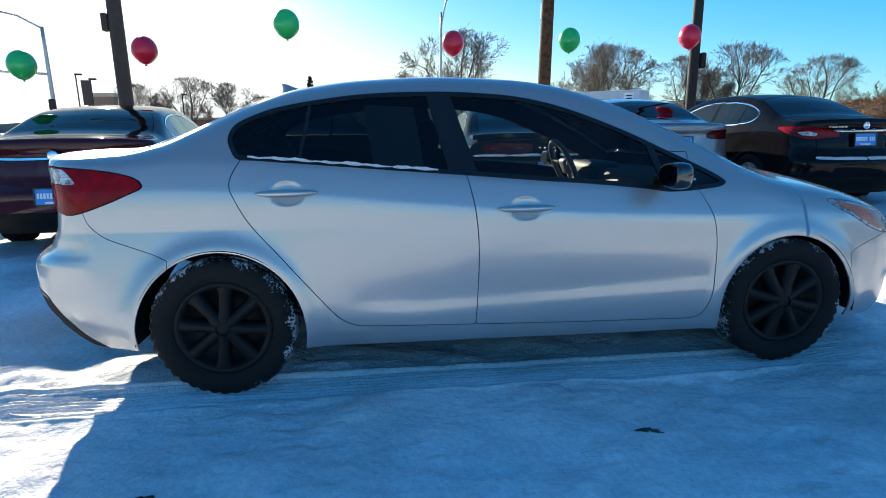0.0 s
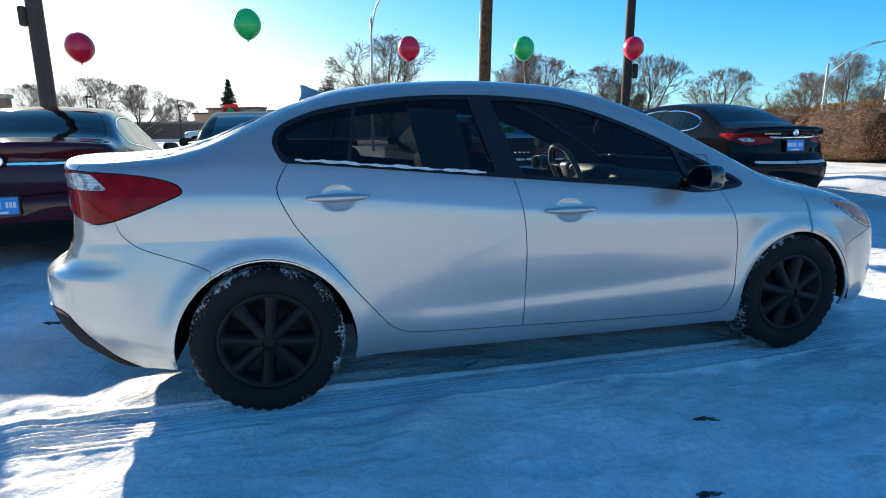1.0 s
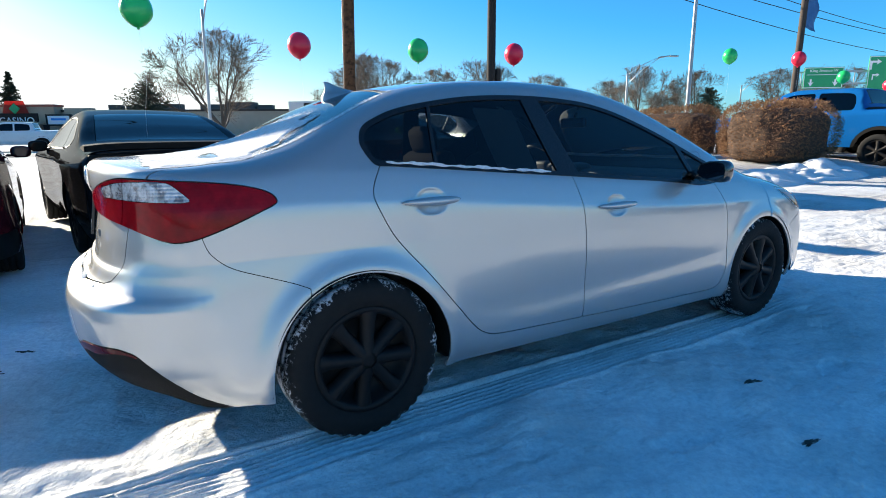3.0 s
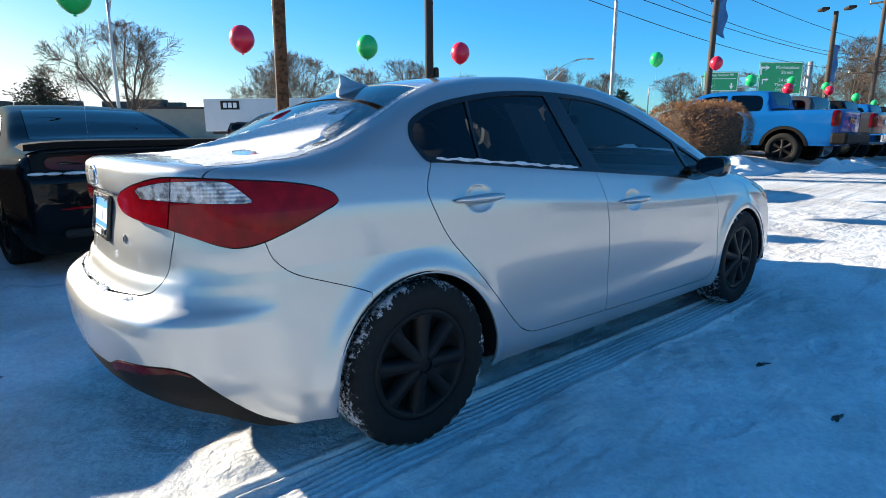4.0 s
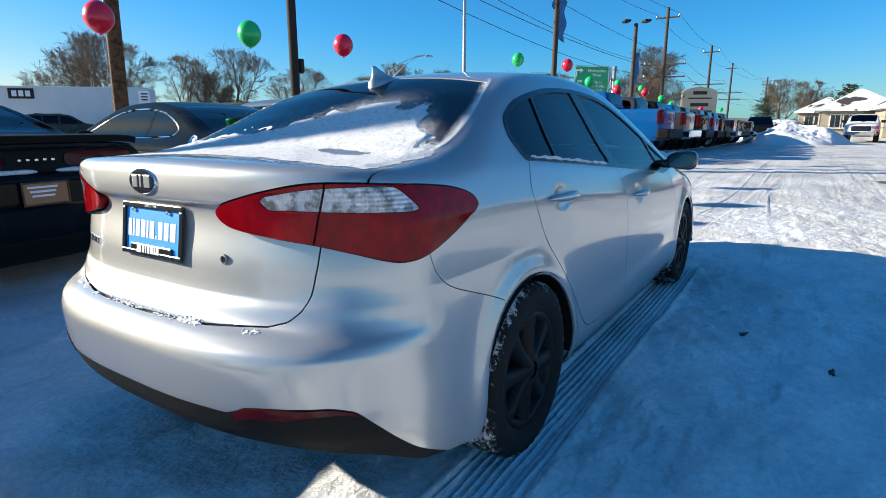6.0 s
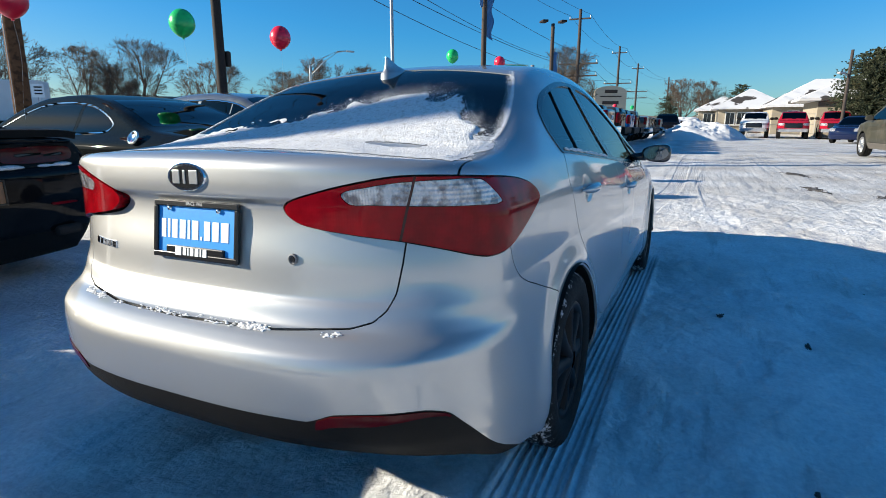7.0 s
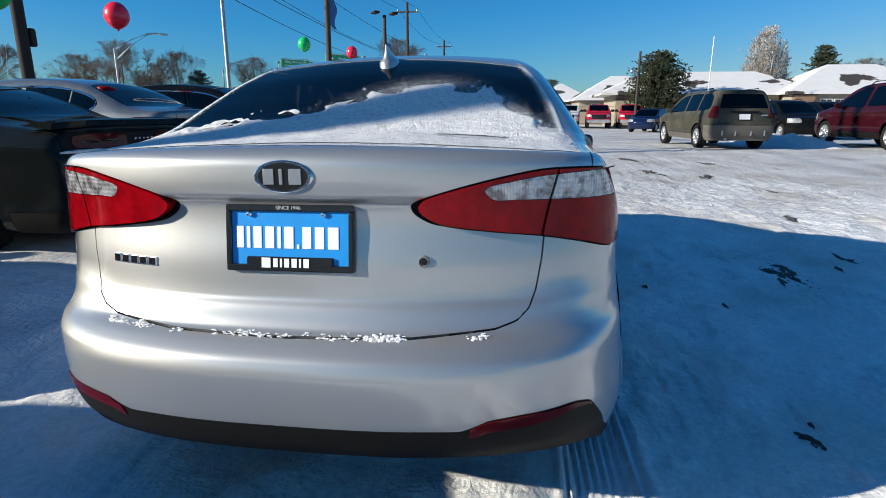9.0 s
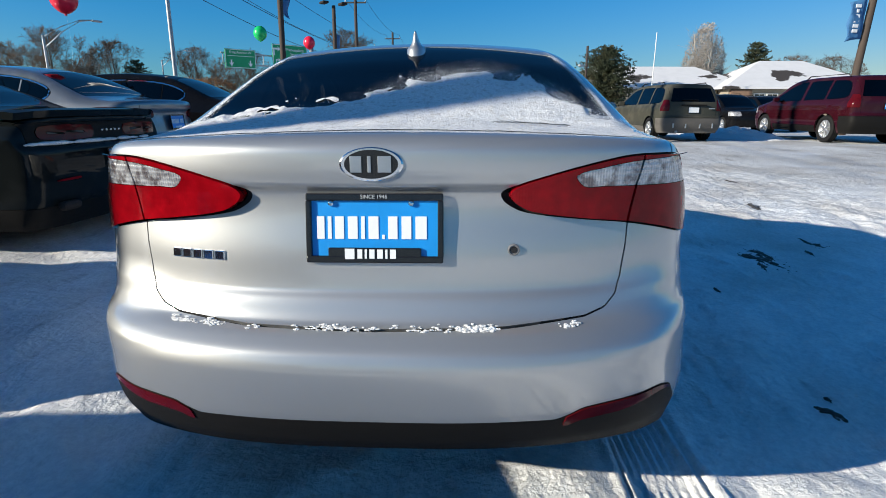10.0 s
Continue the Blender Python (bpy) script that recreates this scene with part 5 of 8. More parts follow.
# ---- the other vehicles ----
class Form:
    """A body form from a few curves: top line, flank, tail and nose."""

    def __init__(self, top, crown, belt, wall, plan, tail, nose, bow=0.10, corner=0.10, edge=0.06):
        self.top, self.crown, self.belt, self.wall, self.plan, self.tail, self.nose = curve(*top), crown, belt, curve(*wall), curve(*plan), curve(*tail), curve(*nose)
        self.bow, self.corner, self.edge = bow, corner, edge

    def field(self, x, y, z):
        side = y - self.wall(z - self.belt) * self.plan(x)
        w = float(self.wall(np.array([-0.3]))[0])
        rear = self.tail(z) + self.bow * (y / w) ** 3 - x
        front = x - self.nose(z) + 0.25 * (y / w) ** 2.6
        top = z - self.top(x) + self.crown * (y / w) ** 2
        return smax(smax(smax(side, rear, self.corner), front, 0.14), top, self.edge)


def vehicle(name, label, m, field, span, paint, cuts, arches, bottom, scale=(1, 1, 1), middle=0.72, category="car", group="", res=1.0, wheel_spec=None, plate=None, extras=None, trim_low=0.0):
    """A vehicle: a body sheet cut into its parts, with wheels, and mirrors.
    cuts: (name, material, field of a sheet, pair, swell, label)"""
    car = thing(name, m, label, category, group)
    s = shell(field, span[0], span[1], middle, counts=(int(56 * res), int(110 * res), int(36 * res)), rows=int(110 * res), low=-55, reach=3.4)
    x, y, z = s.xyz()
    g = z - bottom
    for xw, zw, r in arches:
        g = np.minimum(g, np.hypot(x - xw, z - zw) - r + 10 * (y > -0.4))
    s = s.keep(g)
    # added black shell behind panels and glass, in place of a shaded cabin
    k = shell(field, span[0], span[1], middle, counts=(int(24 * res), int(46 * res), int(18 * res)), rows=int(50 * res), low=-55, reach=3.4)
    g = k.co[:, 2] - bottom
    for xw, zw, r in arches:
        g = np.minimum(g, np.hypot(k.co[:, 0] - xw, k.co[:, 2] - zw) - r + 10 * (k.co[:, 1] > -0.4))
    k.keep(g).swollen(-0.026).both().scaled(scale).put("dark_inner_shell", GAP, car)
    for nm, mat, fn, pair, swell, lab in cuts:
        piece, s = s.cut(fn(s), 0.0025)
        if not len(piece.co):
            continue
        if swell:
            piece = piece.swollen(swell)
        if pair:
            piece.scaled(scale).put(nm, mat, car, lab, thick=0.01)
            piece.mirrored().scaled(scale).put(nm, mat, car, lab, thick=0.01)
        else:
            piece.both().scaled(scale).put(nm, mat, car, lab, thick=0.01)
    s.both().scaled(scale).put("body", paint, car, thick=0.01)
    ws = dict(radius=0.33, width=0.215, rim=0.22, spokes=5, mat=ALLOY)
    ws.update(wheel_spec or {})
    for xw, zw, r in arches:
        for sgn in (-1, 1):
            wheel(car, xw * scale[0], sgn * (ws.get("track", 0.76)) * scale[1], side=sgn, **{k: v for k, v in ws.items() if k != "track"})
    bm = bmesh.new()
    lo, hi = (arches[0][0] - 0.75) * scale[0], (arches[1][0] + 0.6) * scale[0]
    box(bm, ((lo + hi) / 2, 0, bottom * scale[2] + 0.05), (hi - lo, 1.1 * scale[1], 0.07), 0.02)
    part("underbody", bm, BLACK_PLASTIC, car)
    return car


def inside(poly, side=True):
    f = region(poly)
    return lambda s: f(s.co[:, 0], s.co[:, 2]) + (10 * (s.co[:, 1] > -0.3) if side else 0)


def round_rear(poly, base=0.80, behind=-1.2):
    f = region(poly)
    return lambda s: f(s.co[:, 0] + np.abs(s.co[:, 1]) - base, s.co[:, 2]) + 10 * (s.co[:, 0] > behind)


def on_back(poly, behind=-1.6):
    f = region(poly)
    return lambda s: f(np.abs(s.co[:, 1]), s.co[:, 2]) + 10 * (s.co[:, 0] > behind)


def add_plate(car, x, z, card, tilt=6, w=0.305, bars=True, tint=None, y=0.0):
    p = new("number_plate")
    p.parent = car
    p.matrix_local = pose(x, y, z, 0, tilt, 0)
    bm = bmesh.new()
    box(bm, (0, 0, 0), (0.006, w, 0.152), 0.002)
    part("plate_card", bm, card, p)
    bm = bmesh.new()
    for yy, zz, ww, hh in ((0, 0.076, w + 0.012, 0.012), (0, -0.076, w + 0.012, 0.012), (w / 2, 0, 0.012, 0.15), (-w / 2, 0, 0.012, 0.15)):
        box(bm, (-0.004, yy, zz), (0.010, ww, hh))
    part("plate_frame", bm, BLACK_GLOSS, p)
    if bars:
        for k in range(10):
            if k == 6:
                continue
            bm = bmesh.new()
            box(bm, (-0.0045, 0.122 - 0.0268 * k, 0.008), (0.002, 0.019, 0.05))
            part("lettering_bar", bm, WHITE_PRINT, p)
        bm = bmesh.new()
        box(bm, (-0.0045, 0, -0.055), (0.002, 0.14, 0.02))
        part("lettering_bar", bm, WHITE_PRINT, p)
    else:
        for k, ww in enumerate((0.20, 0.17, 0.15)):
            bm = bmesh.new()
            box(bm, (-0.0045, 0.02, 0.045 - 0.03 * k), (0.002, ww, 0.014))
            part("lettering_bar", bm, WHITE_PRINT, p)
    return p


def add_mirrors(car, x, y, z, mat, s=1.0):
    for sgn in (-1, 1):
        bm = bmesh.new()
        bmesh.ops.create_uvsphere(bm, u_segments=16, v_segments=10, radius=1.0)
        for v in bm.verts:
            e = [math.copysign(abs(k) ** 0.75, k) for k in v.co]
            v.co = Vector((max(-0.03, 0.055 * e[0]) * s, 0.10 * e[1] * s, 0.068 * e[2] * s))
        o = part("door_mirror", bm, mat, car, smooth=True)
        o.matrix_local = pose(x, sgn * (y + 0.10 * s), z)
        bm = bmesh.new()
        box(bm, (0, 0, 0), (0.05 * s, 0.10 * s, 0.03 * s), 0.01)
        a = part("mirror_arm", bm, BLACK_PLASTIC, o)
        a.matrix_local = pose(0.01, -sgn * 0.09 * s, -0.04 * s)


def block(car, name, centre, size, mat, bevel=0.01, label="", rz=0):
    bm = bmesh.new()
    box(bm, (0, 0, 0), size, bevel)
    o = part(name, bm, mat, car, label)
    o.matrix_local = pose(*centre, 0, 0, rz)
    return o


def at_rear(x, y, heading, length):
    """The pose of a vehicle whose tail stands at x, y and whose nose points along the heading."""
    a = radians(heading)
    cx, cy = x + math.cos(a) * length / 2, y + math.sin(a) * length / 2
    return pose(cx, cy, level(x, y), 0, 0, heading)


# three saloons on the form of a compact sedan
SALOON_DLO = rounded([(-1.288, 1.135), (-1.20, 1.22), (-0.905, 1.303), (-0.40, 1.335), (0.06, 1.305), (0.54, 1.152), (0.92, 0.966), (0.985, 0.890), (0.72, 0.875), (0.08, 0.935), (-0.57, 0.992), (-1.18, 1.045)])
inner_dlo = region(SALOON_DLO)


def saloon_cuts(lamps, chrome_frame):
    def trim(s):
        d = inner_dlo(s.co[:, 0], s.co[:, 2]) + 10 * (s.co[:, 1] > -0.3)
        return np.maximum(d, -d - 0.022) if chrome_frame else np.maximum(d, -d - 0.016)

    def pane(a, b):
        return lambda s: np.maximum(inner_dlo(s.co[:, 0], s.co[:, 2]) + 10 * (s.co[:, 1] > -0.3), np.maximum(a - s.co[:, 0], s.co[:, 0] - b))

    def screen(s):
        gx, gy, gz = s.xyz()
        return np.where(gz > 1.05, np.maximum(np.maximum(-1.665 + 0.05 * (gy / 0.6) ** 2 - gx, gx + 1.035 + 0.05 * (gy / 0.5) ** 2), -gy - GLASS_SIDE(gx)), 1)

    def front(s):
        gx, gy, gz = s.xyz()
        return np.where(gz > 0.92, np.maximum(np.maximum(gx - 1.25 + 0.22 * (gy / 0.7) ** 2, 0.34 - 0.10 * (gy / 0.5) ** 2 - gx), -gy - (0.50 + 0.24 * (gx - 0.34) / 0.9)), 1)

    def low(s):
        return np.maximum(s.co[:, 2] - 0.42, s.co[:, 0] + 1.75)

    def lid(s):
        gx, gy, gz = s.xyz()
        return np.where((gz > 0.66) & (gx < -1.66), np.maximum(0.66 - gz, -gy - np.where(gz > 1.04, 0.64, 0.57)), 1)
    return lamps + [("window_trim", CHROME if chrome_frame else BLACK_GLOSS, trim, True, 0.003, "bright window surround" if chrome_frame else ""),
                    ("rear_quarter_window", DARK_PANE, pane(-2, -0.96), True, 0, ""), ("rear_side_window", DARK_PANE, pane(-0.94, -0.36), True, 0, ""), ("front_side_window", DARK_PANE, pane(-0.30, 2), True, 0, ""),
                    ("rear_window", DARK_PANE, screen, False, 0, ""), ("windscreen", DARK_PANE, front, False, 0, ""), ("lower_bumper", BLACK_PLASTIC, low, False, 0, ""), ("boot_lid", None, lid, False, 0, "")]


def saloon(name, label, m, paint, scale, lamps, chrome_frame, card=True, mirror=None):
    cuts = [(a, paint if b is None else b, c, d, e, f) for a, b, c, d, e, f in saloon_cuts(lamps, chrome_frame)]
    car = vehicle(name, label, m, SedanShape.field, (-1.45, 1.4), paint, cuts, ARCHES, 0.22, scale, group="parked cars in the row", wheel_spec=dict(radius=0.33 * scale[2]))
    add_mirrors(car, 0.66 * scale[0], 0.84 * scale[1], 0.955 * scale[2], paint)
    return car


RED_SCALE = (1.07, 1.06, 1.02)
maroon = saloon("red_saloon", "dark red saloon with a chrome strip and a snowy roof", at_rear(-3.63, 2.28, 95, 4.5 * 1.07), DARK_RED, RED_SCALE, [
    ("tail_light", LAMP_DARK, round_rear(rounded([(-1.72, 0.965), (-1.95, 1.01), (-2.3, 1.005), (-2.66, 0.985), (-2.68, 0.95), (-2.3, 0.925), (-1.95, 0.90), (-1.75, 0.92)])), True, 0.003, ""),
    ("chrome_strip", CHROME, on_back([(0.0, 0.885), (0.60, 0.885), (0.62, 0.912), (0.0, 0.912)], -2.0), False, 0.006, "chrome strip across the boot lid")], True)
add_plate(maroon, -2.325 * 1.07, 0.58, PLATE_BLUE)
bm = bmesh.new()
lathe(bm, [(0.05, 0.0), (0.05, -0.01), (0.042, -0.014), (0.001, -0.014)], 24, pose(-2.36, 0, 0.945, 0, 0, -90))
part("badge", bm, CHROME, maroon, smooth=True)
for yy in (-0.62, 0.62):
    block(maroon, "exhaust_tip", (-2.44, yy, 0.40), (0.05, 0.16, 0.06), CHROME, 0.012)
glossy = saloon("black_saloon", "glossy black saloon with a chrome boot bar parked beside a hedge", Matrix.Translation((0, 0, -0.07)) @ at_rear(5.25, 2.9, 93, 4.5 * 1.02), BLACK_PAINT, (1.02, 1.0, 1.045), [
    ("clear_lens", LAMP_CLEAR, round_rear([(-2.02, 0.93), (-2.20, 0.945), (-2.36, 0.91), (-2.30, 0.885), (-2.10, 0.895)]), True, 0.003, "clear tail-light centre"),
    ("tail_light", LAMP_RED, round_rear(rounded([(-1.70, 0.985), (-2.0, 1.0), (-2.3, 0.99), (-2.62, 0.93), (-2.64, 0.88), (-2.45, 0.86), (-2.2, 0.85), (-1.95, 0.90)])), True, 0.003, ""),
    ("chrome_bar", CHROME, on_back([(0.0, 0.93), (0.42, 0.93), (0.40, 0.965), (0.0, 0.965)], -2.0), False, 0.008, "chrome bar above the number plate"),
    # the ledge's bright highlight is a strip in the pale snow colour
    ("bumper_highlight", SNOW_LOOSE, on_back([(0.0, 0.612), (0.62, 0.622), (0.60, 0.655), (0.0, 0.648)], -2.0), False, 0.004, "pale strip painted as a highlight along the bumper ledge")], True)
add_plate(glossy, -2.21 * 1.02 + 0.0, 0.88, PLATE_BLUE)
for k in range(6):
    block(glossy, "lettering_bar", (-2.235, 0.50 - 0.045 * k, 1.035), (0.01, 0.034, 0.024), CHROME, 0.002)
bm = bmesh.new()
lathe(bm, [(0.045, 0.0), (0.045, -0.01), (0.034, -0.012), (0.030, -0.006), (0.001, -0.006)], 24, pose(-2.238, 0, 1.05, 0, 0, -90))
part("badge", bm, CHROME, glossy, smooth=True)
grey = saloon("grey_saloon", "silver-grey saloon with frost on its rear window", at_rear(3.05, 3.2, 91, 4.5 * 1.02), GREY_PAINT, (1.02, 1.0, 1.02), [
    ("tail_light", LAMP_DARK, round_rear(rounded([(-1.72, 0.985), (-2.0, 1.0), (-2.3, 0.99), (-2.55, 0.97), (-2.56, 0.90), (-2.3, 0.88), (-2.0, 0.88), (-1.80, 0.91)])), True, 0.003, "")], True)
add_plate(grey, -2.21 * 1.02, 0.86, PLATE_BLUE)

# coupes with a retro tail
COUPE = Form(((-2.52, -2.44, -2.2, -1.8, -1.6, -1.2, -0.8, -0.3, 0.2, 0.5, 0.9, 1.2, 1.4, 2.2, 2.52), (1.04, 1.06, 1.06, 1.085, 1.12, 1.27, 1.39, 1.45, 1.43, 1.36, 1.19, 1.05, 1.01, 0.90, 0.74)), 0.05, 0.98,
             ((-0.82, -0.7, -0.55, -0.40, -0.25, -0.10, -0.03, 0.03, 0.10, 0.25, 0.45, 0.6), (0.82, 0.90, 0.94, 0.95, 0.95, 0.96, 0.93, 0.865, 0.81, 0.73, 0.60, 0.5)),
             ((-2.52, -1.9, -1.3, 0, 1.4, 2.0, 2.52), (0.93, 0.985, 1.0, 0.97, 0.99, 0.96, 0.86)),
             ((0.22, 0.32, 0.45, 0.65, 0.80, 0.825, 0.84, 1.0, 1.015, 1.03, 1.10), (-2.38, -2.44, -2.50, -2.52, -2.515, -2.50, -2.47, -2.455, -2.48, -2.50, -2.46)),
             ((0.2, 0.5, 0.8, 0.95), (2.42, 2.5, 2.48, 2.3)), bow=0.10, corner=0.08, edge=0.05)
COUPE_DLO = rounded([(-1.15, 1.13), (-0.95, 1.24), (-0.65, 1.325), (-0.2, 1.36), (0.25, 1.32), (0.6, 1.20), (0.95, 1.04), (0.98, 1.00), (0.5, 1.00), (-0.4, 1.01), (-1.0, 1.03), (-1.12, 1.06)])
cdlo = region(COUPE_DLO)


def coupe(name, label, x, y, heading, paint, card, chrome):
    def trim(s):
        d = cdlo(s.co[:, 0], s.co[:, 2]) + 10 * (s.co[:, 1] > -0.3)
        return np.maximum(d, -d - 0.02)

    def pane(a, b):
        return lambda s: np.maximum(cdlo(s.co[:, 0], s.co[:, 2]) + 10 * (s.co[:, 1] > -0.3), np.maximum(a - s.co[:, 0], s.co[:, 0] - b))

    def screen(s):
        gx, gy, gz = s.xyz()
        return np.where(gz > 1.06, np.maximum(np.maximum(-1.62 + 0.04 * (gy / 0.6) ** 2 - gx, gx + 0.80), -gy - (0.66 - 0.16 * (gx + 1.6))), 1)

    def front(s):
        gx, gy, gz = s.xyz()
        return np.where(gz > 1.0, np.maximum(np.maximum(gx - 1.2 + 0.2 * (gy / 0.7) ** 2, 0.34 - gx), -gy - (0.56 + 0.2 * (gx - 0.34))), 1)
    ring = lambda a, b, h0, h1: [(a, h0), (b, h0), (b, h1), (a, h1)]
    cuts = [("reversing_lens", GREY_PLASTIC, on_back(ring(0.30, 0.68, 0.915, 0.935), -2.0), True, 0.004, "dull grey bar in the tail light"),
            ("tail_light", LAMP_DARK, on_back(rounded([(0.22, 0.875), (0.72, 0.875), (0.76, 0.925), (0.72, 0.975), (0.22, 0.975), (0.19, 0.925)]), -2.0), True, 0.004, "dark red racetrack tail light"),
            ("tail_panel", BLACK_PLASTIC, on_back(ring(-0.1, 0.84, 0.838, 1.0), -2.0), False, 0, "black panel between the tail lights"),
            ("reflector", LAMP_RED, on_back(ring(0.46, 0.72, 0.565, 0.59), -2.0), True, 0.003, "slim red bumper reflector"),
            ("window_trim", CHROME if chrome else BLACK_GLOSS, trim, True, 0.003, ""), ("rear_quarter_window", DARK_PANE, pane(-2, -0.55), True, 0, ""), ("door_window", DARK_PANE, pane(-0.50, 2), True, 0, ""),
            ("rear_window", DARK_PANE, screen, False, 0, ""), ("windscreen", DARK_PANE, front, False, 0, ""),
            ("lower_bumper", BLACK_PLASTIC, lambda s: np.maximum(s.co[:, 2] - 0.38, s.co[:, 0] + 1.9), False, 0, "")]
    car = vehicle(name, label, at_rear(x, y, heading, 5.04), COUPE.field, (-1.5, 1.5), paint, cuts, ((-1.42, 0.33, 0.385), (1.53, 0.33, 0.385)), 0.20, group="parked cars in the row", wheel_spec=dict(radius=0.36, rim=0.255, spokes=5, width=0.25, track=0.80, mat=WHEEL_BLACK))
    add_mirrors(car, 0.62, 0.87, 1.03, paint)
    add_plate(car, -2.535, 0.70, card, 2, bars=card is PLATE_BLUE)
    bm = bmesh.new()
    n = 17
    prof = [(-2.50, 1.045), (-2.52, 1.095), (-2.44, 1.105), (-2.24, 1.075)]
    rows = []
    for k in range(n):
        yy = -0.86 + 1.72 * k / (n - 1)
        e = abs(yy / 0.86)
        rows.append([bm.verts.new((px + 0.16 * e ** 4, yy, pz - 0.025 * e ** 6)) for px, pz in prof])
    for r0, r1 in zip(rows, rows[1:]):
        for k in range(4):
            bm.faces.new((r0[k], r0[(k + 1) % 4], r1[(k + 1) % 4], r1[k]))
    bm.faces.new(rows[0])
    bm.faces.new(rows[-1][::-1])
    bmesh.ops.recalc_face_normals(bm, faces=bm.faces)
    part("boot_spoiler", bm, BLACK_PLASTIC if not chrome else paint, car, smooth=False)
    for sgn in (-1, 1):
        block(car, "exhaust_tip", (-2.47, sgn * 0.60, 0.375), (0.07, 0.20, 0.07), DARK_STEEL, 0.025)
    for k in range(5):
        block(car, "lettering_bar", (-2.478, -0.11 + 0.055 * k, 0.93), (0.008, 0.022, 0.016), CHROME, 0.002)
    bm = bmesh.new()
    for k in range(46):
        yy = rng.uniform(0.1, 0.86) if k % 3 else rng.uniform(-0.7, 0.3)
        r = rng.uniform(0.015, 0.04)
        bmesh.ops.create_icosphere(bm, subdivisions=2, radius=1.0, matrix=Matrix.Translation((-2.475 + 0.10 * abs(yy / 0.93) ** 3, yy, 0.842 + r * 0.2)) @ Matrix.Diagonal((r * 0.7, r * 2.2, r * 0.45, 1)))
    part("ledge_snow", bm, SNOW_LOOSE, car, "snow caught below the tail lights", smooth=True)
    return car


black_coupe = coupe("black_coupe", "black coupe with snow caught on its tail", -1.365, 2.88, 98.2, BLACK_PAINT, ORANGE_CARD, False)
dark_coupe = coupe("grey_coupe", "charcoal grey coupe with bright window trim", 1.29, 2.86, 89.7, CHARCOAL, PLATE_BLUE, True)
cap = bmesh.new()
lathe(cap, [(0.07, 0.0), (0.07, -0.012), (0.055, -0.016), (0.05, -0.008), (0.001, -0.008)], 24, pose(-1.62, 0.925, 1.0, -28, 0, 180))
part("fuel_cap", cap, CHROME, dark_coupe, smooth=True)

# pickups
TRUCK = Form(((-2.95, -1.42, -1.36, -1.30, -1.22, -0.9, 0.2, 0.55, 1.0, 1.32, 1.5, 2.5, 2.95), (1.41, 1.43, 1.44, 1.75, 1.90, 1.95, 1.965, 1.91, 1.62, 1.40, 1.35, 1.28, 1.12)), 0.05, 1.34,
             ((-1.0, -0.85, -0.6, -0.3, -0.05, 0.02, 0.10, 0.35, 0.55, 0.7), (0.86, 0.95, 0.985, 0.985, 0.975, 0.945, 0.915, 0.83, 0.75, 0.66)),
             ((-2.95, -2.4, 0, 1.8, 2.4, 2.95), (0.985, 1.0, 1.0, 1.0, 0.985, 0.91)),
             ((0.45, 0.8, 1.3, 1.38, 1.45), (-2.93, -2.94, -2.95, -2.94, -2.90)), ((0.4, 0.8, 1.1, 1.25), (2.85, 2.95, 2.93, 2.75)), bow=0.05, corner=0.09, edge=0.06)
TRUCK_DLO = region(rounded([(-1.12, 1.42), (-1.10, 1.72), (-0.95, 1.80), (0.30, 1.82), (0.62, 1.72), (1.05, 1.45), (1.02, 1.38), (0.2, 1.37), (-0.9, 1.39)]))


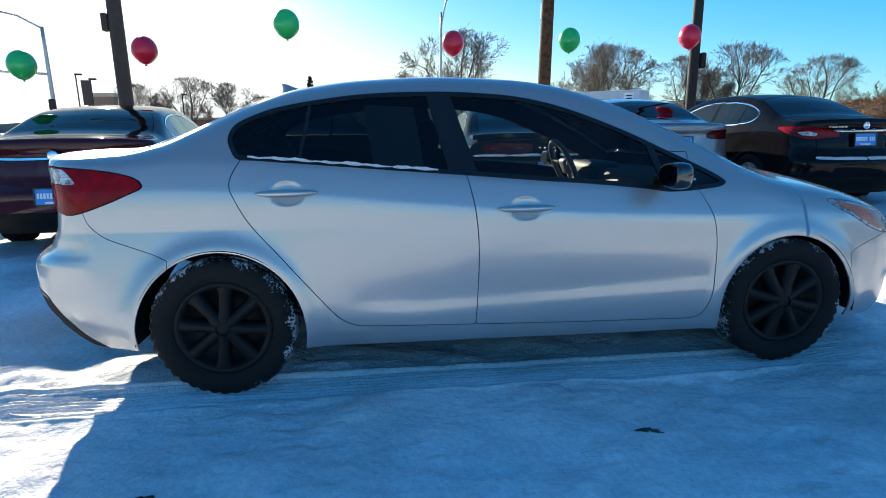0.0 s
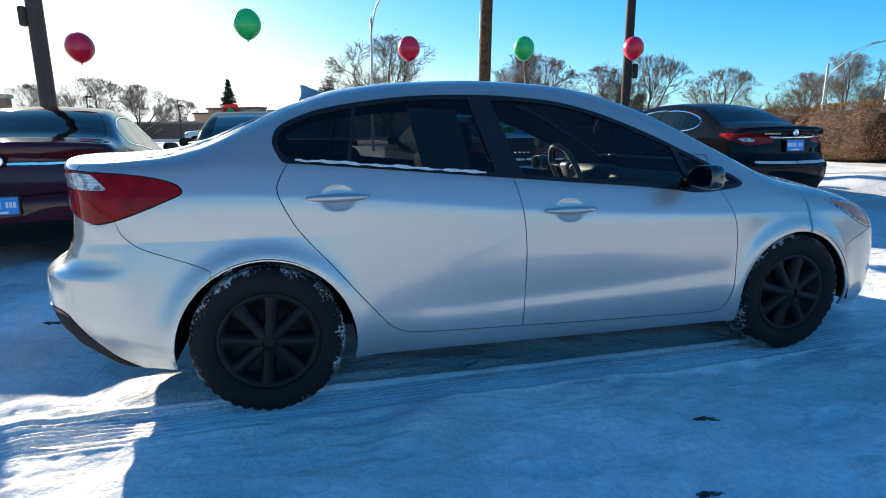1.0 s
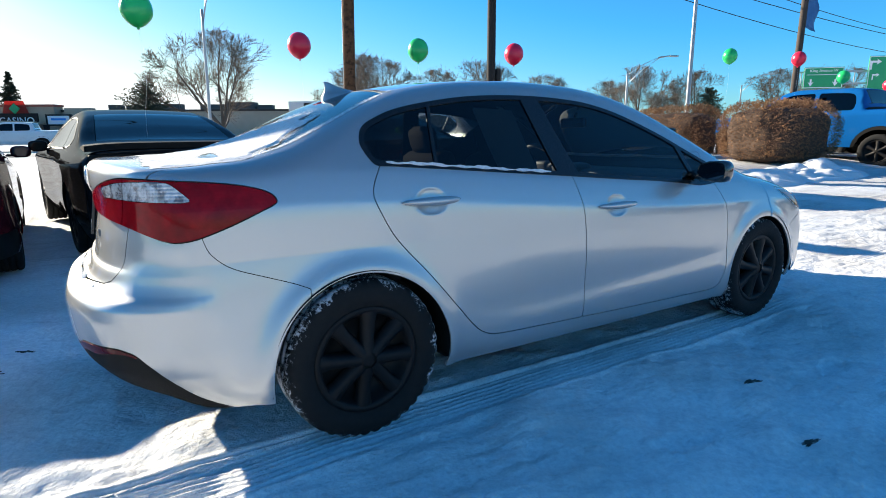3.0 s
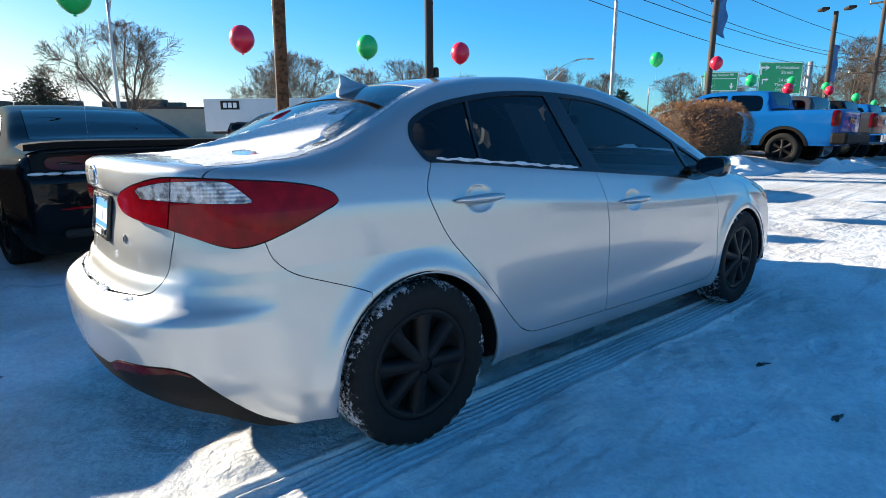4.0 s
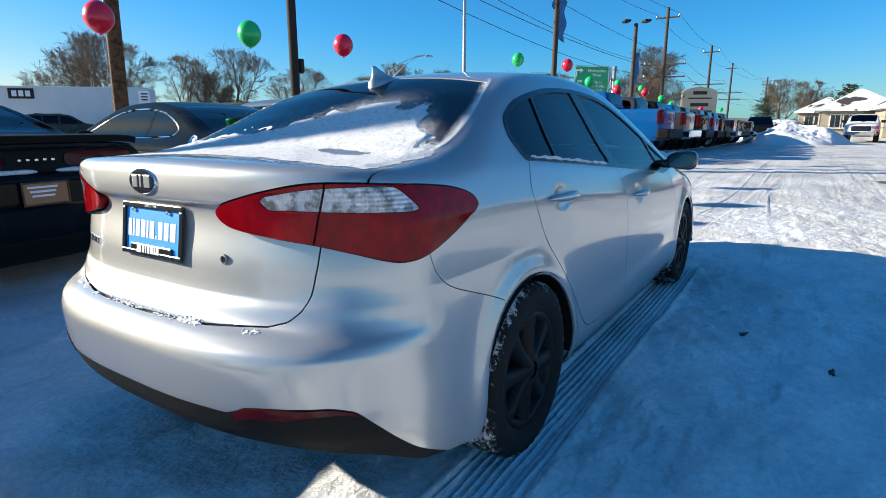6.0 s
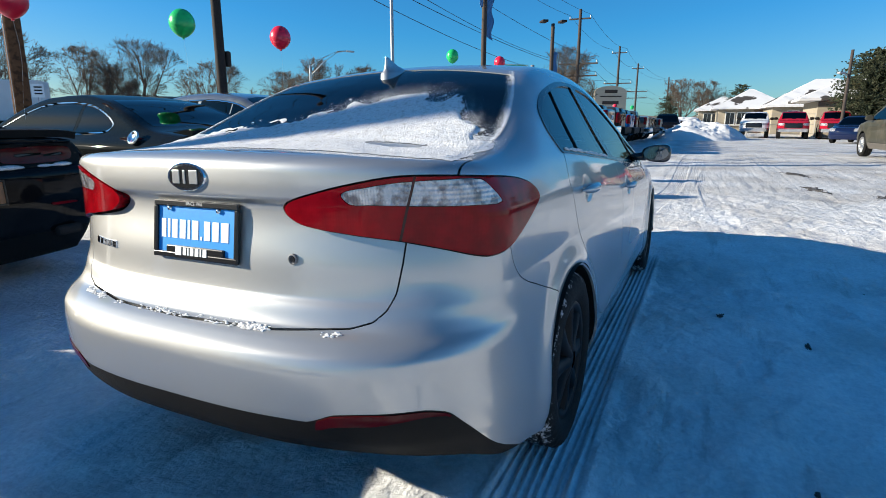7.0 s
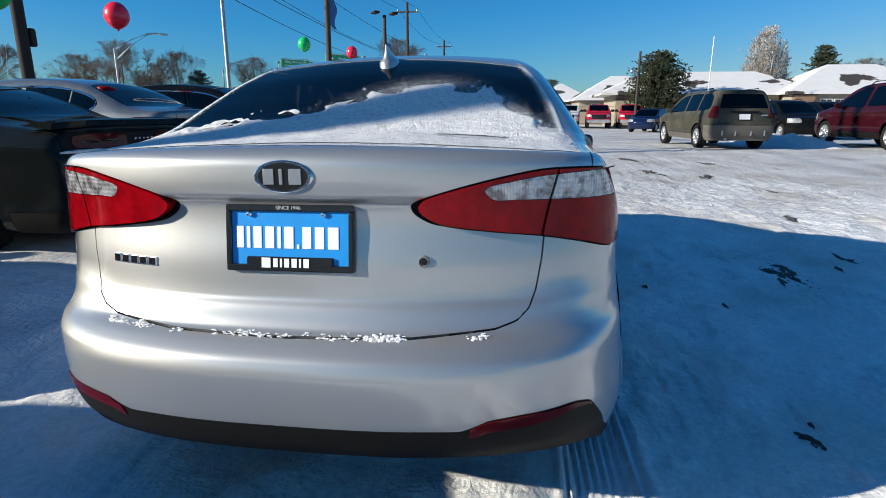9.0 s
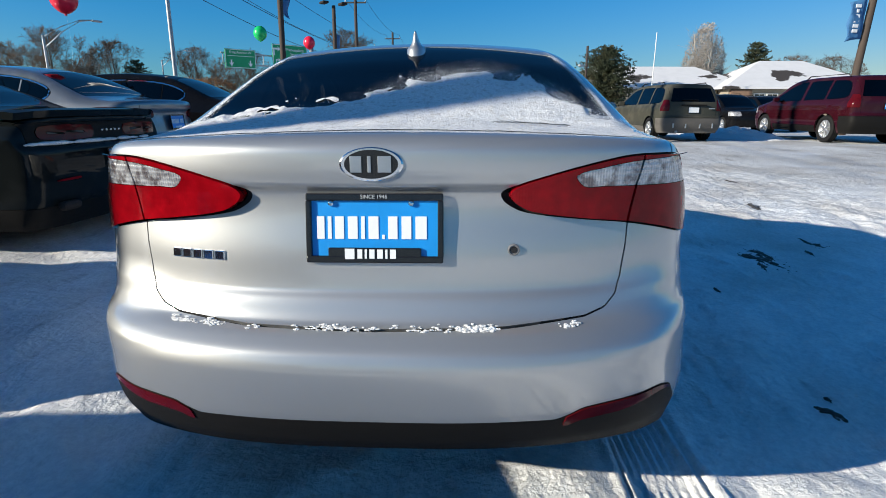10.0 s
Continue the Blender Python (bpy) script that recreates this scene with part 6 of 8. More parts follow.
def truck(name, label, m, paint, wheel_mat, chrome, group):
    def pane(a, b):
        return lambda s: np.maximum(TRUCK_DLO(s.co[:, 0], s.co[:, 2]) + 10 * (s.co[:, 1] > -0.3), np.maximum(a - s.co[:, 0], s.co[:, 0] - b))

    def seam(s):
        return np.maximum(np.abs(s.co[:, 0] + 1.36) - 0.012, s.co[:, 2] - 1.45)

    def flare(s):
        x, y, z = s.xyz()
        return np.hypot(x + 1.75, z - 0.42) - 0.58 + 10 * (y > -0.5)

    def front_flare(s):
        x, y, z = s.xyz()
        return np.hypot(x - 1.92, z - 0.42) - 0.58 + 10 * (y > -0.5)
    cuts = [("tail_light", LAMP_RED, lambda s: np.maximum(np.abs(s.co[:, 2] - 1.17) - 0.19, np.maximum(s.co[:, 0] + 2.78, 0.78 + s.co[:, 1])), True, 0.006, ""),
            ("wheel_flare", BLACK_PLASTIC if not chrome else paint, flare, True, 0.012, ""), ("wheel_flare", BLACK_PLASTIC if not chrome else paint, front_flare, True, 0.012, ""),
            ("rear_door_window", DARK_PANE, pane(-2, -0.28), True, 0, ""), ("front_door_window", DARK_PANE, pane(-0.18, 2), True, 0, ""),
            ("cab_gap", GAP, seam, False, -0.01, ""),
            ("rear_window", DARK_PANE, lambda s: np.where(s.co[:, 2] > 1.52, np.maximum(np.abs(s.co[:, 0] + 1.28) - 0.055, -s.co[:, 1] - 0.66), 1), False, 0, ""),
            ("windscreen", DARK_PANE, lambda s: np.where(s.co[:, 2] > 1.42, np.maximum(np.maximum(s.co[:, 0] - 1.3, 0.60 - s.co[:, 0]), -s.co[:, 1] - 0.74), 1), False, 0, ""),
            ("tailgate", paint, lambda s: np.maximum(np.maximum(s.co[:, 0] + 2.86, 0.82 - s.co[:, 2]), np.maximum(s.co[:, 2] - 1.39, -s.co[:, 1] - 0.77)), False, 0.002, ""),
            ("grille", BLACK_GLOSS, lambda s: np.maximum(np.maximum(2.55 - s.co[:, 0], 0.78 - s.co[:, 2]), np.maximum(s.co[:, 2] - 1.12, -s.co[:, 1] - 0.55)), False, 0.006, ""),
            ("headlight", LAMP_CLEAR, lambda s: np.maximum(np.maximum(2.45 - s.co[:, 0], 0.95 - s.co[:, 2]), np.maximum(s.co[:, 2] - 1.12, 0.57 + s.co[:, 1])), True, 0.004, ""),
            ("front_bumper", CHROME if chrome else BLACK_PLASTIC, lambda s: np.maximum(2.45 - s.co[:, 0], s.co[:, 2] - 0.74), False, 0.01, "")]
    car = vehicle(name, label, m, TRUCK.field, (-1.9, 1.9), paint, cuts, ((-1.75, 0.42, 0.50), (1.92, 0.42, 0.50)), 0.50, middle=1.0, category="truck", group=group, res=0.62,
                  wheel_spec=dict(radius=0.41, rim=0.26, width=0.27, spokes=6, track=0.86, mat=wheel_mat, spoke_w=1.5))
    add_mirrors(car, 0.92, 0.99, 1.45, BLACK_PLASTIC, 1.5)
    block(car, "rear_bumper", (-2.98, 0, 0.68), (0.36, 2.02, 0.28), CHROME if chrome else BLACK_PLASTIC, 0.05)
    block(car, "tow_bar", (-3.08, 0, 0.52), (0.22, 0.10, 0.10), BLACK_PLASTIC, 0.02)
    for k in range(3):
        block(car, "lettering_bar", (-2.965, 0.14 - 0.14 * k, 1.13), (0.012, 0.10, 0.14), WHITE_PRINT if chrome else BLACK_GLOSS, 0.006)
    add_plate(car, -3.145, 0.72, PLATE_BLUE, 0)
    return car


ROW = "pickups parked in a long row"
blue_truck = truck("pickup_truck", "bright blue crew-cab pickup with black wheels", at_rear(14.6, 2.05, 90.5, 5.9), TRUCK_BLUE, WHEEL_BLACK, False, ROW)
white_truck = truck("pickup_truck", "white crew-cab pickup with a chrome bumper", pose(48.0, -4.35, 0, 0, 0, 175), WHITE_PAINT, ALLOY, True, "pickups parked along the far side")
black_truck = truck("pickup_truck", "black crew-cab pickup with a dark bumper", at_rear(20.6, 2.0, 90, 5.9), BLACK_PAINT, WHEEL_BLACK, False, ROW)
grey_truck = truck("pickup_truck", "dark grey crew-cab pickup with a chrome bumper", at_rear(17.6, 2.0, 90, 5.9), GREY_DARK, ALLOY, True, ROW)
red_truck = truck("pickup_truck", "red crew-cab pickup with a dark grille", pose(46.6, -6.75, 0, 0, 0, 175), TRUCK_RED, ALLOY, True, "pickups parked along the far side")
for i, x in enumerate((23.6, 26.6, 29.6, 32.6, 35.6, 38.8)):
    src = (blue_truck, black_truck, grey_truck)[(0, 1, 2, 1, 1, 2)[i]]
    c = copy_thing(src, at_rear(x, 2.0 + 0.1 * math.sin(i * 2.1), 90 + 2 * math.sin(i * 1.3), 5.9))
    c["group"] = ROW
copy_thing(red_truck, pose(46.4, -9.35, 0, 0, 0, 174))
c = copy_thing(white_truck, pose(-6.9, 45.4, 0.03, 0, 0, 170))
tagged(c, "white work pickup on the street near a casino", "truck", "vehicles along the street")

# high wagons
WAGON = Form(((-2.18, -2.12, -2.05, -1.85, -1.2, -0.4, 0.2, 0.45, 0.85, 1.2, 1.4, 1.9, 2.18), (1.15, 1.38, 1.50, 1.555, 1.58, 1.58, 1.555, 1.49, 1.25, 1.04, 0.99, 0.89, 0.72)), 0.05, 0.98,
             ((-0.75, -0.6, -0.45, -0.25, -0.08, -0.02, 0.05, 0.25, 0.45, 0.6), (0.80, 0.865, 0.885, 0.885, 0.875, 0.855, 0.82, 0.75, 0.67, 0.58)),
             ((-2.18, -1.7, -1.2, 0, 1.3, 1.8, 2.18), (0.93, 0.975, 0.99, 1.0, 0.995, 0.95, 0.85)),
             ((0.28, 0.4, 0.52, 0.66, 0.70, 0.95, 1.05, 1.3, 1.5, 1.6), (-2.08, -2.15, -2.18, -2.17, -2.13, -2.12, -2.10, -1.99, -1.88, -1.80)),
             ((0.2, 0.5, 0.8, 0.95), (2.08, 2.17, 2.12, 1.95)), bow=0.09, corner=0.09, edge=0.06)
WAGON_DLO = region(rounded([(-1.82, 1.12), (-1.70, 1.40), (-1.3, 1.46), (-0.3, 1.47), (0.25, 1.41), (0.62, 1.24), (0.95, 1.04), (0.9, 0.99), (0.2, 0.995), (-0.9, 1.02), (-1.7, 1.05)]))


def wagon(name, label, m, paint, scale, group, lower, card):
    def pane(a, b):
        return lambda s: np.maximum(WAGON_DLO(s.co[:, 0], s.co[:, 2]) + 10 * (s.co[:, 1] > -0.3), np.maximum(a - s.co[:, 0], s.co[:, 0] - b))
    cuts = [("tail_light", LAMP_DARK, lambda s: np.maximum(np.abs(s.co[:, 2] - 0.98) - 0.15, np.maximum(s.co[:, 0] + 1.90, 0.66 + s.co[:, 1])), True, 0.004, ""),
            ("rear_quarter_window", DARK_PANE, pane(-3, -1.12), True, 0, ""), ("rear_door_window", DARK_PANE, pane(-1.05, -0.28), True, 0, ""), ("front_door_window", DARK_PANE, pane(-0.18, 2), True, 0, ""),
            ("rear_window", DARK_PANE, lambda s: np.where(s.co[:, 0] < -1.6, np.maximum(np.maximum(1.08 - s.co[:, 2], s.co[:, 2] - 1.44), -s.co[:, 1] - (0.63 - 0.30 * (s.co[:, 2] - 1.08))), 1), False, 0, ""),
            ("windscreen", DARK_PANE, lambda s: np.where(s.co[:, 2] > 1.0, np.maximum(np.maximum(s.co[:, 0] - 1.2, 0.42 - s.co[:, 0]), -s.co[:, 1] - 0.66), 1), False, 0, ""),
            ("headlight", LAMP_CLEAR, lambda s: np.maximum(np.maximum(1.75 - s.co[:, 0], 0.68 - s.co[:, 2]), np.maximum(s.co[:, 2] - 0.86, 0.45 + s.co[:, 1])), True, 0.004, ""),
            ("rear_bumper", lower, lambda s: np.maximum(s.co[:, 2] - 0.64, s.co[:, 0] + 1.72), False, 0.008, ""),
            ("sill", lower, lambda s: np.maximum(s.co[:, 2] - 0.40, np.abs(s.co[:, 0]) - 0.9), True, 0.006, ""),
            ("tailgate", paint, lambda s: np.where(s.co[:, 0] < -1.75, np.maximum(0.66 - s.co[:, 2], -s.co[:, 1] - 0.64), 1), False, 0.0, "")]
    car = vehicle(name, label, m, WAGON.field, (-1.3, 1.3), paint, cuts, ((-1.28, 0.32, 0.37), (1.33, 0.32, 0.37)), 0.24, scale, category="car", group=group, res=0.8,
                  wheel_spec=dict(radius=0.325 * scale[2], rim=0.21 * scale[2], spokes=6, track=0.765, mat=ALLOY))
    add_mirrors(car, 0.72 * scale[0], 0.86 * scale[1], 1.04 * scale[2], paint)
    for sgn in (-1, 1):
        bm = bmesh.new()
        tube(bm, [(-1.55 * scale[0], sgn * 0.60 * scale[1], 1.535 * scale[2]), (-1.45 * scale[0], sgn * 0.60 * scale[1], 1.60 * scale[2]), (-0.1, sgn * 0.60 * scale[1], 1.60 * scale[2]), (0.05, sgn * 0.60 * scale[1], 1.53 * scale[2])], 0.016, 8)
        part("roof_rail", bm, BLACK_PLASTIC, car, smooth=True)
    add_plate(car, -2.135 * scale[0], 0.86 * scale[2], card, 4, bars=card is PLATE_BLUE)
    return car


dull_wagon = wagon("wagon", "dull grey-green wagon with dirty lower panels", at_rear(12.4, -6.25, 6, 4.37), GREEN_GREY, (1, 1, 1), "cars across the aisle", GREY_PLASTIC, WHITE_PRINT)
wagon("large_wagon", "dark red large wagon with bright wheels", at_rear(11.9, -11.05, 2, 5.2), MAROON, (1.19, 1.11, 1.15), "cars across the aisle", BLACK_PLASTIC, PLATE_BLUE)
small = wagon("small_wagon", "deep blue small wagon parked on snow", pose(36.2, -8.9, level(36, -8.9), 0, 0, 150), DEEP_BLUE, (0.98, 1.0, 0.98), "cars across the aisle", BLACK_PLASTIC, PLATE_BLUE)
black_wagon = wagon("small_wagon", "black small wagon with a blue front plate", pose(23.5, -11.9, level(23.5, -11.9), 0, 0, 186), BLACK_PAINT, (1.0, 1.02, 1.06), "cars across the aisle", BLACK_PLASTIC, PLATE_BLUE)
copy_thing(black_wagon, pose(25.5, -14.6, level(25.5, -14.6), 0, 0, 184))
# the grey-green wagon's wiper, handle, bumper slots and tailpipe
block(dull_wagon, "tailgate_handle", (-2.145, 0, 0.985), (0.03, 0.72, 0.045), BLACK_PLASTIC, 0.012)
block(dull_wagon, "rear_wiper", (-2.095, 0.10, 1.125), (0.02, 0.46, 0.02), BLACK_PLASTIC, 0.006)
block(dull_wagon, "badge", (-2.145, -0.50, 0.90), (0.012, 0.17, 0.03), ALLOY, 0.004)
for y in (-0.55, -0.20, 0.20, 0.55):
    block(dull_wagon, "bumper_slot", (-2.17, y, 0.44), (0.03, 0.035, 0.13), ALLOY, 0.008)
block(dull_wagon, "tailpipe", (-2.02, 0.42, 0.27), (0.22, 0.08, 0.08), STEEL, 0.03)
wagon("off_road_wagon", "black off-road wagon standing beside the pickups", pose(43.5, 1.9, level(43.5, 1.9), 0, 0, 184), BLACK_PAINT, (0.98, 1.06, 1.14), "cars across the aisle", BLACK_PLASTIC, WHITE_PRINT)
c = copy_thing(grey, at_rear(-6.3, 2.3, 96, 4.6))
c["label"] = "silver-grey saloon with frosted windows"
for x, y, h in ((-8.9, 2.6, 95), (13.6, 38.5, -20), (10.4, 15.4, 266)):
    c = copy_thing((maroon, white_truck, dull_wagon)[(x > 0) + (x > 8)], pose(x, y + (2.3 if y < 5 else 0), level(x, y), 0, 0, h))
    c["group"] = "parked cars in the row" if y < 5 else "vehicles along the street"

# ---- poles, wires, balloons, hedges, trees, buildings ----
def pole(name, label, x, y, r0, r1, h, mat, lean=(0, 0), group="", z0=None):
    z = level(x, y) if z0 is None else z0
    o = thing(name, pose(x, y, z - 0.1), label, "pole", group)
    bm = bmesh.new()
    n = 8
    tube(bm, [(lean[0] * k / n, lean[1] * k / n, (h + 0.1) * k / n) for k in range(n + 1)], [r0 + (r1 - r0) * k / n for k in range(n + 1)], 16)
    part("shaft", bm, mat, o, smooth=True)
    return o


def arm(parent, name, pts, r, mat):
    bm = bmesh.new()
    tube(bm, pts, r, 8)
    return part(name, bm, mat, parent, smooth=True)


def head(parent, name, centre, size, mat, rz=0):
    bm = bmesh.new()
    box(bm, (0, 0, 0), size, min(size) * 0.3)
    o = part(name, bm, mat, parent)
    o.matrix_local = pose(*centre, 0, 0, rz)
    return o


brown = pole("light_pole", "brown square-shouldered steel light pole", -5.36, 8.24, 0.13, 0.115, 8.5, BROWN_STEEL)
head(brown, "junction_box", (-0.17, -0.05, 3.2), (0.12, 0.12, 0.32), BROWN_STEEL)
dark = pole("light_pole", "dark steel light pole with a junction box", 6.45, 8.95, 0.11, 0.10, 8.5, DARK_STEEL)
head(dark, "junction_box", (0.17, -0.05, 2.42), (0.13, 0.13, 0.34), DARK_STEEL)
WX, WY = 3.98, 12.3
wood = pole("utility_pole", "weathered brown wooden utility pole", WX, WY, 0.175, 0.14, 12.5, WOOD_POLE, lean=(0.28, 0))
arm(wood, "ground_wire", [(-0.17, -0.06, 0.2), (-0.10, -0.10, 6.0)], 0.008, STEEL)
far_lamp = pole("street_lamp", "slim grey street lamp with a curved arm", 3.0, 29.0, 0.09, 0.06, 7.2, STEEL, lean=(0.1, 0))
arm(far_lamp, "lamp_arm", [(0.1, 0, 6.6), (0.35, 0, 7.8), (0.8, 0, 8.6), (1.4, 0, 8.9)], 0.05, STEEL)
head(far_lamp, "lamp_head", (1.7, 0, 8.9), (0.6, 0.22, 0.12), STEEL)
for lx, ly, h in ((34.4, 28.6, 5.6), (66, 38, 6.5)):
    lamp2 = pole("street_lamp", "galvanised street lamp with a double-braced arm", lx, ly, 0.10, 0.07, h, STEEL, group="street lamps", z0=0)
    for dz in (0.0, -0.7):
        arm(lamp2, "lamp_arm", [(0, 0, h + dz), (1.1, -0.6, h + 0.8 + dz * 0.5), (2.2, -1.2, h + 1.35 + dz * 0.1), (2.9, -1.6, h + 1.45)], 0.035, STEEL)
    head(lamp2, "lamp_head", (3.2, -1.75, h + 1.42), (0.7, 0.28, 0.12), STEEL, -28)
pole("flag_mast", "tall thin pale metal mast", 15.9, 10.0, 0.075, 0.05, 11.0, STEEL)
flagp = pole("banner_pole", "brown pole with blue dealer banners", 14.5, 5.75, 0.085, 0.085, 7.0, BROWN_STEEL, lean=(0.1, 0))


def banner(parent, base, w, h, turn, name="banner"):
    bm = bmesh.new()
    rows = []
    for i in range(13):
        rows.append([bm.verts.new((w * j / 4, 0.05 * math.sin(i * 0.9 + j * 1.3) * (j + 1) / 4, -h * i / 12 - 0.1 * (j / 4) ** 2)) for j in range(5)])
    for r0, r1 in zip(rows, rows[1:]):
        for j in range(4):
            bm.faces.new((r0[j], r0[j + 1], r1[j + 1], r1[j]))
    o = part(name, bm, BANNER_BLUE, parent, "faded blue hanging banner", smooth=True)
    sol = o.modifiers.new("cloth", "SOLIDIFY")
    sol.thickness = 0.006
    o.matrix_local = pose(*base, 0, 0, turn)
    return o


banner(flagp, (0.12, 0, 4.8), 0.38, 1.25, -20)
banner(flagp, (-0.10, 0, 5.4), -0.30, 1.0, 15)
twin = pole("light_pole", "tall pole with twin floodlights and a banner", 39.2, 10.0, 0.17, 0.13, 8.2, BROWN_STEEL)
for sgn in (-1, 1):
    head(twin, "floodlight", (0.35 * sgn, -0.6 * sgn, 8.45), (0.8, 0.45, 0.16), DARK_STEEL, 35)
banner(twin, (0.15, 0, 6.4), 0.5, 2.2, -30)
east = pole("banner_pole", "grey pole with a hanging blue banner", 19.0, -14.4, 0.14, 0.12, 6.5, BROWN_STEEL, lean=(0.0, -0.35), z0=0.2)
ban = banner(east, (-0.1, 0.0, 4.9), 0.62, 1.35, 100)
for k in range(6):
    bm = bmesh.new()
    box(bm, (0.3, 0, -0.22 - 0.17 * k), (0.20 if k != 1 else 0.08, 0.03, 0.11))
    part("lettering_bar", bm, WHITE_PRINT, ban)
eastpole = pole("utility_pole", "short wooden service pole with a lamp", 43.5, -9.25, 0.11, 0.095, 5.9, DARK_WOOD, z0=0)
arm(eastpole, "lamp_arm", [(0, 0, 4.3), (-0.3, 0.35, 4.5)], 0.04, STEEL)
head(eastpole, "lamp_head", (-0.4, 0.5, 4.5), (0.5, 0.25, 0.15), STEEL, 130)
pole("flag_mast", "thin white flagpole before a low building", 44.0, -14.7, 0.05, 0.035, 7.0, WHITE_PAINT, z0=0)

# power line
LINE = [(WX + 0.28, WY, 12.3, 0), (61.5, 12.9, 13.2, 1), (92.9, 13.2, 13.0, 1), (124, 13.9, 13.2, 1), (165, 10.5, 13.2, 1)]
for x, y, h, is_far in LINE[1:]:
    u = pole("utility_pole", "dark wooden power pole with crossarms", x, y, 0.22, 0.16, h, DARK_WOOD, group="power poles along the street", z0=0)
    for zz, w in ((h - 0.9, 1.2), (h - 5.6, 2.2), (h - 6.9, 2.2)):
        head(u, "crossarm", (0, 0, zz), (0.14, w * 2, 0.16), DARK_WOOD)
        for sgn in (-1, 1):
            bm = bmesh.new()
            tube(bm, [(0, sgn * w * 0.92, zz + 0.05), (0, sgn * w * 0.92, zz + 0.32)], [0.05, 0.03], 8)
            part("insulator", bm, STEEL, u)
def wire(a, b, sag, r=0.016):
    a, b = Vector(a), Vector(b)
    bm = bmesh.new()
    tube(bm, [a.lerp(b, k / 24) - Vector((0, 0, sag * 4 * (k / 24) * (1 - k / 24))) for k in range(25)], r, 6)
    tagged(part("power_line", bm, DARK_STEEL, None, smooth=True), "black overhead power line strung between poles", "power line", "overhead power lines")


HEIGHTS = ((12.2, 0.0, 12.3, -1.1), (11.2, -0.9, 12.3, 1.1), (10.2, 0.0, 7.6, -2.0), (9.2, 0.4, 7.6, 2.0), (8.0, 0.0, 6.3, -2.0), (7.6, 0.0, 6.3, 2.0))
for z0, dy0, z1, dy1 in HEIGHTS:
    wire((WX + 0.25, WY + dy0, z0), (61.5, 12.9 + dy1, z1 + 0.3), 1.1)
    wire((WX + 0.25, WY + dy0, z0), (-46, 11.5 + dy0, z0), 0.8)
    for p, q in zip(LINE[1:], LINE[2:]):
        wire((p[0], p[1] + dy1, z1 + 0.3), (q[0], q[1] + dy1, z1 + 0.3), 0.8)

# balloons on strings
def balloon(x, y, z, r, mat, word):
    o = thing("balloon", pose(x, y, z), f"{word} balloon floating on a string over a parked car", "balloon", "red and green balloons")
    bm = bmesh.new()
    bmesh.ops.create_uvsphere(bm, u_segments=28, v_segments=18, radius=1.0)
    for v in bm.verts:
        k = v.co.z
        s = 1.0 if k > -0.2 else 1.0 - 0.20 * ((-0.2 - k) / 0.8) ** 1.5
        v.co = Vector((v.co.x * r * s, v.co.y * r * s, k * r * 1.12))
    skin_ = part("envelope", bm, mat, o, smooth=True)
    bm = bmesh.new()
    tube(bm, [(0, 0, -r * 1.10), (0, 0, -r * 1.17), (0, 0, -r * 1.22)], [0.008, 0.014, 0.02], 10)
    part("knot", bm, mat, skin_)
    bm = bmesh.new()
    zl = z - r * 1.2 - (level(x, y) + 0.95)
    tube(bm, [(0.03 * math.sin(k), 0.02 * k / 6, -r * 1.2 - zl * k / 6) for k in range(7)], 0.0007, 5)
    part("string", bm, WHITE_PRINT, o)


for x, y, z, r, c in ((-3.88, 5.45, 2.27, 0.172, 0), (-4.72, 4.01, 1.92, 0.15, 1), (-1.66, 3.86, 2.37, 0.150, 1), (0.59, 5.82, 2.44, 0.172, 0), (2.24, 5.14, 2.40, 0.16, 1), (4.16, 5.19, 2.47, 0.163, 0), (9.45, 4.55, 2.69, 0.145, 1), (10.81, 3.84, 2.64, 0.14, 0),
                      (14.4, 4.5, 2.48, 0.15, 1), (16.27, 4.18, 2.32, 0.15, 0), (17.4, 4.5, 2.62, 0.13, 1), (20.0, 4.2, 2.42, 0.14, 0), (20.6, 4.5, 2.60, 0.13, 1), (24.6, 4.6, 2.36, 0.15, 1), (27.2, 5.2, 2.45, 0.14, 0), (31.1, 5.5, 2.34, 0.14, 1), (36.6, 4.8, 2.2, 0.15, 0), (44, 4.6, 2.3, 0.15, 1)):
    balloon(x, y, z, r, (BALLOON_RED, BALLOON_GREEN)[c], ("red", "green")[c])

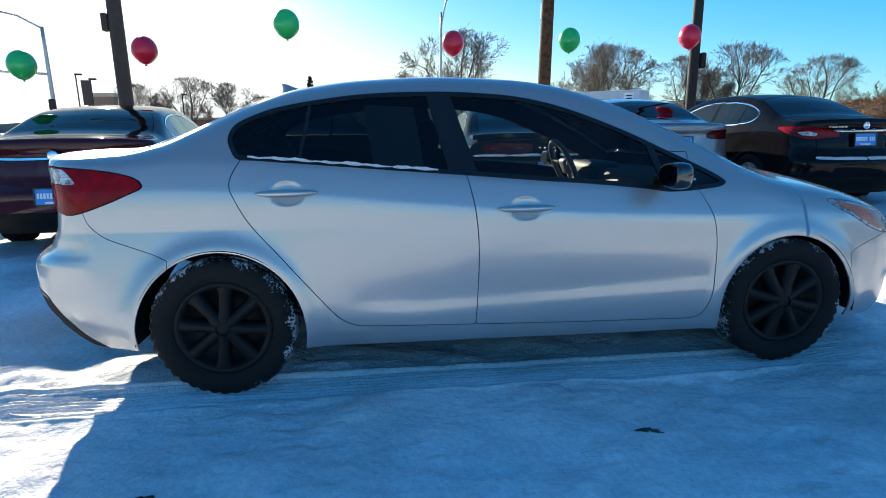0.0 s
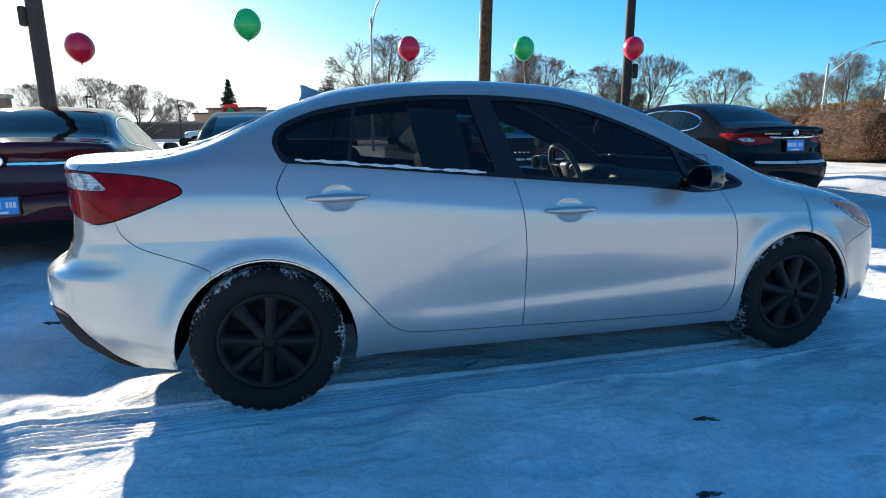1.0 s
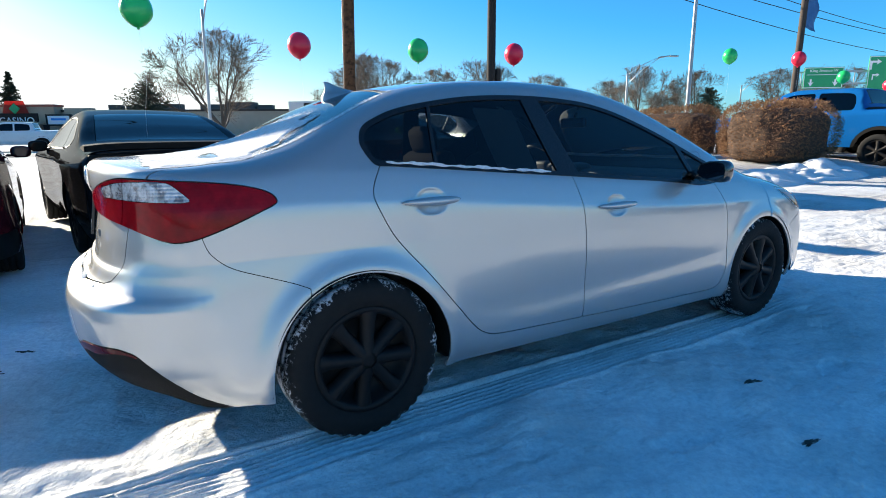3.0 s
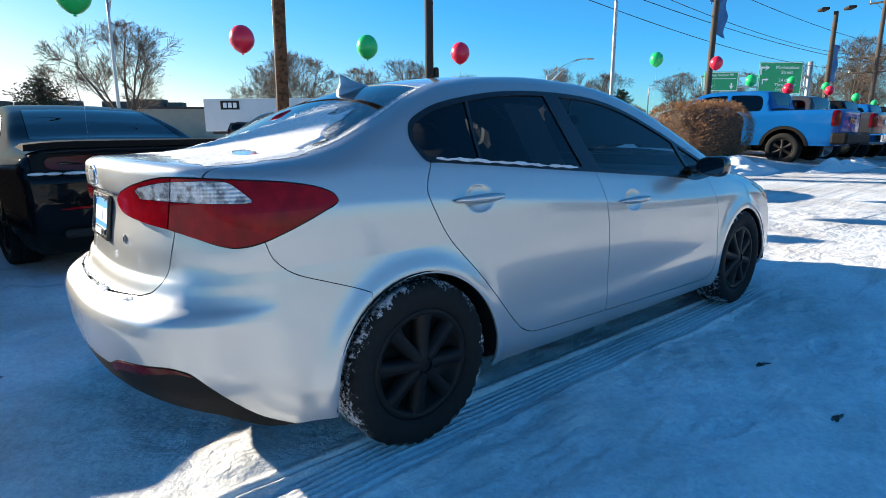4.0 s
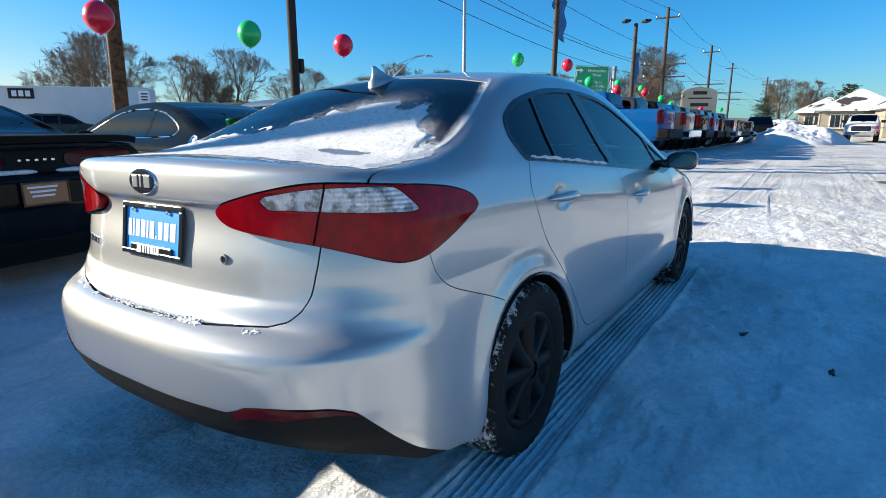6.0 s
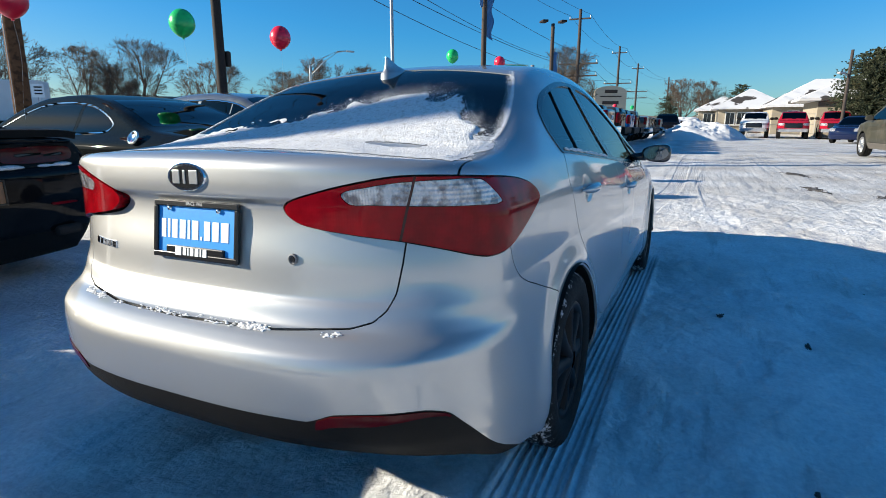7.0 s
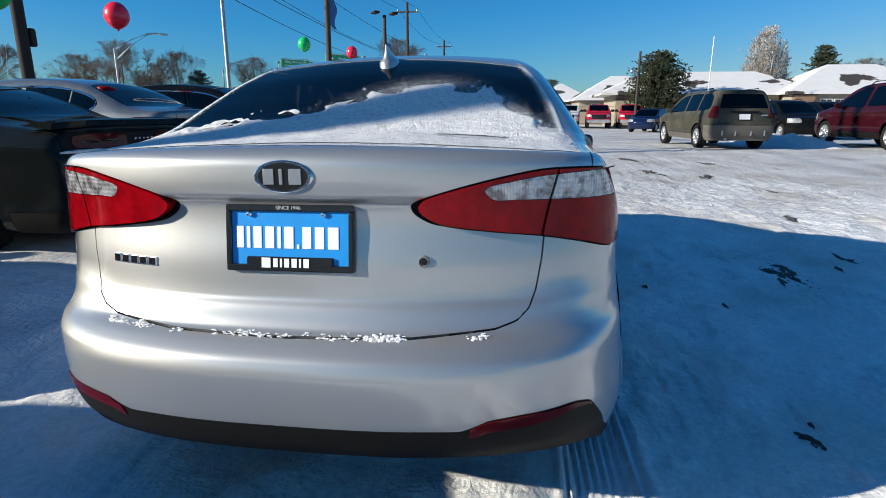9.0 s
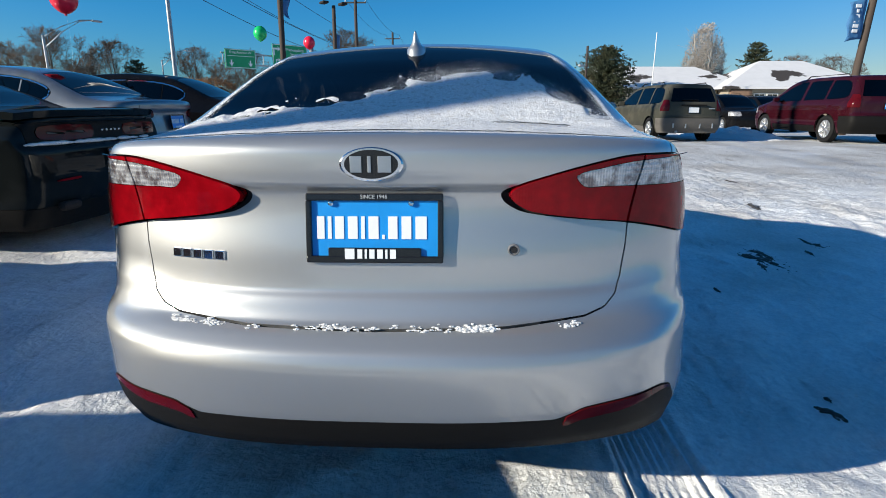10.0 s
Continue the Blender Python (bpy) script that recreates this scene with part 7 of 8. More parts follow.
# clipped hedges
def hedge(x, y, lx, ly, h, turn, seed):
    r = random.Random(seed)
    o = thing("hedge", pose(x, y, level(x, y) - 0.05, 0, 0, turn), "clipped brown winter hedge with dense dry twigs", "hedge", "clipped hedges by the lot")
    # solid core, coloured dark as the shaded depth behind the leaves
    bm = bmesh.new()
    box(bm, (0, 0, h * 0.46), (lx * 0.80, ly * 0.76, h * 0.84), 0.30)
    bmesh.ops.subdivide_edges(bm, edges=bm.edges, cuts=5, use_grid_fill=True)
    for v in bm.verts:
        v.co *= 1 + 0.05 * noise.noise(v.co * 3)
    part("shade_core", bm, HEDGE_DARK, o, smooth=True)
    vs, fs = [], []
    n = int(17000 * (lx * h * 2 + ly * h * 2 + lx * ly) / 20)
    for k in range(n):
        a = [r.uniform(-1, 1) for _ in range(3)]
        ax = r.choices((0, 1, 2), (ly * h * 2, lx * h * 2, lx * ly))[0]
        a[ax] = 1 if ax == 2 else r.choice((-1, 1))
        # rounded corners
        q = Vector(a)
        m = max(abs(c) for c in q)
        e = (sum(abs(c) ** 3.6 for c in q)) ** (1 / 3.6)
        q = q / e
        p = Vector((q.x * lx / 2, q.y * ly / 2, h / 2 + q.z * h / 2))
        nn = Vector((q.x ** 9 / lx, q.y ** 9 / ly, q.z ** 9 / h)).normalized()
        p += nn * (r.gauss(-0.02, 0.035) + 0.10 * noise.noise(p * 2.2))
        d = (nn * r.uniform(0.1, 1.0) + Vector((r.uniform(-1, 1), r.uniform(-1, 1), r.uniform(-0.6, 1)))).normalized()
        w = d.cross(Vector((r.uniform(-1, 1), r.uniform(-1, 1), r.uniform(-1, 1)))).normalized() * r.uniform(0.004, 0.010)
        L = r.uniform(0.03, 0.065)
        i = len(vs)
        vs += [p - w, p + w, p + d * L + w * 0.4, p + d * L - w * 0.4]
        fs.append((i, i + 1, i + 2, i + 3))
    tagged(put("dry_leaves", vs, fs, HEDGE, o, smooth=False), kind="stuff")


hedge(11.3, 4.35, 2.7, 1.6, 1.42, -8, 1)
hedge(11.6, 7.3, 1.5, 2.6, 1.40, 0, 2)
hedge(12.6, 10.6, 1.5, 2.6, 1.35, 4, 3)
hedge(8.3, 12.8, 2.4, 1.3, 1.30, 10, 4)

# trees
def branches(rnd, height, spread, trunk_r):
    """Bare limbs fan up from a short trunk into a rounded crown, each with side branches and twigs; returns thick and fine bars."""
    thick_bars, fine_bars = [], []
    mid, rz, rx = 0.60 * height, 0.43 * height, 0.50 * height * spread

    def inside_crown(p):
        return (p.x * p.x + p.y * p.y) / (rx * rx) + ((p.z - mid) / rz) ** 2 < 1

    def grow(p, d, length, r, lv):
        n = (2, 4, 6, 8)[lv]
        pts, rr = [Vector(p)], [r]
        q, dd = Vector(p), Vector(d)
        for k in range(n):
            dd = (dd + Vector((rnd.gauss(0, 0.09), rnd.gauss(0, 0.09), rnd.gauss(0.05, 0.07)))).normalized()
            q = q + dd * (length / n)
            if not inside_crown(q) and q.z > mid * 0.75 and rnd.random() < 0.75:
                break
            pts.append(Vector(q))
            rr.append(r * (1 - 0.72 * (k + 1) / n))
        if len(pts) < 2:
            return
        (thick_bars if lv >= 2 else fine_bars).append((pts, rr))
        if lv == 0:
            return
        for k in range((0, 8, 9, 10)[lv]):
            u = rnd.uniform(0.15 if lv < 3 else 0.28, 1.0) ** 0.8 * (len(pts) - 1)
            i = min(int(u), len(pts) - 2)
            base = pts[i].lerp(pts[i + 1], u - i)
            way = (pts[i + 1] - pts[i]).normalized()
            out = Vector((rnd.gauss(0, 1), rnd.gauss(0, 1), rnd.gauss(0.1, 0.6)))
            out = (out - way * out.dot(way)).normalized()
            nd = (way * rnd.uniform(0.7, 1.0) + out * rnd.uniform(0.5, 0.95)).normalized()
            grow(base, nd, length * rnd.uniform(0.36, 0.60) * (1.15 - 0.45 * u / len(pts)), rr[i] * rnd.uniform(0.30, 0.48), lv - 1)
    fork = 0.17 * height
    thick_bars.append(([Vector((0, 0, -0.2)), Vector((0.03, 0, fork * 0.5)), Vector((0, 0.04, fork * 1.1))], [trunk_r * 1.15, trunk_r, trunk_r * 0.85]))
    limbs = rnd.randint(7, 9)
    for k in range(limbs):
        a = k * 2.4 + rnd.gauss(0, 0.35)
        lean = radians((8, 55, 30, 62, 42, 22, 50, 36, 15)[k] + rnd.gauss(0, 5)) * min(1.1, 0.4 + 0.6 * spread)
        d = Vector((math.sin(lean) * math.cos(a), math.sin(lean) * math.sin(a), math.cos(lean)))
        grow(Vector((0, 0, fork * rnd.uniform(0.75, 1.05))), d, height * rnd.uniform(0.68, 0.84) * (1 - 0.16 * math.sin(lean)), trunk_r * rnd.uniform(0.42, 0.62), 3)
    return thick_bars, fine_bars


def bars(data, sides):
    vs, fs = [], []
    for pts, rr in data:
        base = len(vs)
        for i, (p, r) in enumerate(zip(pts, rr)):
            d = (pts[min(i + 1, len(pts) - 1)] - pts[max(i - 1, 0)]).normalized()
            a = d.orthogonal().normalized()
            b = d.cross(a)
            for k in range(sides):
                t = k * math.tau / sides
                vs.append(p + a * (r * math.cos(t)) + b * (r * math.sin(t)))
        for i in range(len(pts) - 1):
            for k in range(sides):
                fs.append((base + i * sides + k, base + i * sides + (k + 1) % sides, base + (i + 1) * sides + (k + 1) % sides, base + (i + 1) * sides + k))
    return vs, fs


def bare_tree(seed, height, spread, m, label, bark=None):
    rnd = random.Random(seed)
    o = thing("bare_tree", m, label, "tree", "bare trees along the street")
    t, f = branches(rnd, height, spread, height * 0.028)
    put("trunk", *bars(t, 7), bark or BARK, o)
    put("crown", *bars([(p, [max(r, height * 0.00125) for r in rr]) for p, rr in f], 3), bark or BARK, o, "fine bare twigs")
    return o


TREE = "leafless grey-brown deciduous tree with a wide crown"
proto = [bare_tree(3, 9.2, 1.38, pose(7.2, 48.5, 0), TREE), bare_tree(8, 8.8, 1.22, pose(24.6, 54.6, 0), TREE), bare_tree(21, 8.4, 1.15, pose(34.0, 48.5, 0), TREE)]
for i, (x, y, s, turn) in enumerate(((21.0, 50.2, 0.92, 120), (30.2, 50.8, 0.86, 200), (45.9, 51.7, 0.92, 300), (49.6, 40.2, 0.86, 77), (64.5, 43.3, 0.95, 15), (58, 52, 0.9, 45), (71, 36, 0.9, 150), (82, 34, 1.0, 250),
                                     (-26.5, 80.2, 0.95, 45), (-22, 82, 0.8, 170), (-33, 79, 0.8, 260), (-18, 88, 0.7, 20), (66.0, 15.8, 1.05, 0), (74, 17.5, 0.9, 99), (96, 21, 1.0, 120), (112, 4, 0.95, 180), (120, 0.5, 1.0, 210), (58.2, -37.2, 0.75, 12), (70, -40, 0.8, 140))):
    src = proto[i % 3]
    c = copy_thing(src, pose(x, y, 0, 0, 0, turn) @ Matrix.Diagonal((s, s, s, 1)))
    c.scale = (s, s, s)
birch = bare_tree(30, 9.0, 0.46, pose(58.0, -24.0, 0), "tall slender tree with clinging grey leaves", DRY_LEAF)
rl = random.Random(5)
vs, fs = [], []
for k in range(1500):
    a, zz = rl.uniform(0, math.tau), rl.uniform(2.8, 9.6)
    rad = 2.0 * math.sin(math.pi * min(1, max(0.12, (zz - 2.2) / 7.8))) ** 0.7 * rl.uniform(0.25, 1.0)
    p = Vector((rad * math.cos(a), rad * math.sin(a), zz))
    if noise.noise(p * 0.9) < -0.12:
        continue
    d = Vector((rl.uniform(-1, 1), rl.uniform(-1, 1), rl.uniform(-1, 1))).normalized() * 0.11
    w = d.orthogonal().normalized() * 0.06
    i = len(vs)
    vs += [p - d, p + w, p + d, p - w]
    fs.append((i, i + 1, i + 2, i + 3))
tagged(put("leaves", vs, fs, DRY_LEAF, birch, smooth=False), kind="stuff")


def conifer(name, label, x, y, height, radius, seed, round_top=False, tiers=34):
    rnd = random.Random(seed)
    o = thing(name, pose(x, y, 0), label, "tree")
    bm = bmesh.new()
    tube(bm, [(0, 0, 0), (0, 0, height * 0.5), (0, 0, height * 0.97)], [height * 0.03, height * 0.018, 0.01], 8)
    part("trunk", bm, BARK, o, smooth=True)
    vs, fs = [], []
    for t in range(tiers):
        f = t / (tiers - 1)
        zc = height * (0.10 + 0.88 * f)
        rr = radius * ((math.sin(math.pi * min(0.97, 0.22 + 0.76 * f)) ** 0.6) if round_top else (1 - f) ** 0.85 + 0.03)
        for k in range(max(6, int(26 * rr / radius))):
            a = rnd.uniform(0, math.tau)
            L = rr * rnd.uniform(0.6, 1.12)
            droop = rnd.uniform(-0.28, 0.06) if not round_top else rnd.uniform(-0.1, 0.5)
            for s in range(9):
                q = (s + rnd.random()) / 9
                p = Vector((math.cos(a) * L * q, math.sin(a) * L * q, zc + droop * L * q + rnd.gauss(0, 0.05)))
                for _ in range(7):
                    d = Vector((math.cos(a) + rnd.gauss(0, 0.7), math.sin(a) + rnd.gauss(0, 0.7), rnd.gauss(0.1, 0.4))).normalized() * height * rnd.uniform(0.014, 0.030)
                    w = d.orthogonal().normalized() * height * 0.0065
                    i = len(vs)
                    vs += [p - w, p + w, p + d + w * 0.3, p + d - w * 0.3]
                    fs.append((i, i + 1, i + 2, i + 3))
    tagged(put("needles", vs, fs, NEEDLES, o, smooth=False), kind="stuff")
    return o


conifer("spruce", "dark green spruce standing behind a casino", -12.0, 99.5, 9.9, 2.7, 2)
conifer("pine", "broad dark green pine beside a low building", 47.5, -11.6, 6.3, 2.7, 7, True, 44)
conifer("pine", "distant dark evergreen behind the hedges", 52.0, 33.0, 5.4, 1.7, 9, True, 22)
conifer("pine", "distant dark evergreen above a snowy roof", 66.0, -33.0, 8.6, 2.2, 10, True, 22)
conifer("juniper", "brownish evergreen shrub below a bare tree", 1.6, 49.0, 5.0, 2.4, 12, True, 20)
conifer("pine", "distant evergreen by the lot's far end", 118.0, 6.5, 6.5, 2.8, 14, True, 20)
conifer("pine", "dark evergreen beside snowy gables", 82.0, -4.4, 6.0, 2.2, 15, True, 20)

# bush growing along the far side and a heap of cleared snow
def heap(x, y, lx, ly, h, seed):
    vs, fs = [], []
    n = 90
    for i in range(n):
        for j in range(n):
            u, v = 2 * i / (n - 1) - 1, 2 * j / (n - 1) - 1
            r2 = min(1, u * u + v * v)
            px, py = x + u * lx / 2, y + v * ly / 2
            q = Vector((px * 0.9, py * 0.9, seed))
            k = (1 - r2) ** 0.8 * h * (0.75 + 0.5 * noise.noise(q * 0.45)) + (1 - r2) * (0.30 * abs(noise.noise(q * 1.4)) + 0.18 * abs(noise.noise(q * 3.5)))
            vs.append((px, py, level(px, py) - 0.05 + k))
    for i in range(n - 1):
        for j in range(n - 1):
            a = i * n + j
            fs.append((a, a + n, a + n + 1, a + 1))
    tagged(put("snow_mound", vs, fs, SNOW_LOOSE, smooth=True), "ploughed mound of lumpy white snow", "snow mound")


heap(41.0, -0.4, 9, 6.4, 1.5, 3.1)
heap(58, 2.0, 16, 8, 1.9, 8.2)
# trodden ridge below the hedges and the row of pickups
heap(9.6, 2.9, 5.0, 1.5, 0.22, 5.5)
heap(13.2, 1.7, 4.6, 1.0, 0.16, 6.1)
heap(16.5, -8.9, 7.0, 2.6, 0.22, 2.2)


def simple_box(parent, name, centre, size, mat, rz=0, bevel=0.0, label=""):
    bm = bmesh.new()
    box(bm, (0, 0, 0), size, bevel)
    o = part(name, bm, mat, parent, label)
    o.matrix_local = pose(*centre, 0, 0, rz)
    return o


# casino across the street
cas = thing("casino_building", pose(-9.9, 93.0, 0, 0, 0, -29), "tan stucco casino with a stepped parapet and signs", "building")
simple_box(cas, "wall", (13.5, 7, 2.1), (44, 14, 4.2), STUCCO)
simple_box(cas, "entrance_tower", (0, -0.6, 2.5), (9.2, 2.0, 5.0), STUCCO)
simple_box(cas, "cornice", (0, -0.7, 4.9), (9.5, 2.3, 0.3), STUCCO_RED)
simple_box(cas, "side_tower", (7.3, -0.4, 2.3), (3.4, 1.4, 4.6), STUCCO)
simple_box(cas, "roof_edge", (13.5, 7, 4.25), (44.4, 14.4, 0.25), BROWN_STEEL)
for k, (xx, w, hh) in enumerate(((9.5, 1.4, 0.9), (12.2, 1.8, 0.8), (16.5, 4.6, 1.0), (23.5, 3.4, 0.9), (27.5, 4.2, 1.2), (31, 2.0, 0.8))):
    simple_box(cas, "roof_unit", (xx, 5, 4.35 + hh / 2), (w, 2.0, hh), GREY_PLASTIC)
sg = simple_box(cas, "sign_board", (-0.2, -1.75, 3.1), (5.4, 0.25, 1.6), DARK_STEEL)
bm = bmesh.new()
vs = [bm.verts.new(v) for v in ((-1.7, -0.15, 0.8), (1.7, -0.15, 0.8), (1.2, -0.15, 2.4), (-1.2, -0.15, 2.4))]
bm.faces.new(vs)
bmesh.ops.extrude_face_region(bm, geom=bm.faces[:])
part("sign_crest", bm, SIGN_RED, sg)
bm = bmesh.new()
bmesh.ops.create_cone(bm, cap_ends=True, segments=4, radius1=0.7, radius2=0.7, depth=0.1, matrix=pose(0, -0.28, 1.4, 90, 0, 0))
part("sign_diamond", bm, SIGN_GREEN, sg)
wn_ = simple_box(cas, "side_sign", (5.3, -1.9, 3.0), (3.4, 0.2, 1.5), DARK_STEEL)
simple_box(wn_, "sign_face", (0, -0.12, 0), (2.8, 0.06, 1.1), WHITE_PRINT)
simple_box(wn_, "lettering_bar", (0, -0.17, 0.1), (1.9, 0.04, 0.28), PLATE_BLUE)
for xx in (-3.4, 3.0, 9.5, 14, 19, 25):
    simple_box(cas, "doorway", (xx, -0.02 if xx > 4 else -1.62, 1.2), (1.5, 0.12, 2.4), DARK_WINDOW)


def lettering(text, size, mat, parent, m, extrude=0.02):
    """Raised letters on a sign."""
    c = bpy.data.curves.new("lettering", "FONT")
    c.body, c.size, c.align_x, c.align_y, c.extrude = text, size, "CENTER", "CENTER", extrude
    tmp = new("lettering", c)
    me = bpy.data.meshes.new_from_object(tmp.evaluated_get(bpy.context.evaluated_depsgraph_get()))
    bpy.data.objects.remove(tmp)
    me.materials.clear()
    me.materials.append(mat)
    o = new("lettering", me)
    o.parent = parent
    o.matrix_local = m
    return o


lettering("CASINO", 1.25, WHITE_PRINT, sg, pose(0, -0.16, -0.2, 90, 0, 0))
lowb = thing("low_building", pose(-21, 84, 0, 0, 0, -14), "long low grey shop building", "building")
simple_box(lowb, "wall", (0, 5, 1.25), (22, 10, 2.5), BRICK)
simple_box(lowb, "roof_edge", (0, 5, 2.6), (22.4, 10.4, 0.3), STUCCO)
tower = thing("sign_tower", pose(-31.5, 66, 0), "brick sign tower with a flat cap", "sign")
simple_box(tower, "shaft", (0, 0, 2.4), (2.6, 1.2, 4.8), BRICK)
simple_box(tower, "cap", (0, 0, 5.0), (3.0, 1.5, 0.4), STUCCO)

# signal mast and yard lamps far to the west
sig = pole("traffic_signal", "grey traffic signal mast with long arms", -20.3, 34.3, 0.14, 0.09, 7.2, STEEL)
arm(sig, "signal_arm", [(0, 0, 4.6), (-3, -0.6, 4.75), (-7, -1.4, 4.9)], 0.07, STEEL)
arm(sig, "lamp_arm", [(0, 0, 7.2), (-1.2, -0.2, 7.9), (-3.2, -0.6, 8.3)], 0.05, STEEL)
head(sig, "signal_head", (0.05, -0.25, 2.6), (0.35, 0.3, 1.05), DARK_STEEL)
for lx, ly, hh in ((-31.6, 60.7, 6.9), (-24.5, 71, 5.4), (-15.5, 75, 4.6), (25, 52, 3.9), (30.5, 50, 3.2), (-29, 58, 6.2)):
    yl = pole("yard_lamp", "thin dark yard lamp with a box head", lx, ly, 0.07, 0.06, hh, DARK_STEEL, group="yard lamps")
    head(yl, "lamp_head", (0.25, 0, hh), (0.7, 0.3, 0.18), DARK_STEEL)
bsign = pole("banner_board", "tall narrow grey sign board on a post", -29.4, 58, 0.08, 0.08, 6.0, DARK_STEEL)
simple_box(bsign, "board", (0, 0, 4.9), (0.9, 0.2, 2.4), BROWN_STEEL)
for x, y in ((16.5, 34.0), (52, 34)):
    sgn_ = pole("road_sign", "small white road sign on a post", x, y, 0.03, 0.03, 2.9, STEEL, group="small road signs")
    simple_box(sgn_, "sign_plate", (0, -0.05, 2.75), (0.6, 0.03, 0.75), WHITE_PRINT, -35)
    for k in range(3):
        simple_box(sgn_, "lettering_bar", (0, -0.085, 2.95 - 0.18 * k), (0.38, 0.012, 0.08), DARK_STEEL, -35)

# street and verge
road = tagged(put("road", [(-400, 36, 0.03), (400, 30, 0.03), (400, 43, 0.03), (-400, 49, 0.03)], [(0, 1, 2, 3)], ROAD), "wet grey street between snowy verges", "road", kind="structure")
kerb = thing("guard_rail", pose(-6, 52.6, 0), "low pale guard rail along the street", "rail")
simple_box(kerb, "rail", (0, 0, 0.5), (34, 0.1, 0.3), STEEL)
for k in range(18):
    simple_box(kerb, "post", (-16.8 + 2 * k, 0.1, 0.25), (0.1, 0.12, 0.6), STEEL)

# semi-trailer, vans and a gantry with green road signs
tr = thing("semi_trailer", pose(18.2, 47.0, 0, 0, 0, -43.5), "long white box semi-trailer with a black panel", "trailer")
simple_box(tr, "box_body", (0, 0, 2.6), (11.0, 2.5, 2.8), TRAILER_WHITE, bevel=0.04)
simple_box(tr, "name_panel", (-3.1, -1.27, 3.45), (1.7, 0.03, 0.75), DARK_STEEL)
for k in range(3):
    simple_box(tr, "lettering_bar", (-3.55 + 0.45 * k, -1.295, 3.45), (0.32, 0.02, 0.42), WHITE_PRINT)
simple_box(tr, "chassis", (0, 0, 1.1), (10.4, 1.1, 0.25), DARK_STEEL)
for xx in (3.6, 4.8):
    for sgn in (-1, 1):
        wheel(tr, xx, sgn * 1.05, radius=0.5, width=0.28, rim=0.29, spokes=6, mat=STEEL, side=sgn)
gan = thing("sign_gantry", pose(55.2, 19.2, 0, 0, 0, -43), "steel gantry with two green road signs", "sign")
for xx in (3.3,):
    bm = bmesh.new()
    tube(bm, [(xx, 0, 0), (xx, 0, 7.2)], 0.20, 12)
    part("post", bm, STEEL, gan, smooth=True)
for zz in (5.0, 6.0):
    simple_box(gan, "beam", (-1.6, 0.1, zz), (9.8, 0.14, 0.14), STEEL)
for k in range(10):
    simple_box(gan, "brace", (-6.3 + 1.03 * k, 0.1, 5.5), (0.06, 0.08, 1.05), STEEL)
g1 = simple_box(gan, "sign_panel", (-4.7, -0.2, 5.50), (3.1, 0.1, 1.75), SIGN_GREEN, bevel=0.02, label="green sign with two down arrows")
g2 = simple_box(gan, "sign_panel", (0.6, -0.2, 5.75), (3.9, 0.1, 2.85), SIGN_GREEN, bevel=0.02, label="green sign with route arrows")
for g_, w, h in ((g1, 3.1, 1.75), (g2, 3.9, 2.85)):
    for yy in (-h / 2 + 0.06, h / 2 - 0.06):
        simple_box(g_, "border", (0, -0.055, yy), (w - 0.08, 0.01, 0.05), WHITE_PRINT)
    for xx in (-w / 2 + 0.06, w / 2 - 0.06):
        simple_box(g_, "border", (xx, -0.055, 0), (0.05, 0.01, h - 0.16), WHITE_PRINT)
lettering("King Avenue W", 0.34, WHITE_PRINT, g1, pose(0, -0.06, 0.58, 90, 0, 0), 0.005)
simple_box(g1, "rule", (0, -0.055, 0.25), (2.6, 0.01, 0.04), WHITE_PRINT)
lettering("Marketplace\nStreet", 0.42, WHITE_PRINT, g2, pose(0.55, -0.06, 0.72, 90, 0, 0), 0.005)
lettering("24 th St\nThru Traffic\nFirst Right", 0.40, WHITE_PRINT, g2, pose(0.5, -0.06, -0.60, 90, 0, 0), 0.005)


def arrow(parent, x, z, s, kind):
    bm = bmesh.new()
    if kind == "down":
        pts = ((-0.07, 0.3), (0.07, 0.3), (0.07, 0.0), (0.24, 0.08), (0, -0.3), (-0.24, 0.08), (-0.07, 0.0))
    else:
        pts = ((-0.34, -0.36), (-0.22, -0.36), (-0.22, 0.10), (0.10, 0.10), (0.02, -0.06), (0.36, 0.16), (0.02, 0.38), (0.10, 0.24), (-0.34, 0.24))
    bm.faces.new([bm.verts.new((x + a * s, -0.062, z + b * s)) for a, b in pts])
    part("arrow", bm, WHITE_PRINT, parent)


arrow(g1, -0.95, -0.42, 1.0, "down")
arrow(g1, 0.95, -0.42, 1.0, "down")
arrow(g2, -1.45, 0.75, 1.2, "turn")
arrow(g2, -1.35, -0.25, 0.8, "turn")

# a stone sign board at the end of the row
ks = thing("monument_sign", pose(75.3, 11.4, 0.4, 0, 0, -62), "cream monument sign with plain lines of lettering", "sign")
simple_box(ks, "board", (0, 0, 2.6), (4.3, 0.6, 4.2), CREAM, bevel=0.05)
bm = bmesh.new()
bm.faces.new([bm.verts.new((2.15 * math.cos(a), -0.3, 4.7 + 0.75 * math.sin(a))) for a in np.linspace(0, math.pi, 17)])
r = bmesh.ops.extrude_face_region(bm, geom=bm.faces[:])
bmesh.ops.translate(bm, verts=[v for v in r["geom"] if isinstance(v, bmesh.types.BMVert)], vec=(0, 0.6, 0))
part("crest", bm, CREAM, ks)
for zz, w, hh in ((4.75, 1.7, 0.42), (4.1, 2.9, 0.16), (3.3, 2.2, 0.42), (2.5, 3.2, 0.2), (1.9, 2.7, 0.2), (1.3, 3.0, 0.2)):
    simple_box(ks, "lettering_bar", (0, -0.33, zz), (w, 0.03, hh), BROWN_STEEL)

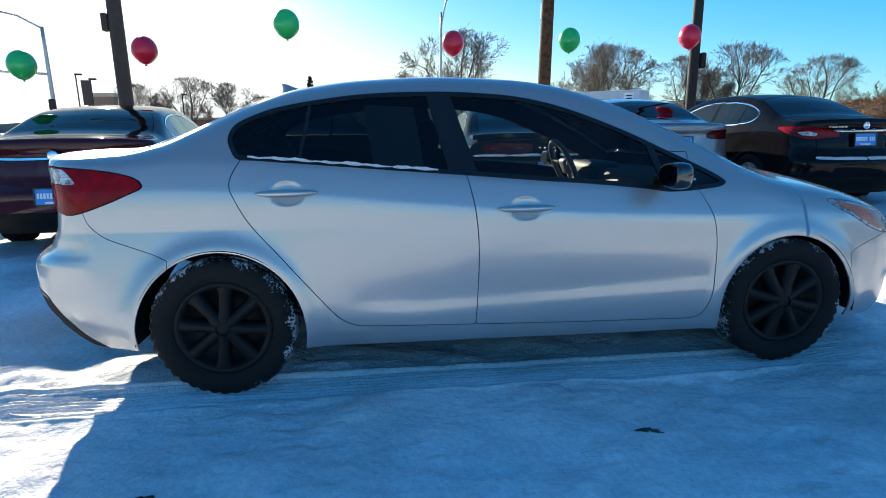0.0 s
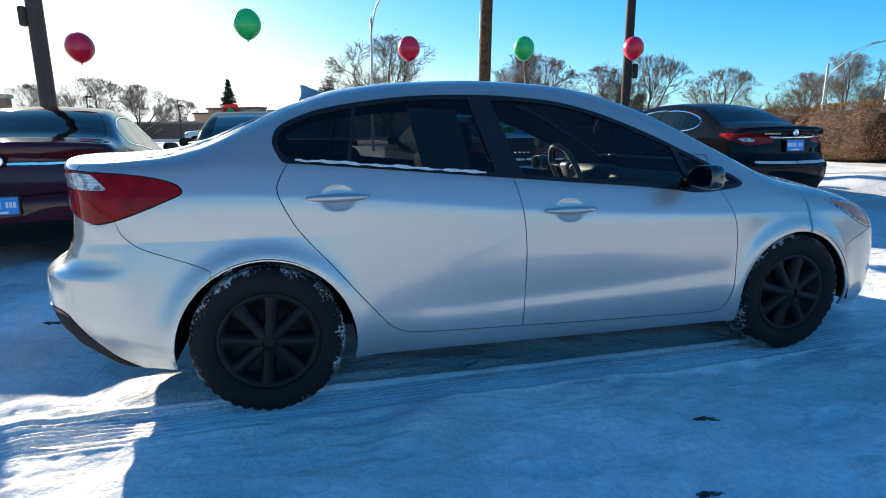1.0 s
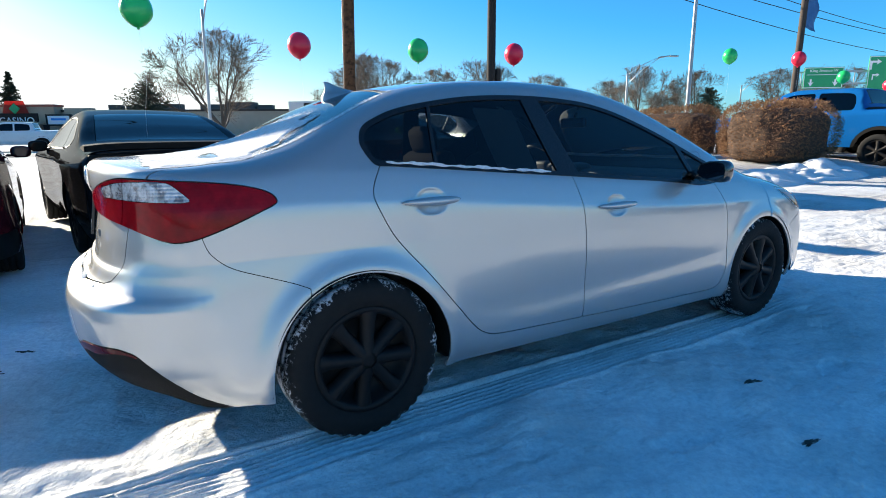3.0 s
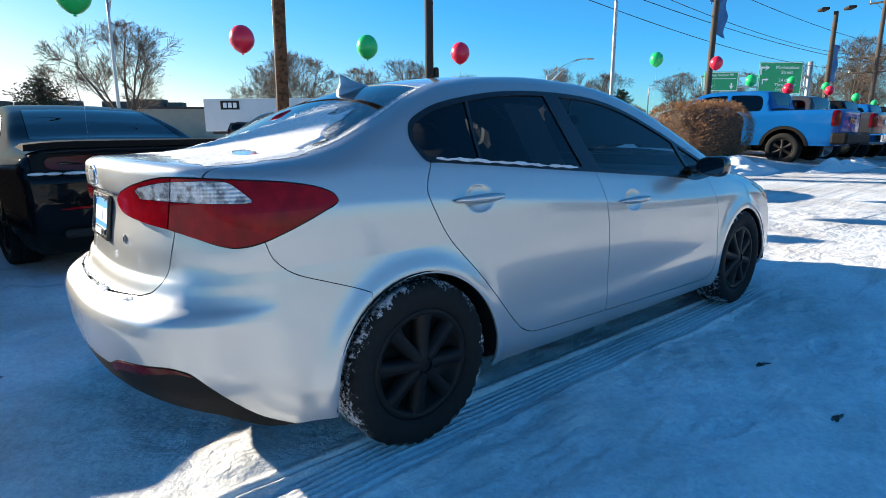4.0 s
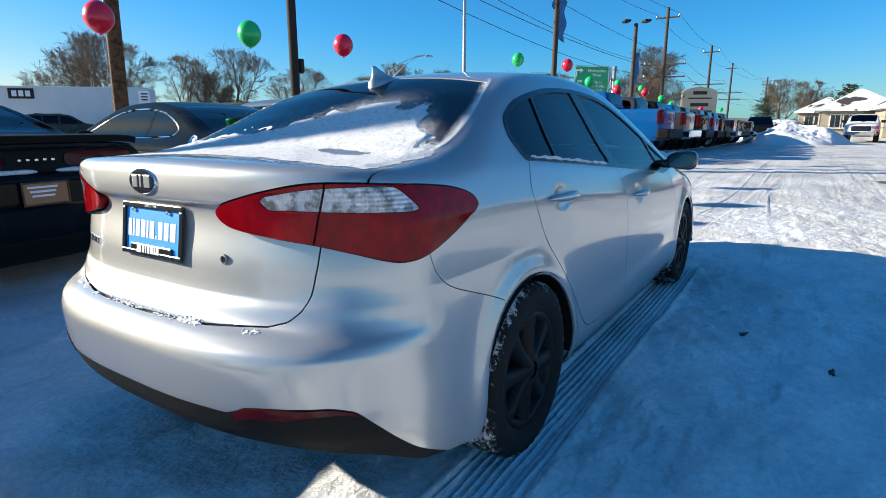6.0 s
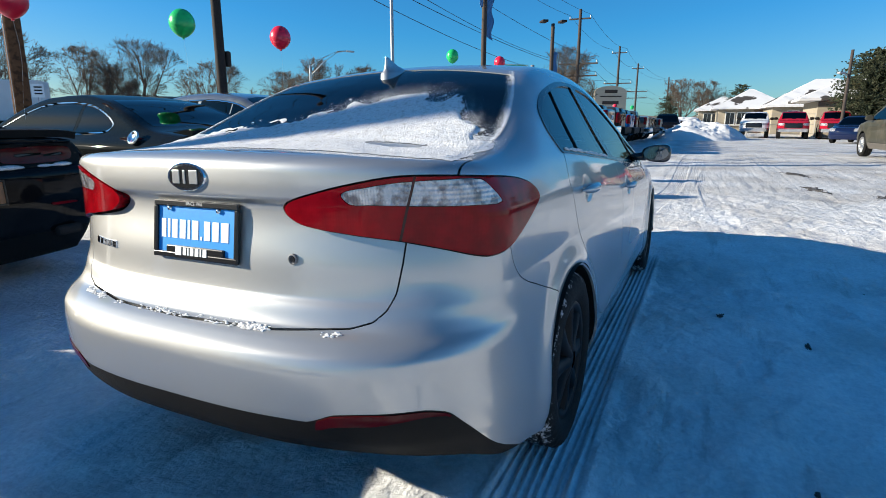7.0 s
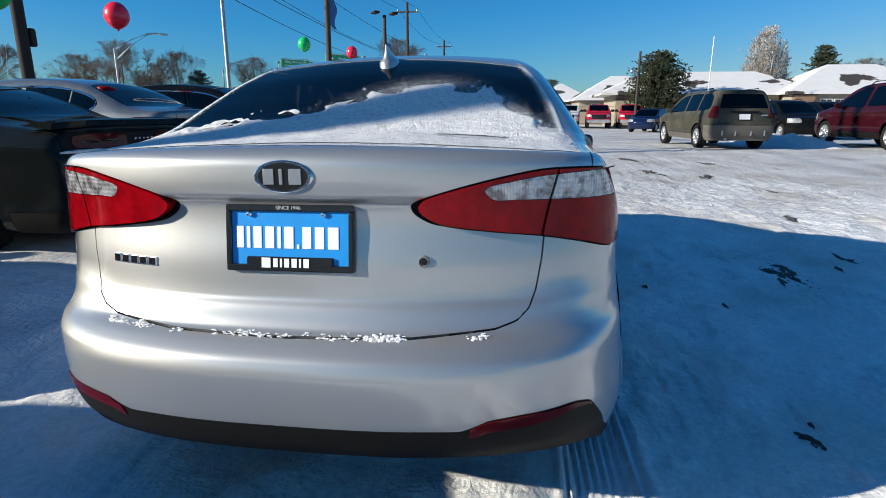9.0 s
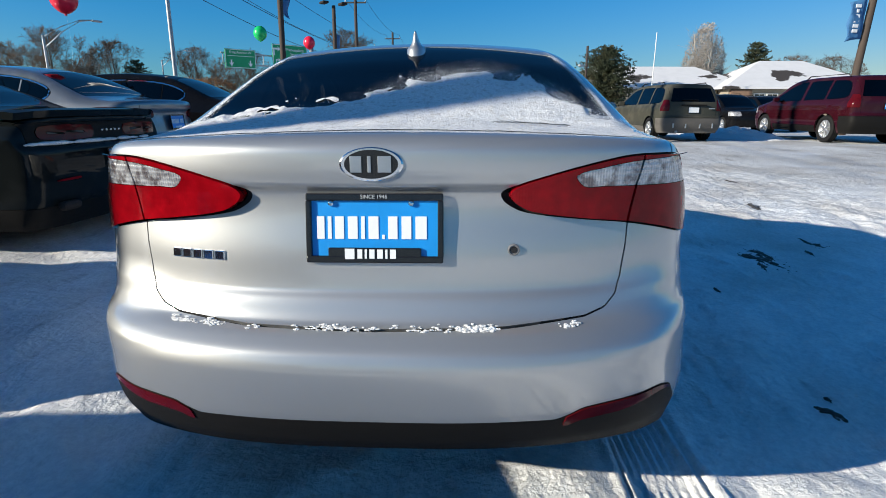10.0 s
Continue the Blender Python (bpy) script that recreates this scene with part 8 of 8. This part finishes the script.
# low office building with snowy hipped roofs, behind a fence
off = thing("office_building", pose(53.5, -26.0, 0, 0, 0, 90), "low tan office building with snowy hipped roofs", "building")


def hip(parent, cx, cy, lx, ly, z0, h, rz=0):
    """A hipped roof with overhanging eaves."""
    o = 0.6
    r = max(0.2, (lx - ly) / 2)
    v = [(-lx / 2 - o, -ly / 2 - o, 0), (lx / 2 + o, -ly / 2 - o, 0), (lx / 2 + o, ly / 2 + o, 0), (-lx / 2 - o, ly / 2 + o, 0), (-r, 0, h), (r, 0, h)]
    v += [(a, b, c - 0.18) for a, b, c in v[:4]]
    f = [(0, 1, 5, 4), (2, 3, 4, 5), (1, 2, 5), (3, 0, 4), (6, 7, 1, 0), (7, 8, 2, 1), (8, 9, 3, 2), (9, 6, 0, 3), (9, 8, 7, 6)]
    ob = put("roof", v, f, ROOF_SNOW, parent, "snow-covered hipped roof with bare shingle patches", smooth=False)
    ob.matrix_local = pose(cx, cy, z0, 0, 0, rz)
    return ob


def casement(parent, x, y, z, w, h, rz=0):
    win = simple_box(parent, "window", (x, y, z), (w + 0.16, 0.12, h + 0.16), STUCCO_WHITE, rz)
    for k in (-1, 1):
        simple_box(win, "pane", (k * w / 4, -0.065, 0), (w / 2 - 0.05, 0.03, h), DARK_WINDOW)
    simple_box(win, "sill", (0, -0.1, -h / 2 - 0.1), (w + 0.3, 0.2, 0.08), STUCCO_WHITE)


simple_box(off, "wall", (-3.5, 0, 1.5), (13, 9, 3.0), OFFICE_WALL)
simple_box(off, "wall", (10.2, -1.5, 1.5), (14, 8, 3.0), OFFICE_WALL)
hip(off, -3.5, 0, 13, 9, 3.05, 2.55)
hip(off, 9.0, -1.5, 18, 8, 3.05, 2.1)
simple_box(off, "stone_pier", (2.0, 4.6, 1.4), (1.8, 0.5, 2.8), BRICK)
for xx, yy in ((0.3, 4.55), (-0.8, 4.55), (-2.2, 4.55), (4.4, 2.55), (5.5, 2.55), (9.8, 2.55), (10.9, 2.55), (14.2, 2.55)):
    casement(off, xx, yy, 1.75, 0.85, 1.35, 180)
simple_box(off, "door", (7.6, 2.53, 1.1), (1.0, 0.12, 2.2), DARK_WINDOW)
off2 = thing("office_building", pose(67.0, -11.5, 0, 0, 0, 92), "tan and brick gabled office with snowy roofs", "building")
for cx, cy, lx, ly, hh in ((0, 0, 10, 8, 2.7), (6.0, -9.0, 7, 8, 2.3), (8.5, -18.0, 6, 7, 1.8), (-3.8, 5.0, 4.5, 7, 2.6)):
    simple_box(off2, "wall", (cx, cy, 1.4), (lx, ly, 2.8), OFFICE_WALL)
    simple_box(off2, "brick_base", (cx - lx * 0.2, cy + ly / 2 + 0.02, 1.3), (lx * 0.35, 0.2, 2.6), BRICK)
    hip(off2, cx, cy, lx, ly, 2.85, hh)
    for k in (0.15, 0.32):
        casement(off2, cx + lx * k, cy + ly / 2 + 0.05, 1.6, 0.9, 1.3, 180)
fence = thing("chain_fence", pose(51.2, -4.0, 0), "grey chain-link fence on thin posts", "fence")
for k in range(17):
    bm = bmesh.new()
    tube(bm, [(0.25 * k / 4, -2.4 * k, 0), (0.25 * k / 4, -2.4 * k, 1.9)], 0.03, 8)
    part("post", bm, STEEL, fence)
for zz in (1.85, 1.0, 0.3):
    bm = bmesh.new()
    tube(bm, [(0, 0, zz), (1.0, -38.4, zz)], 0.016, 6)
    part("rail", bm, STEEL, fence)
tagged(put("backdrop", [(300 * math.cos(a), 300 * math.sin(a), (0 if k % 2 == 0 else 4.5 + 2.5 * noise.noise(Vector((math.cos(a) * 9, math.sin(a) * 9, 0))))) for a in np.linspace(0, math.tau, 181) for k in (0, 1)],
           [(2 * i, 2 * i + 2, 2 * i + 3, 2 * i + 1) for i in range(180)], FAR_WOOD, smooth=False), "low distant band of bare trees", "backdrop", kind="structure")
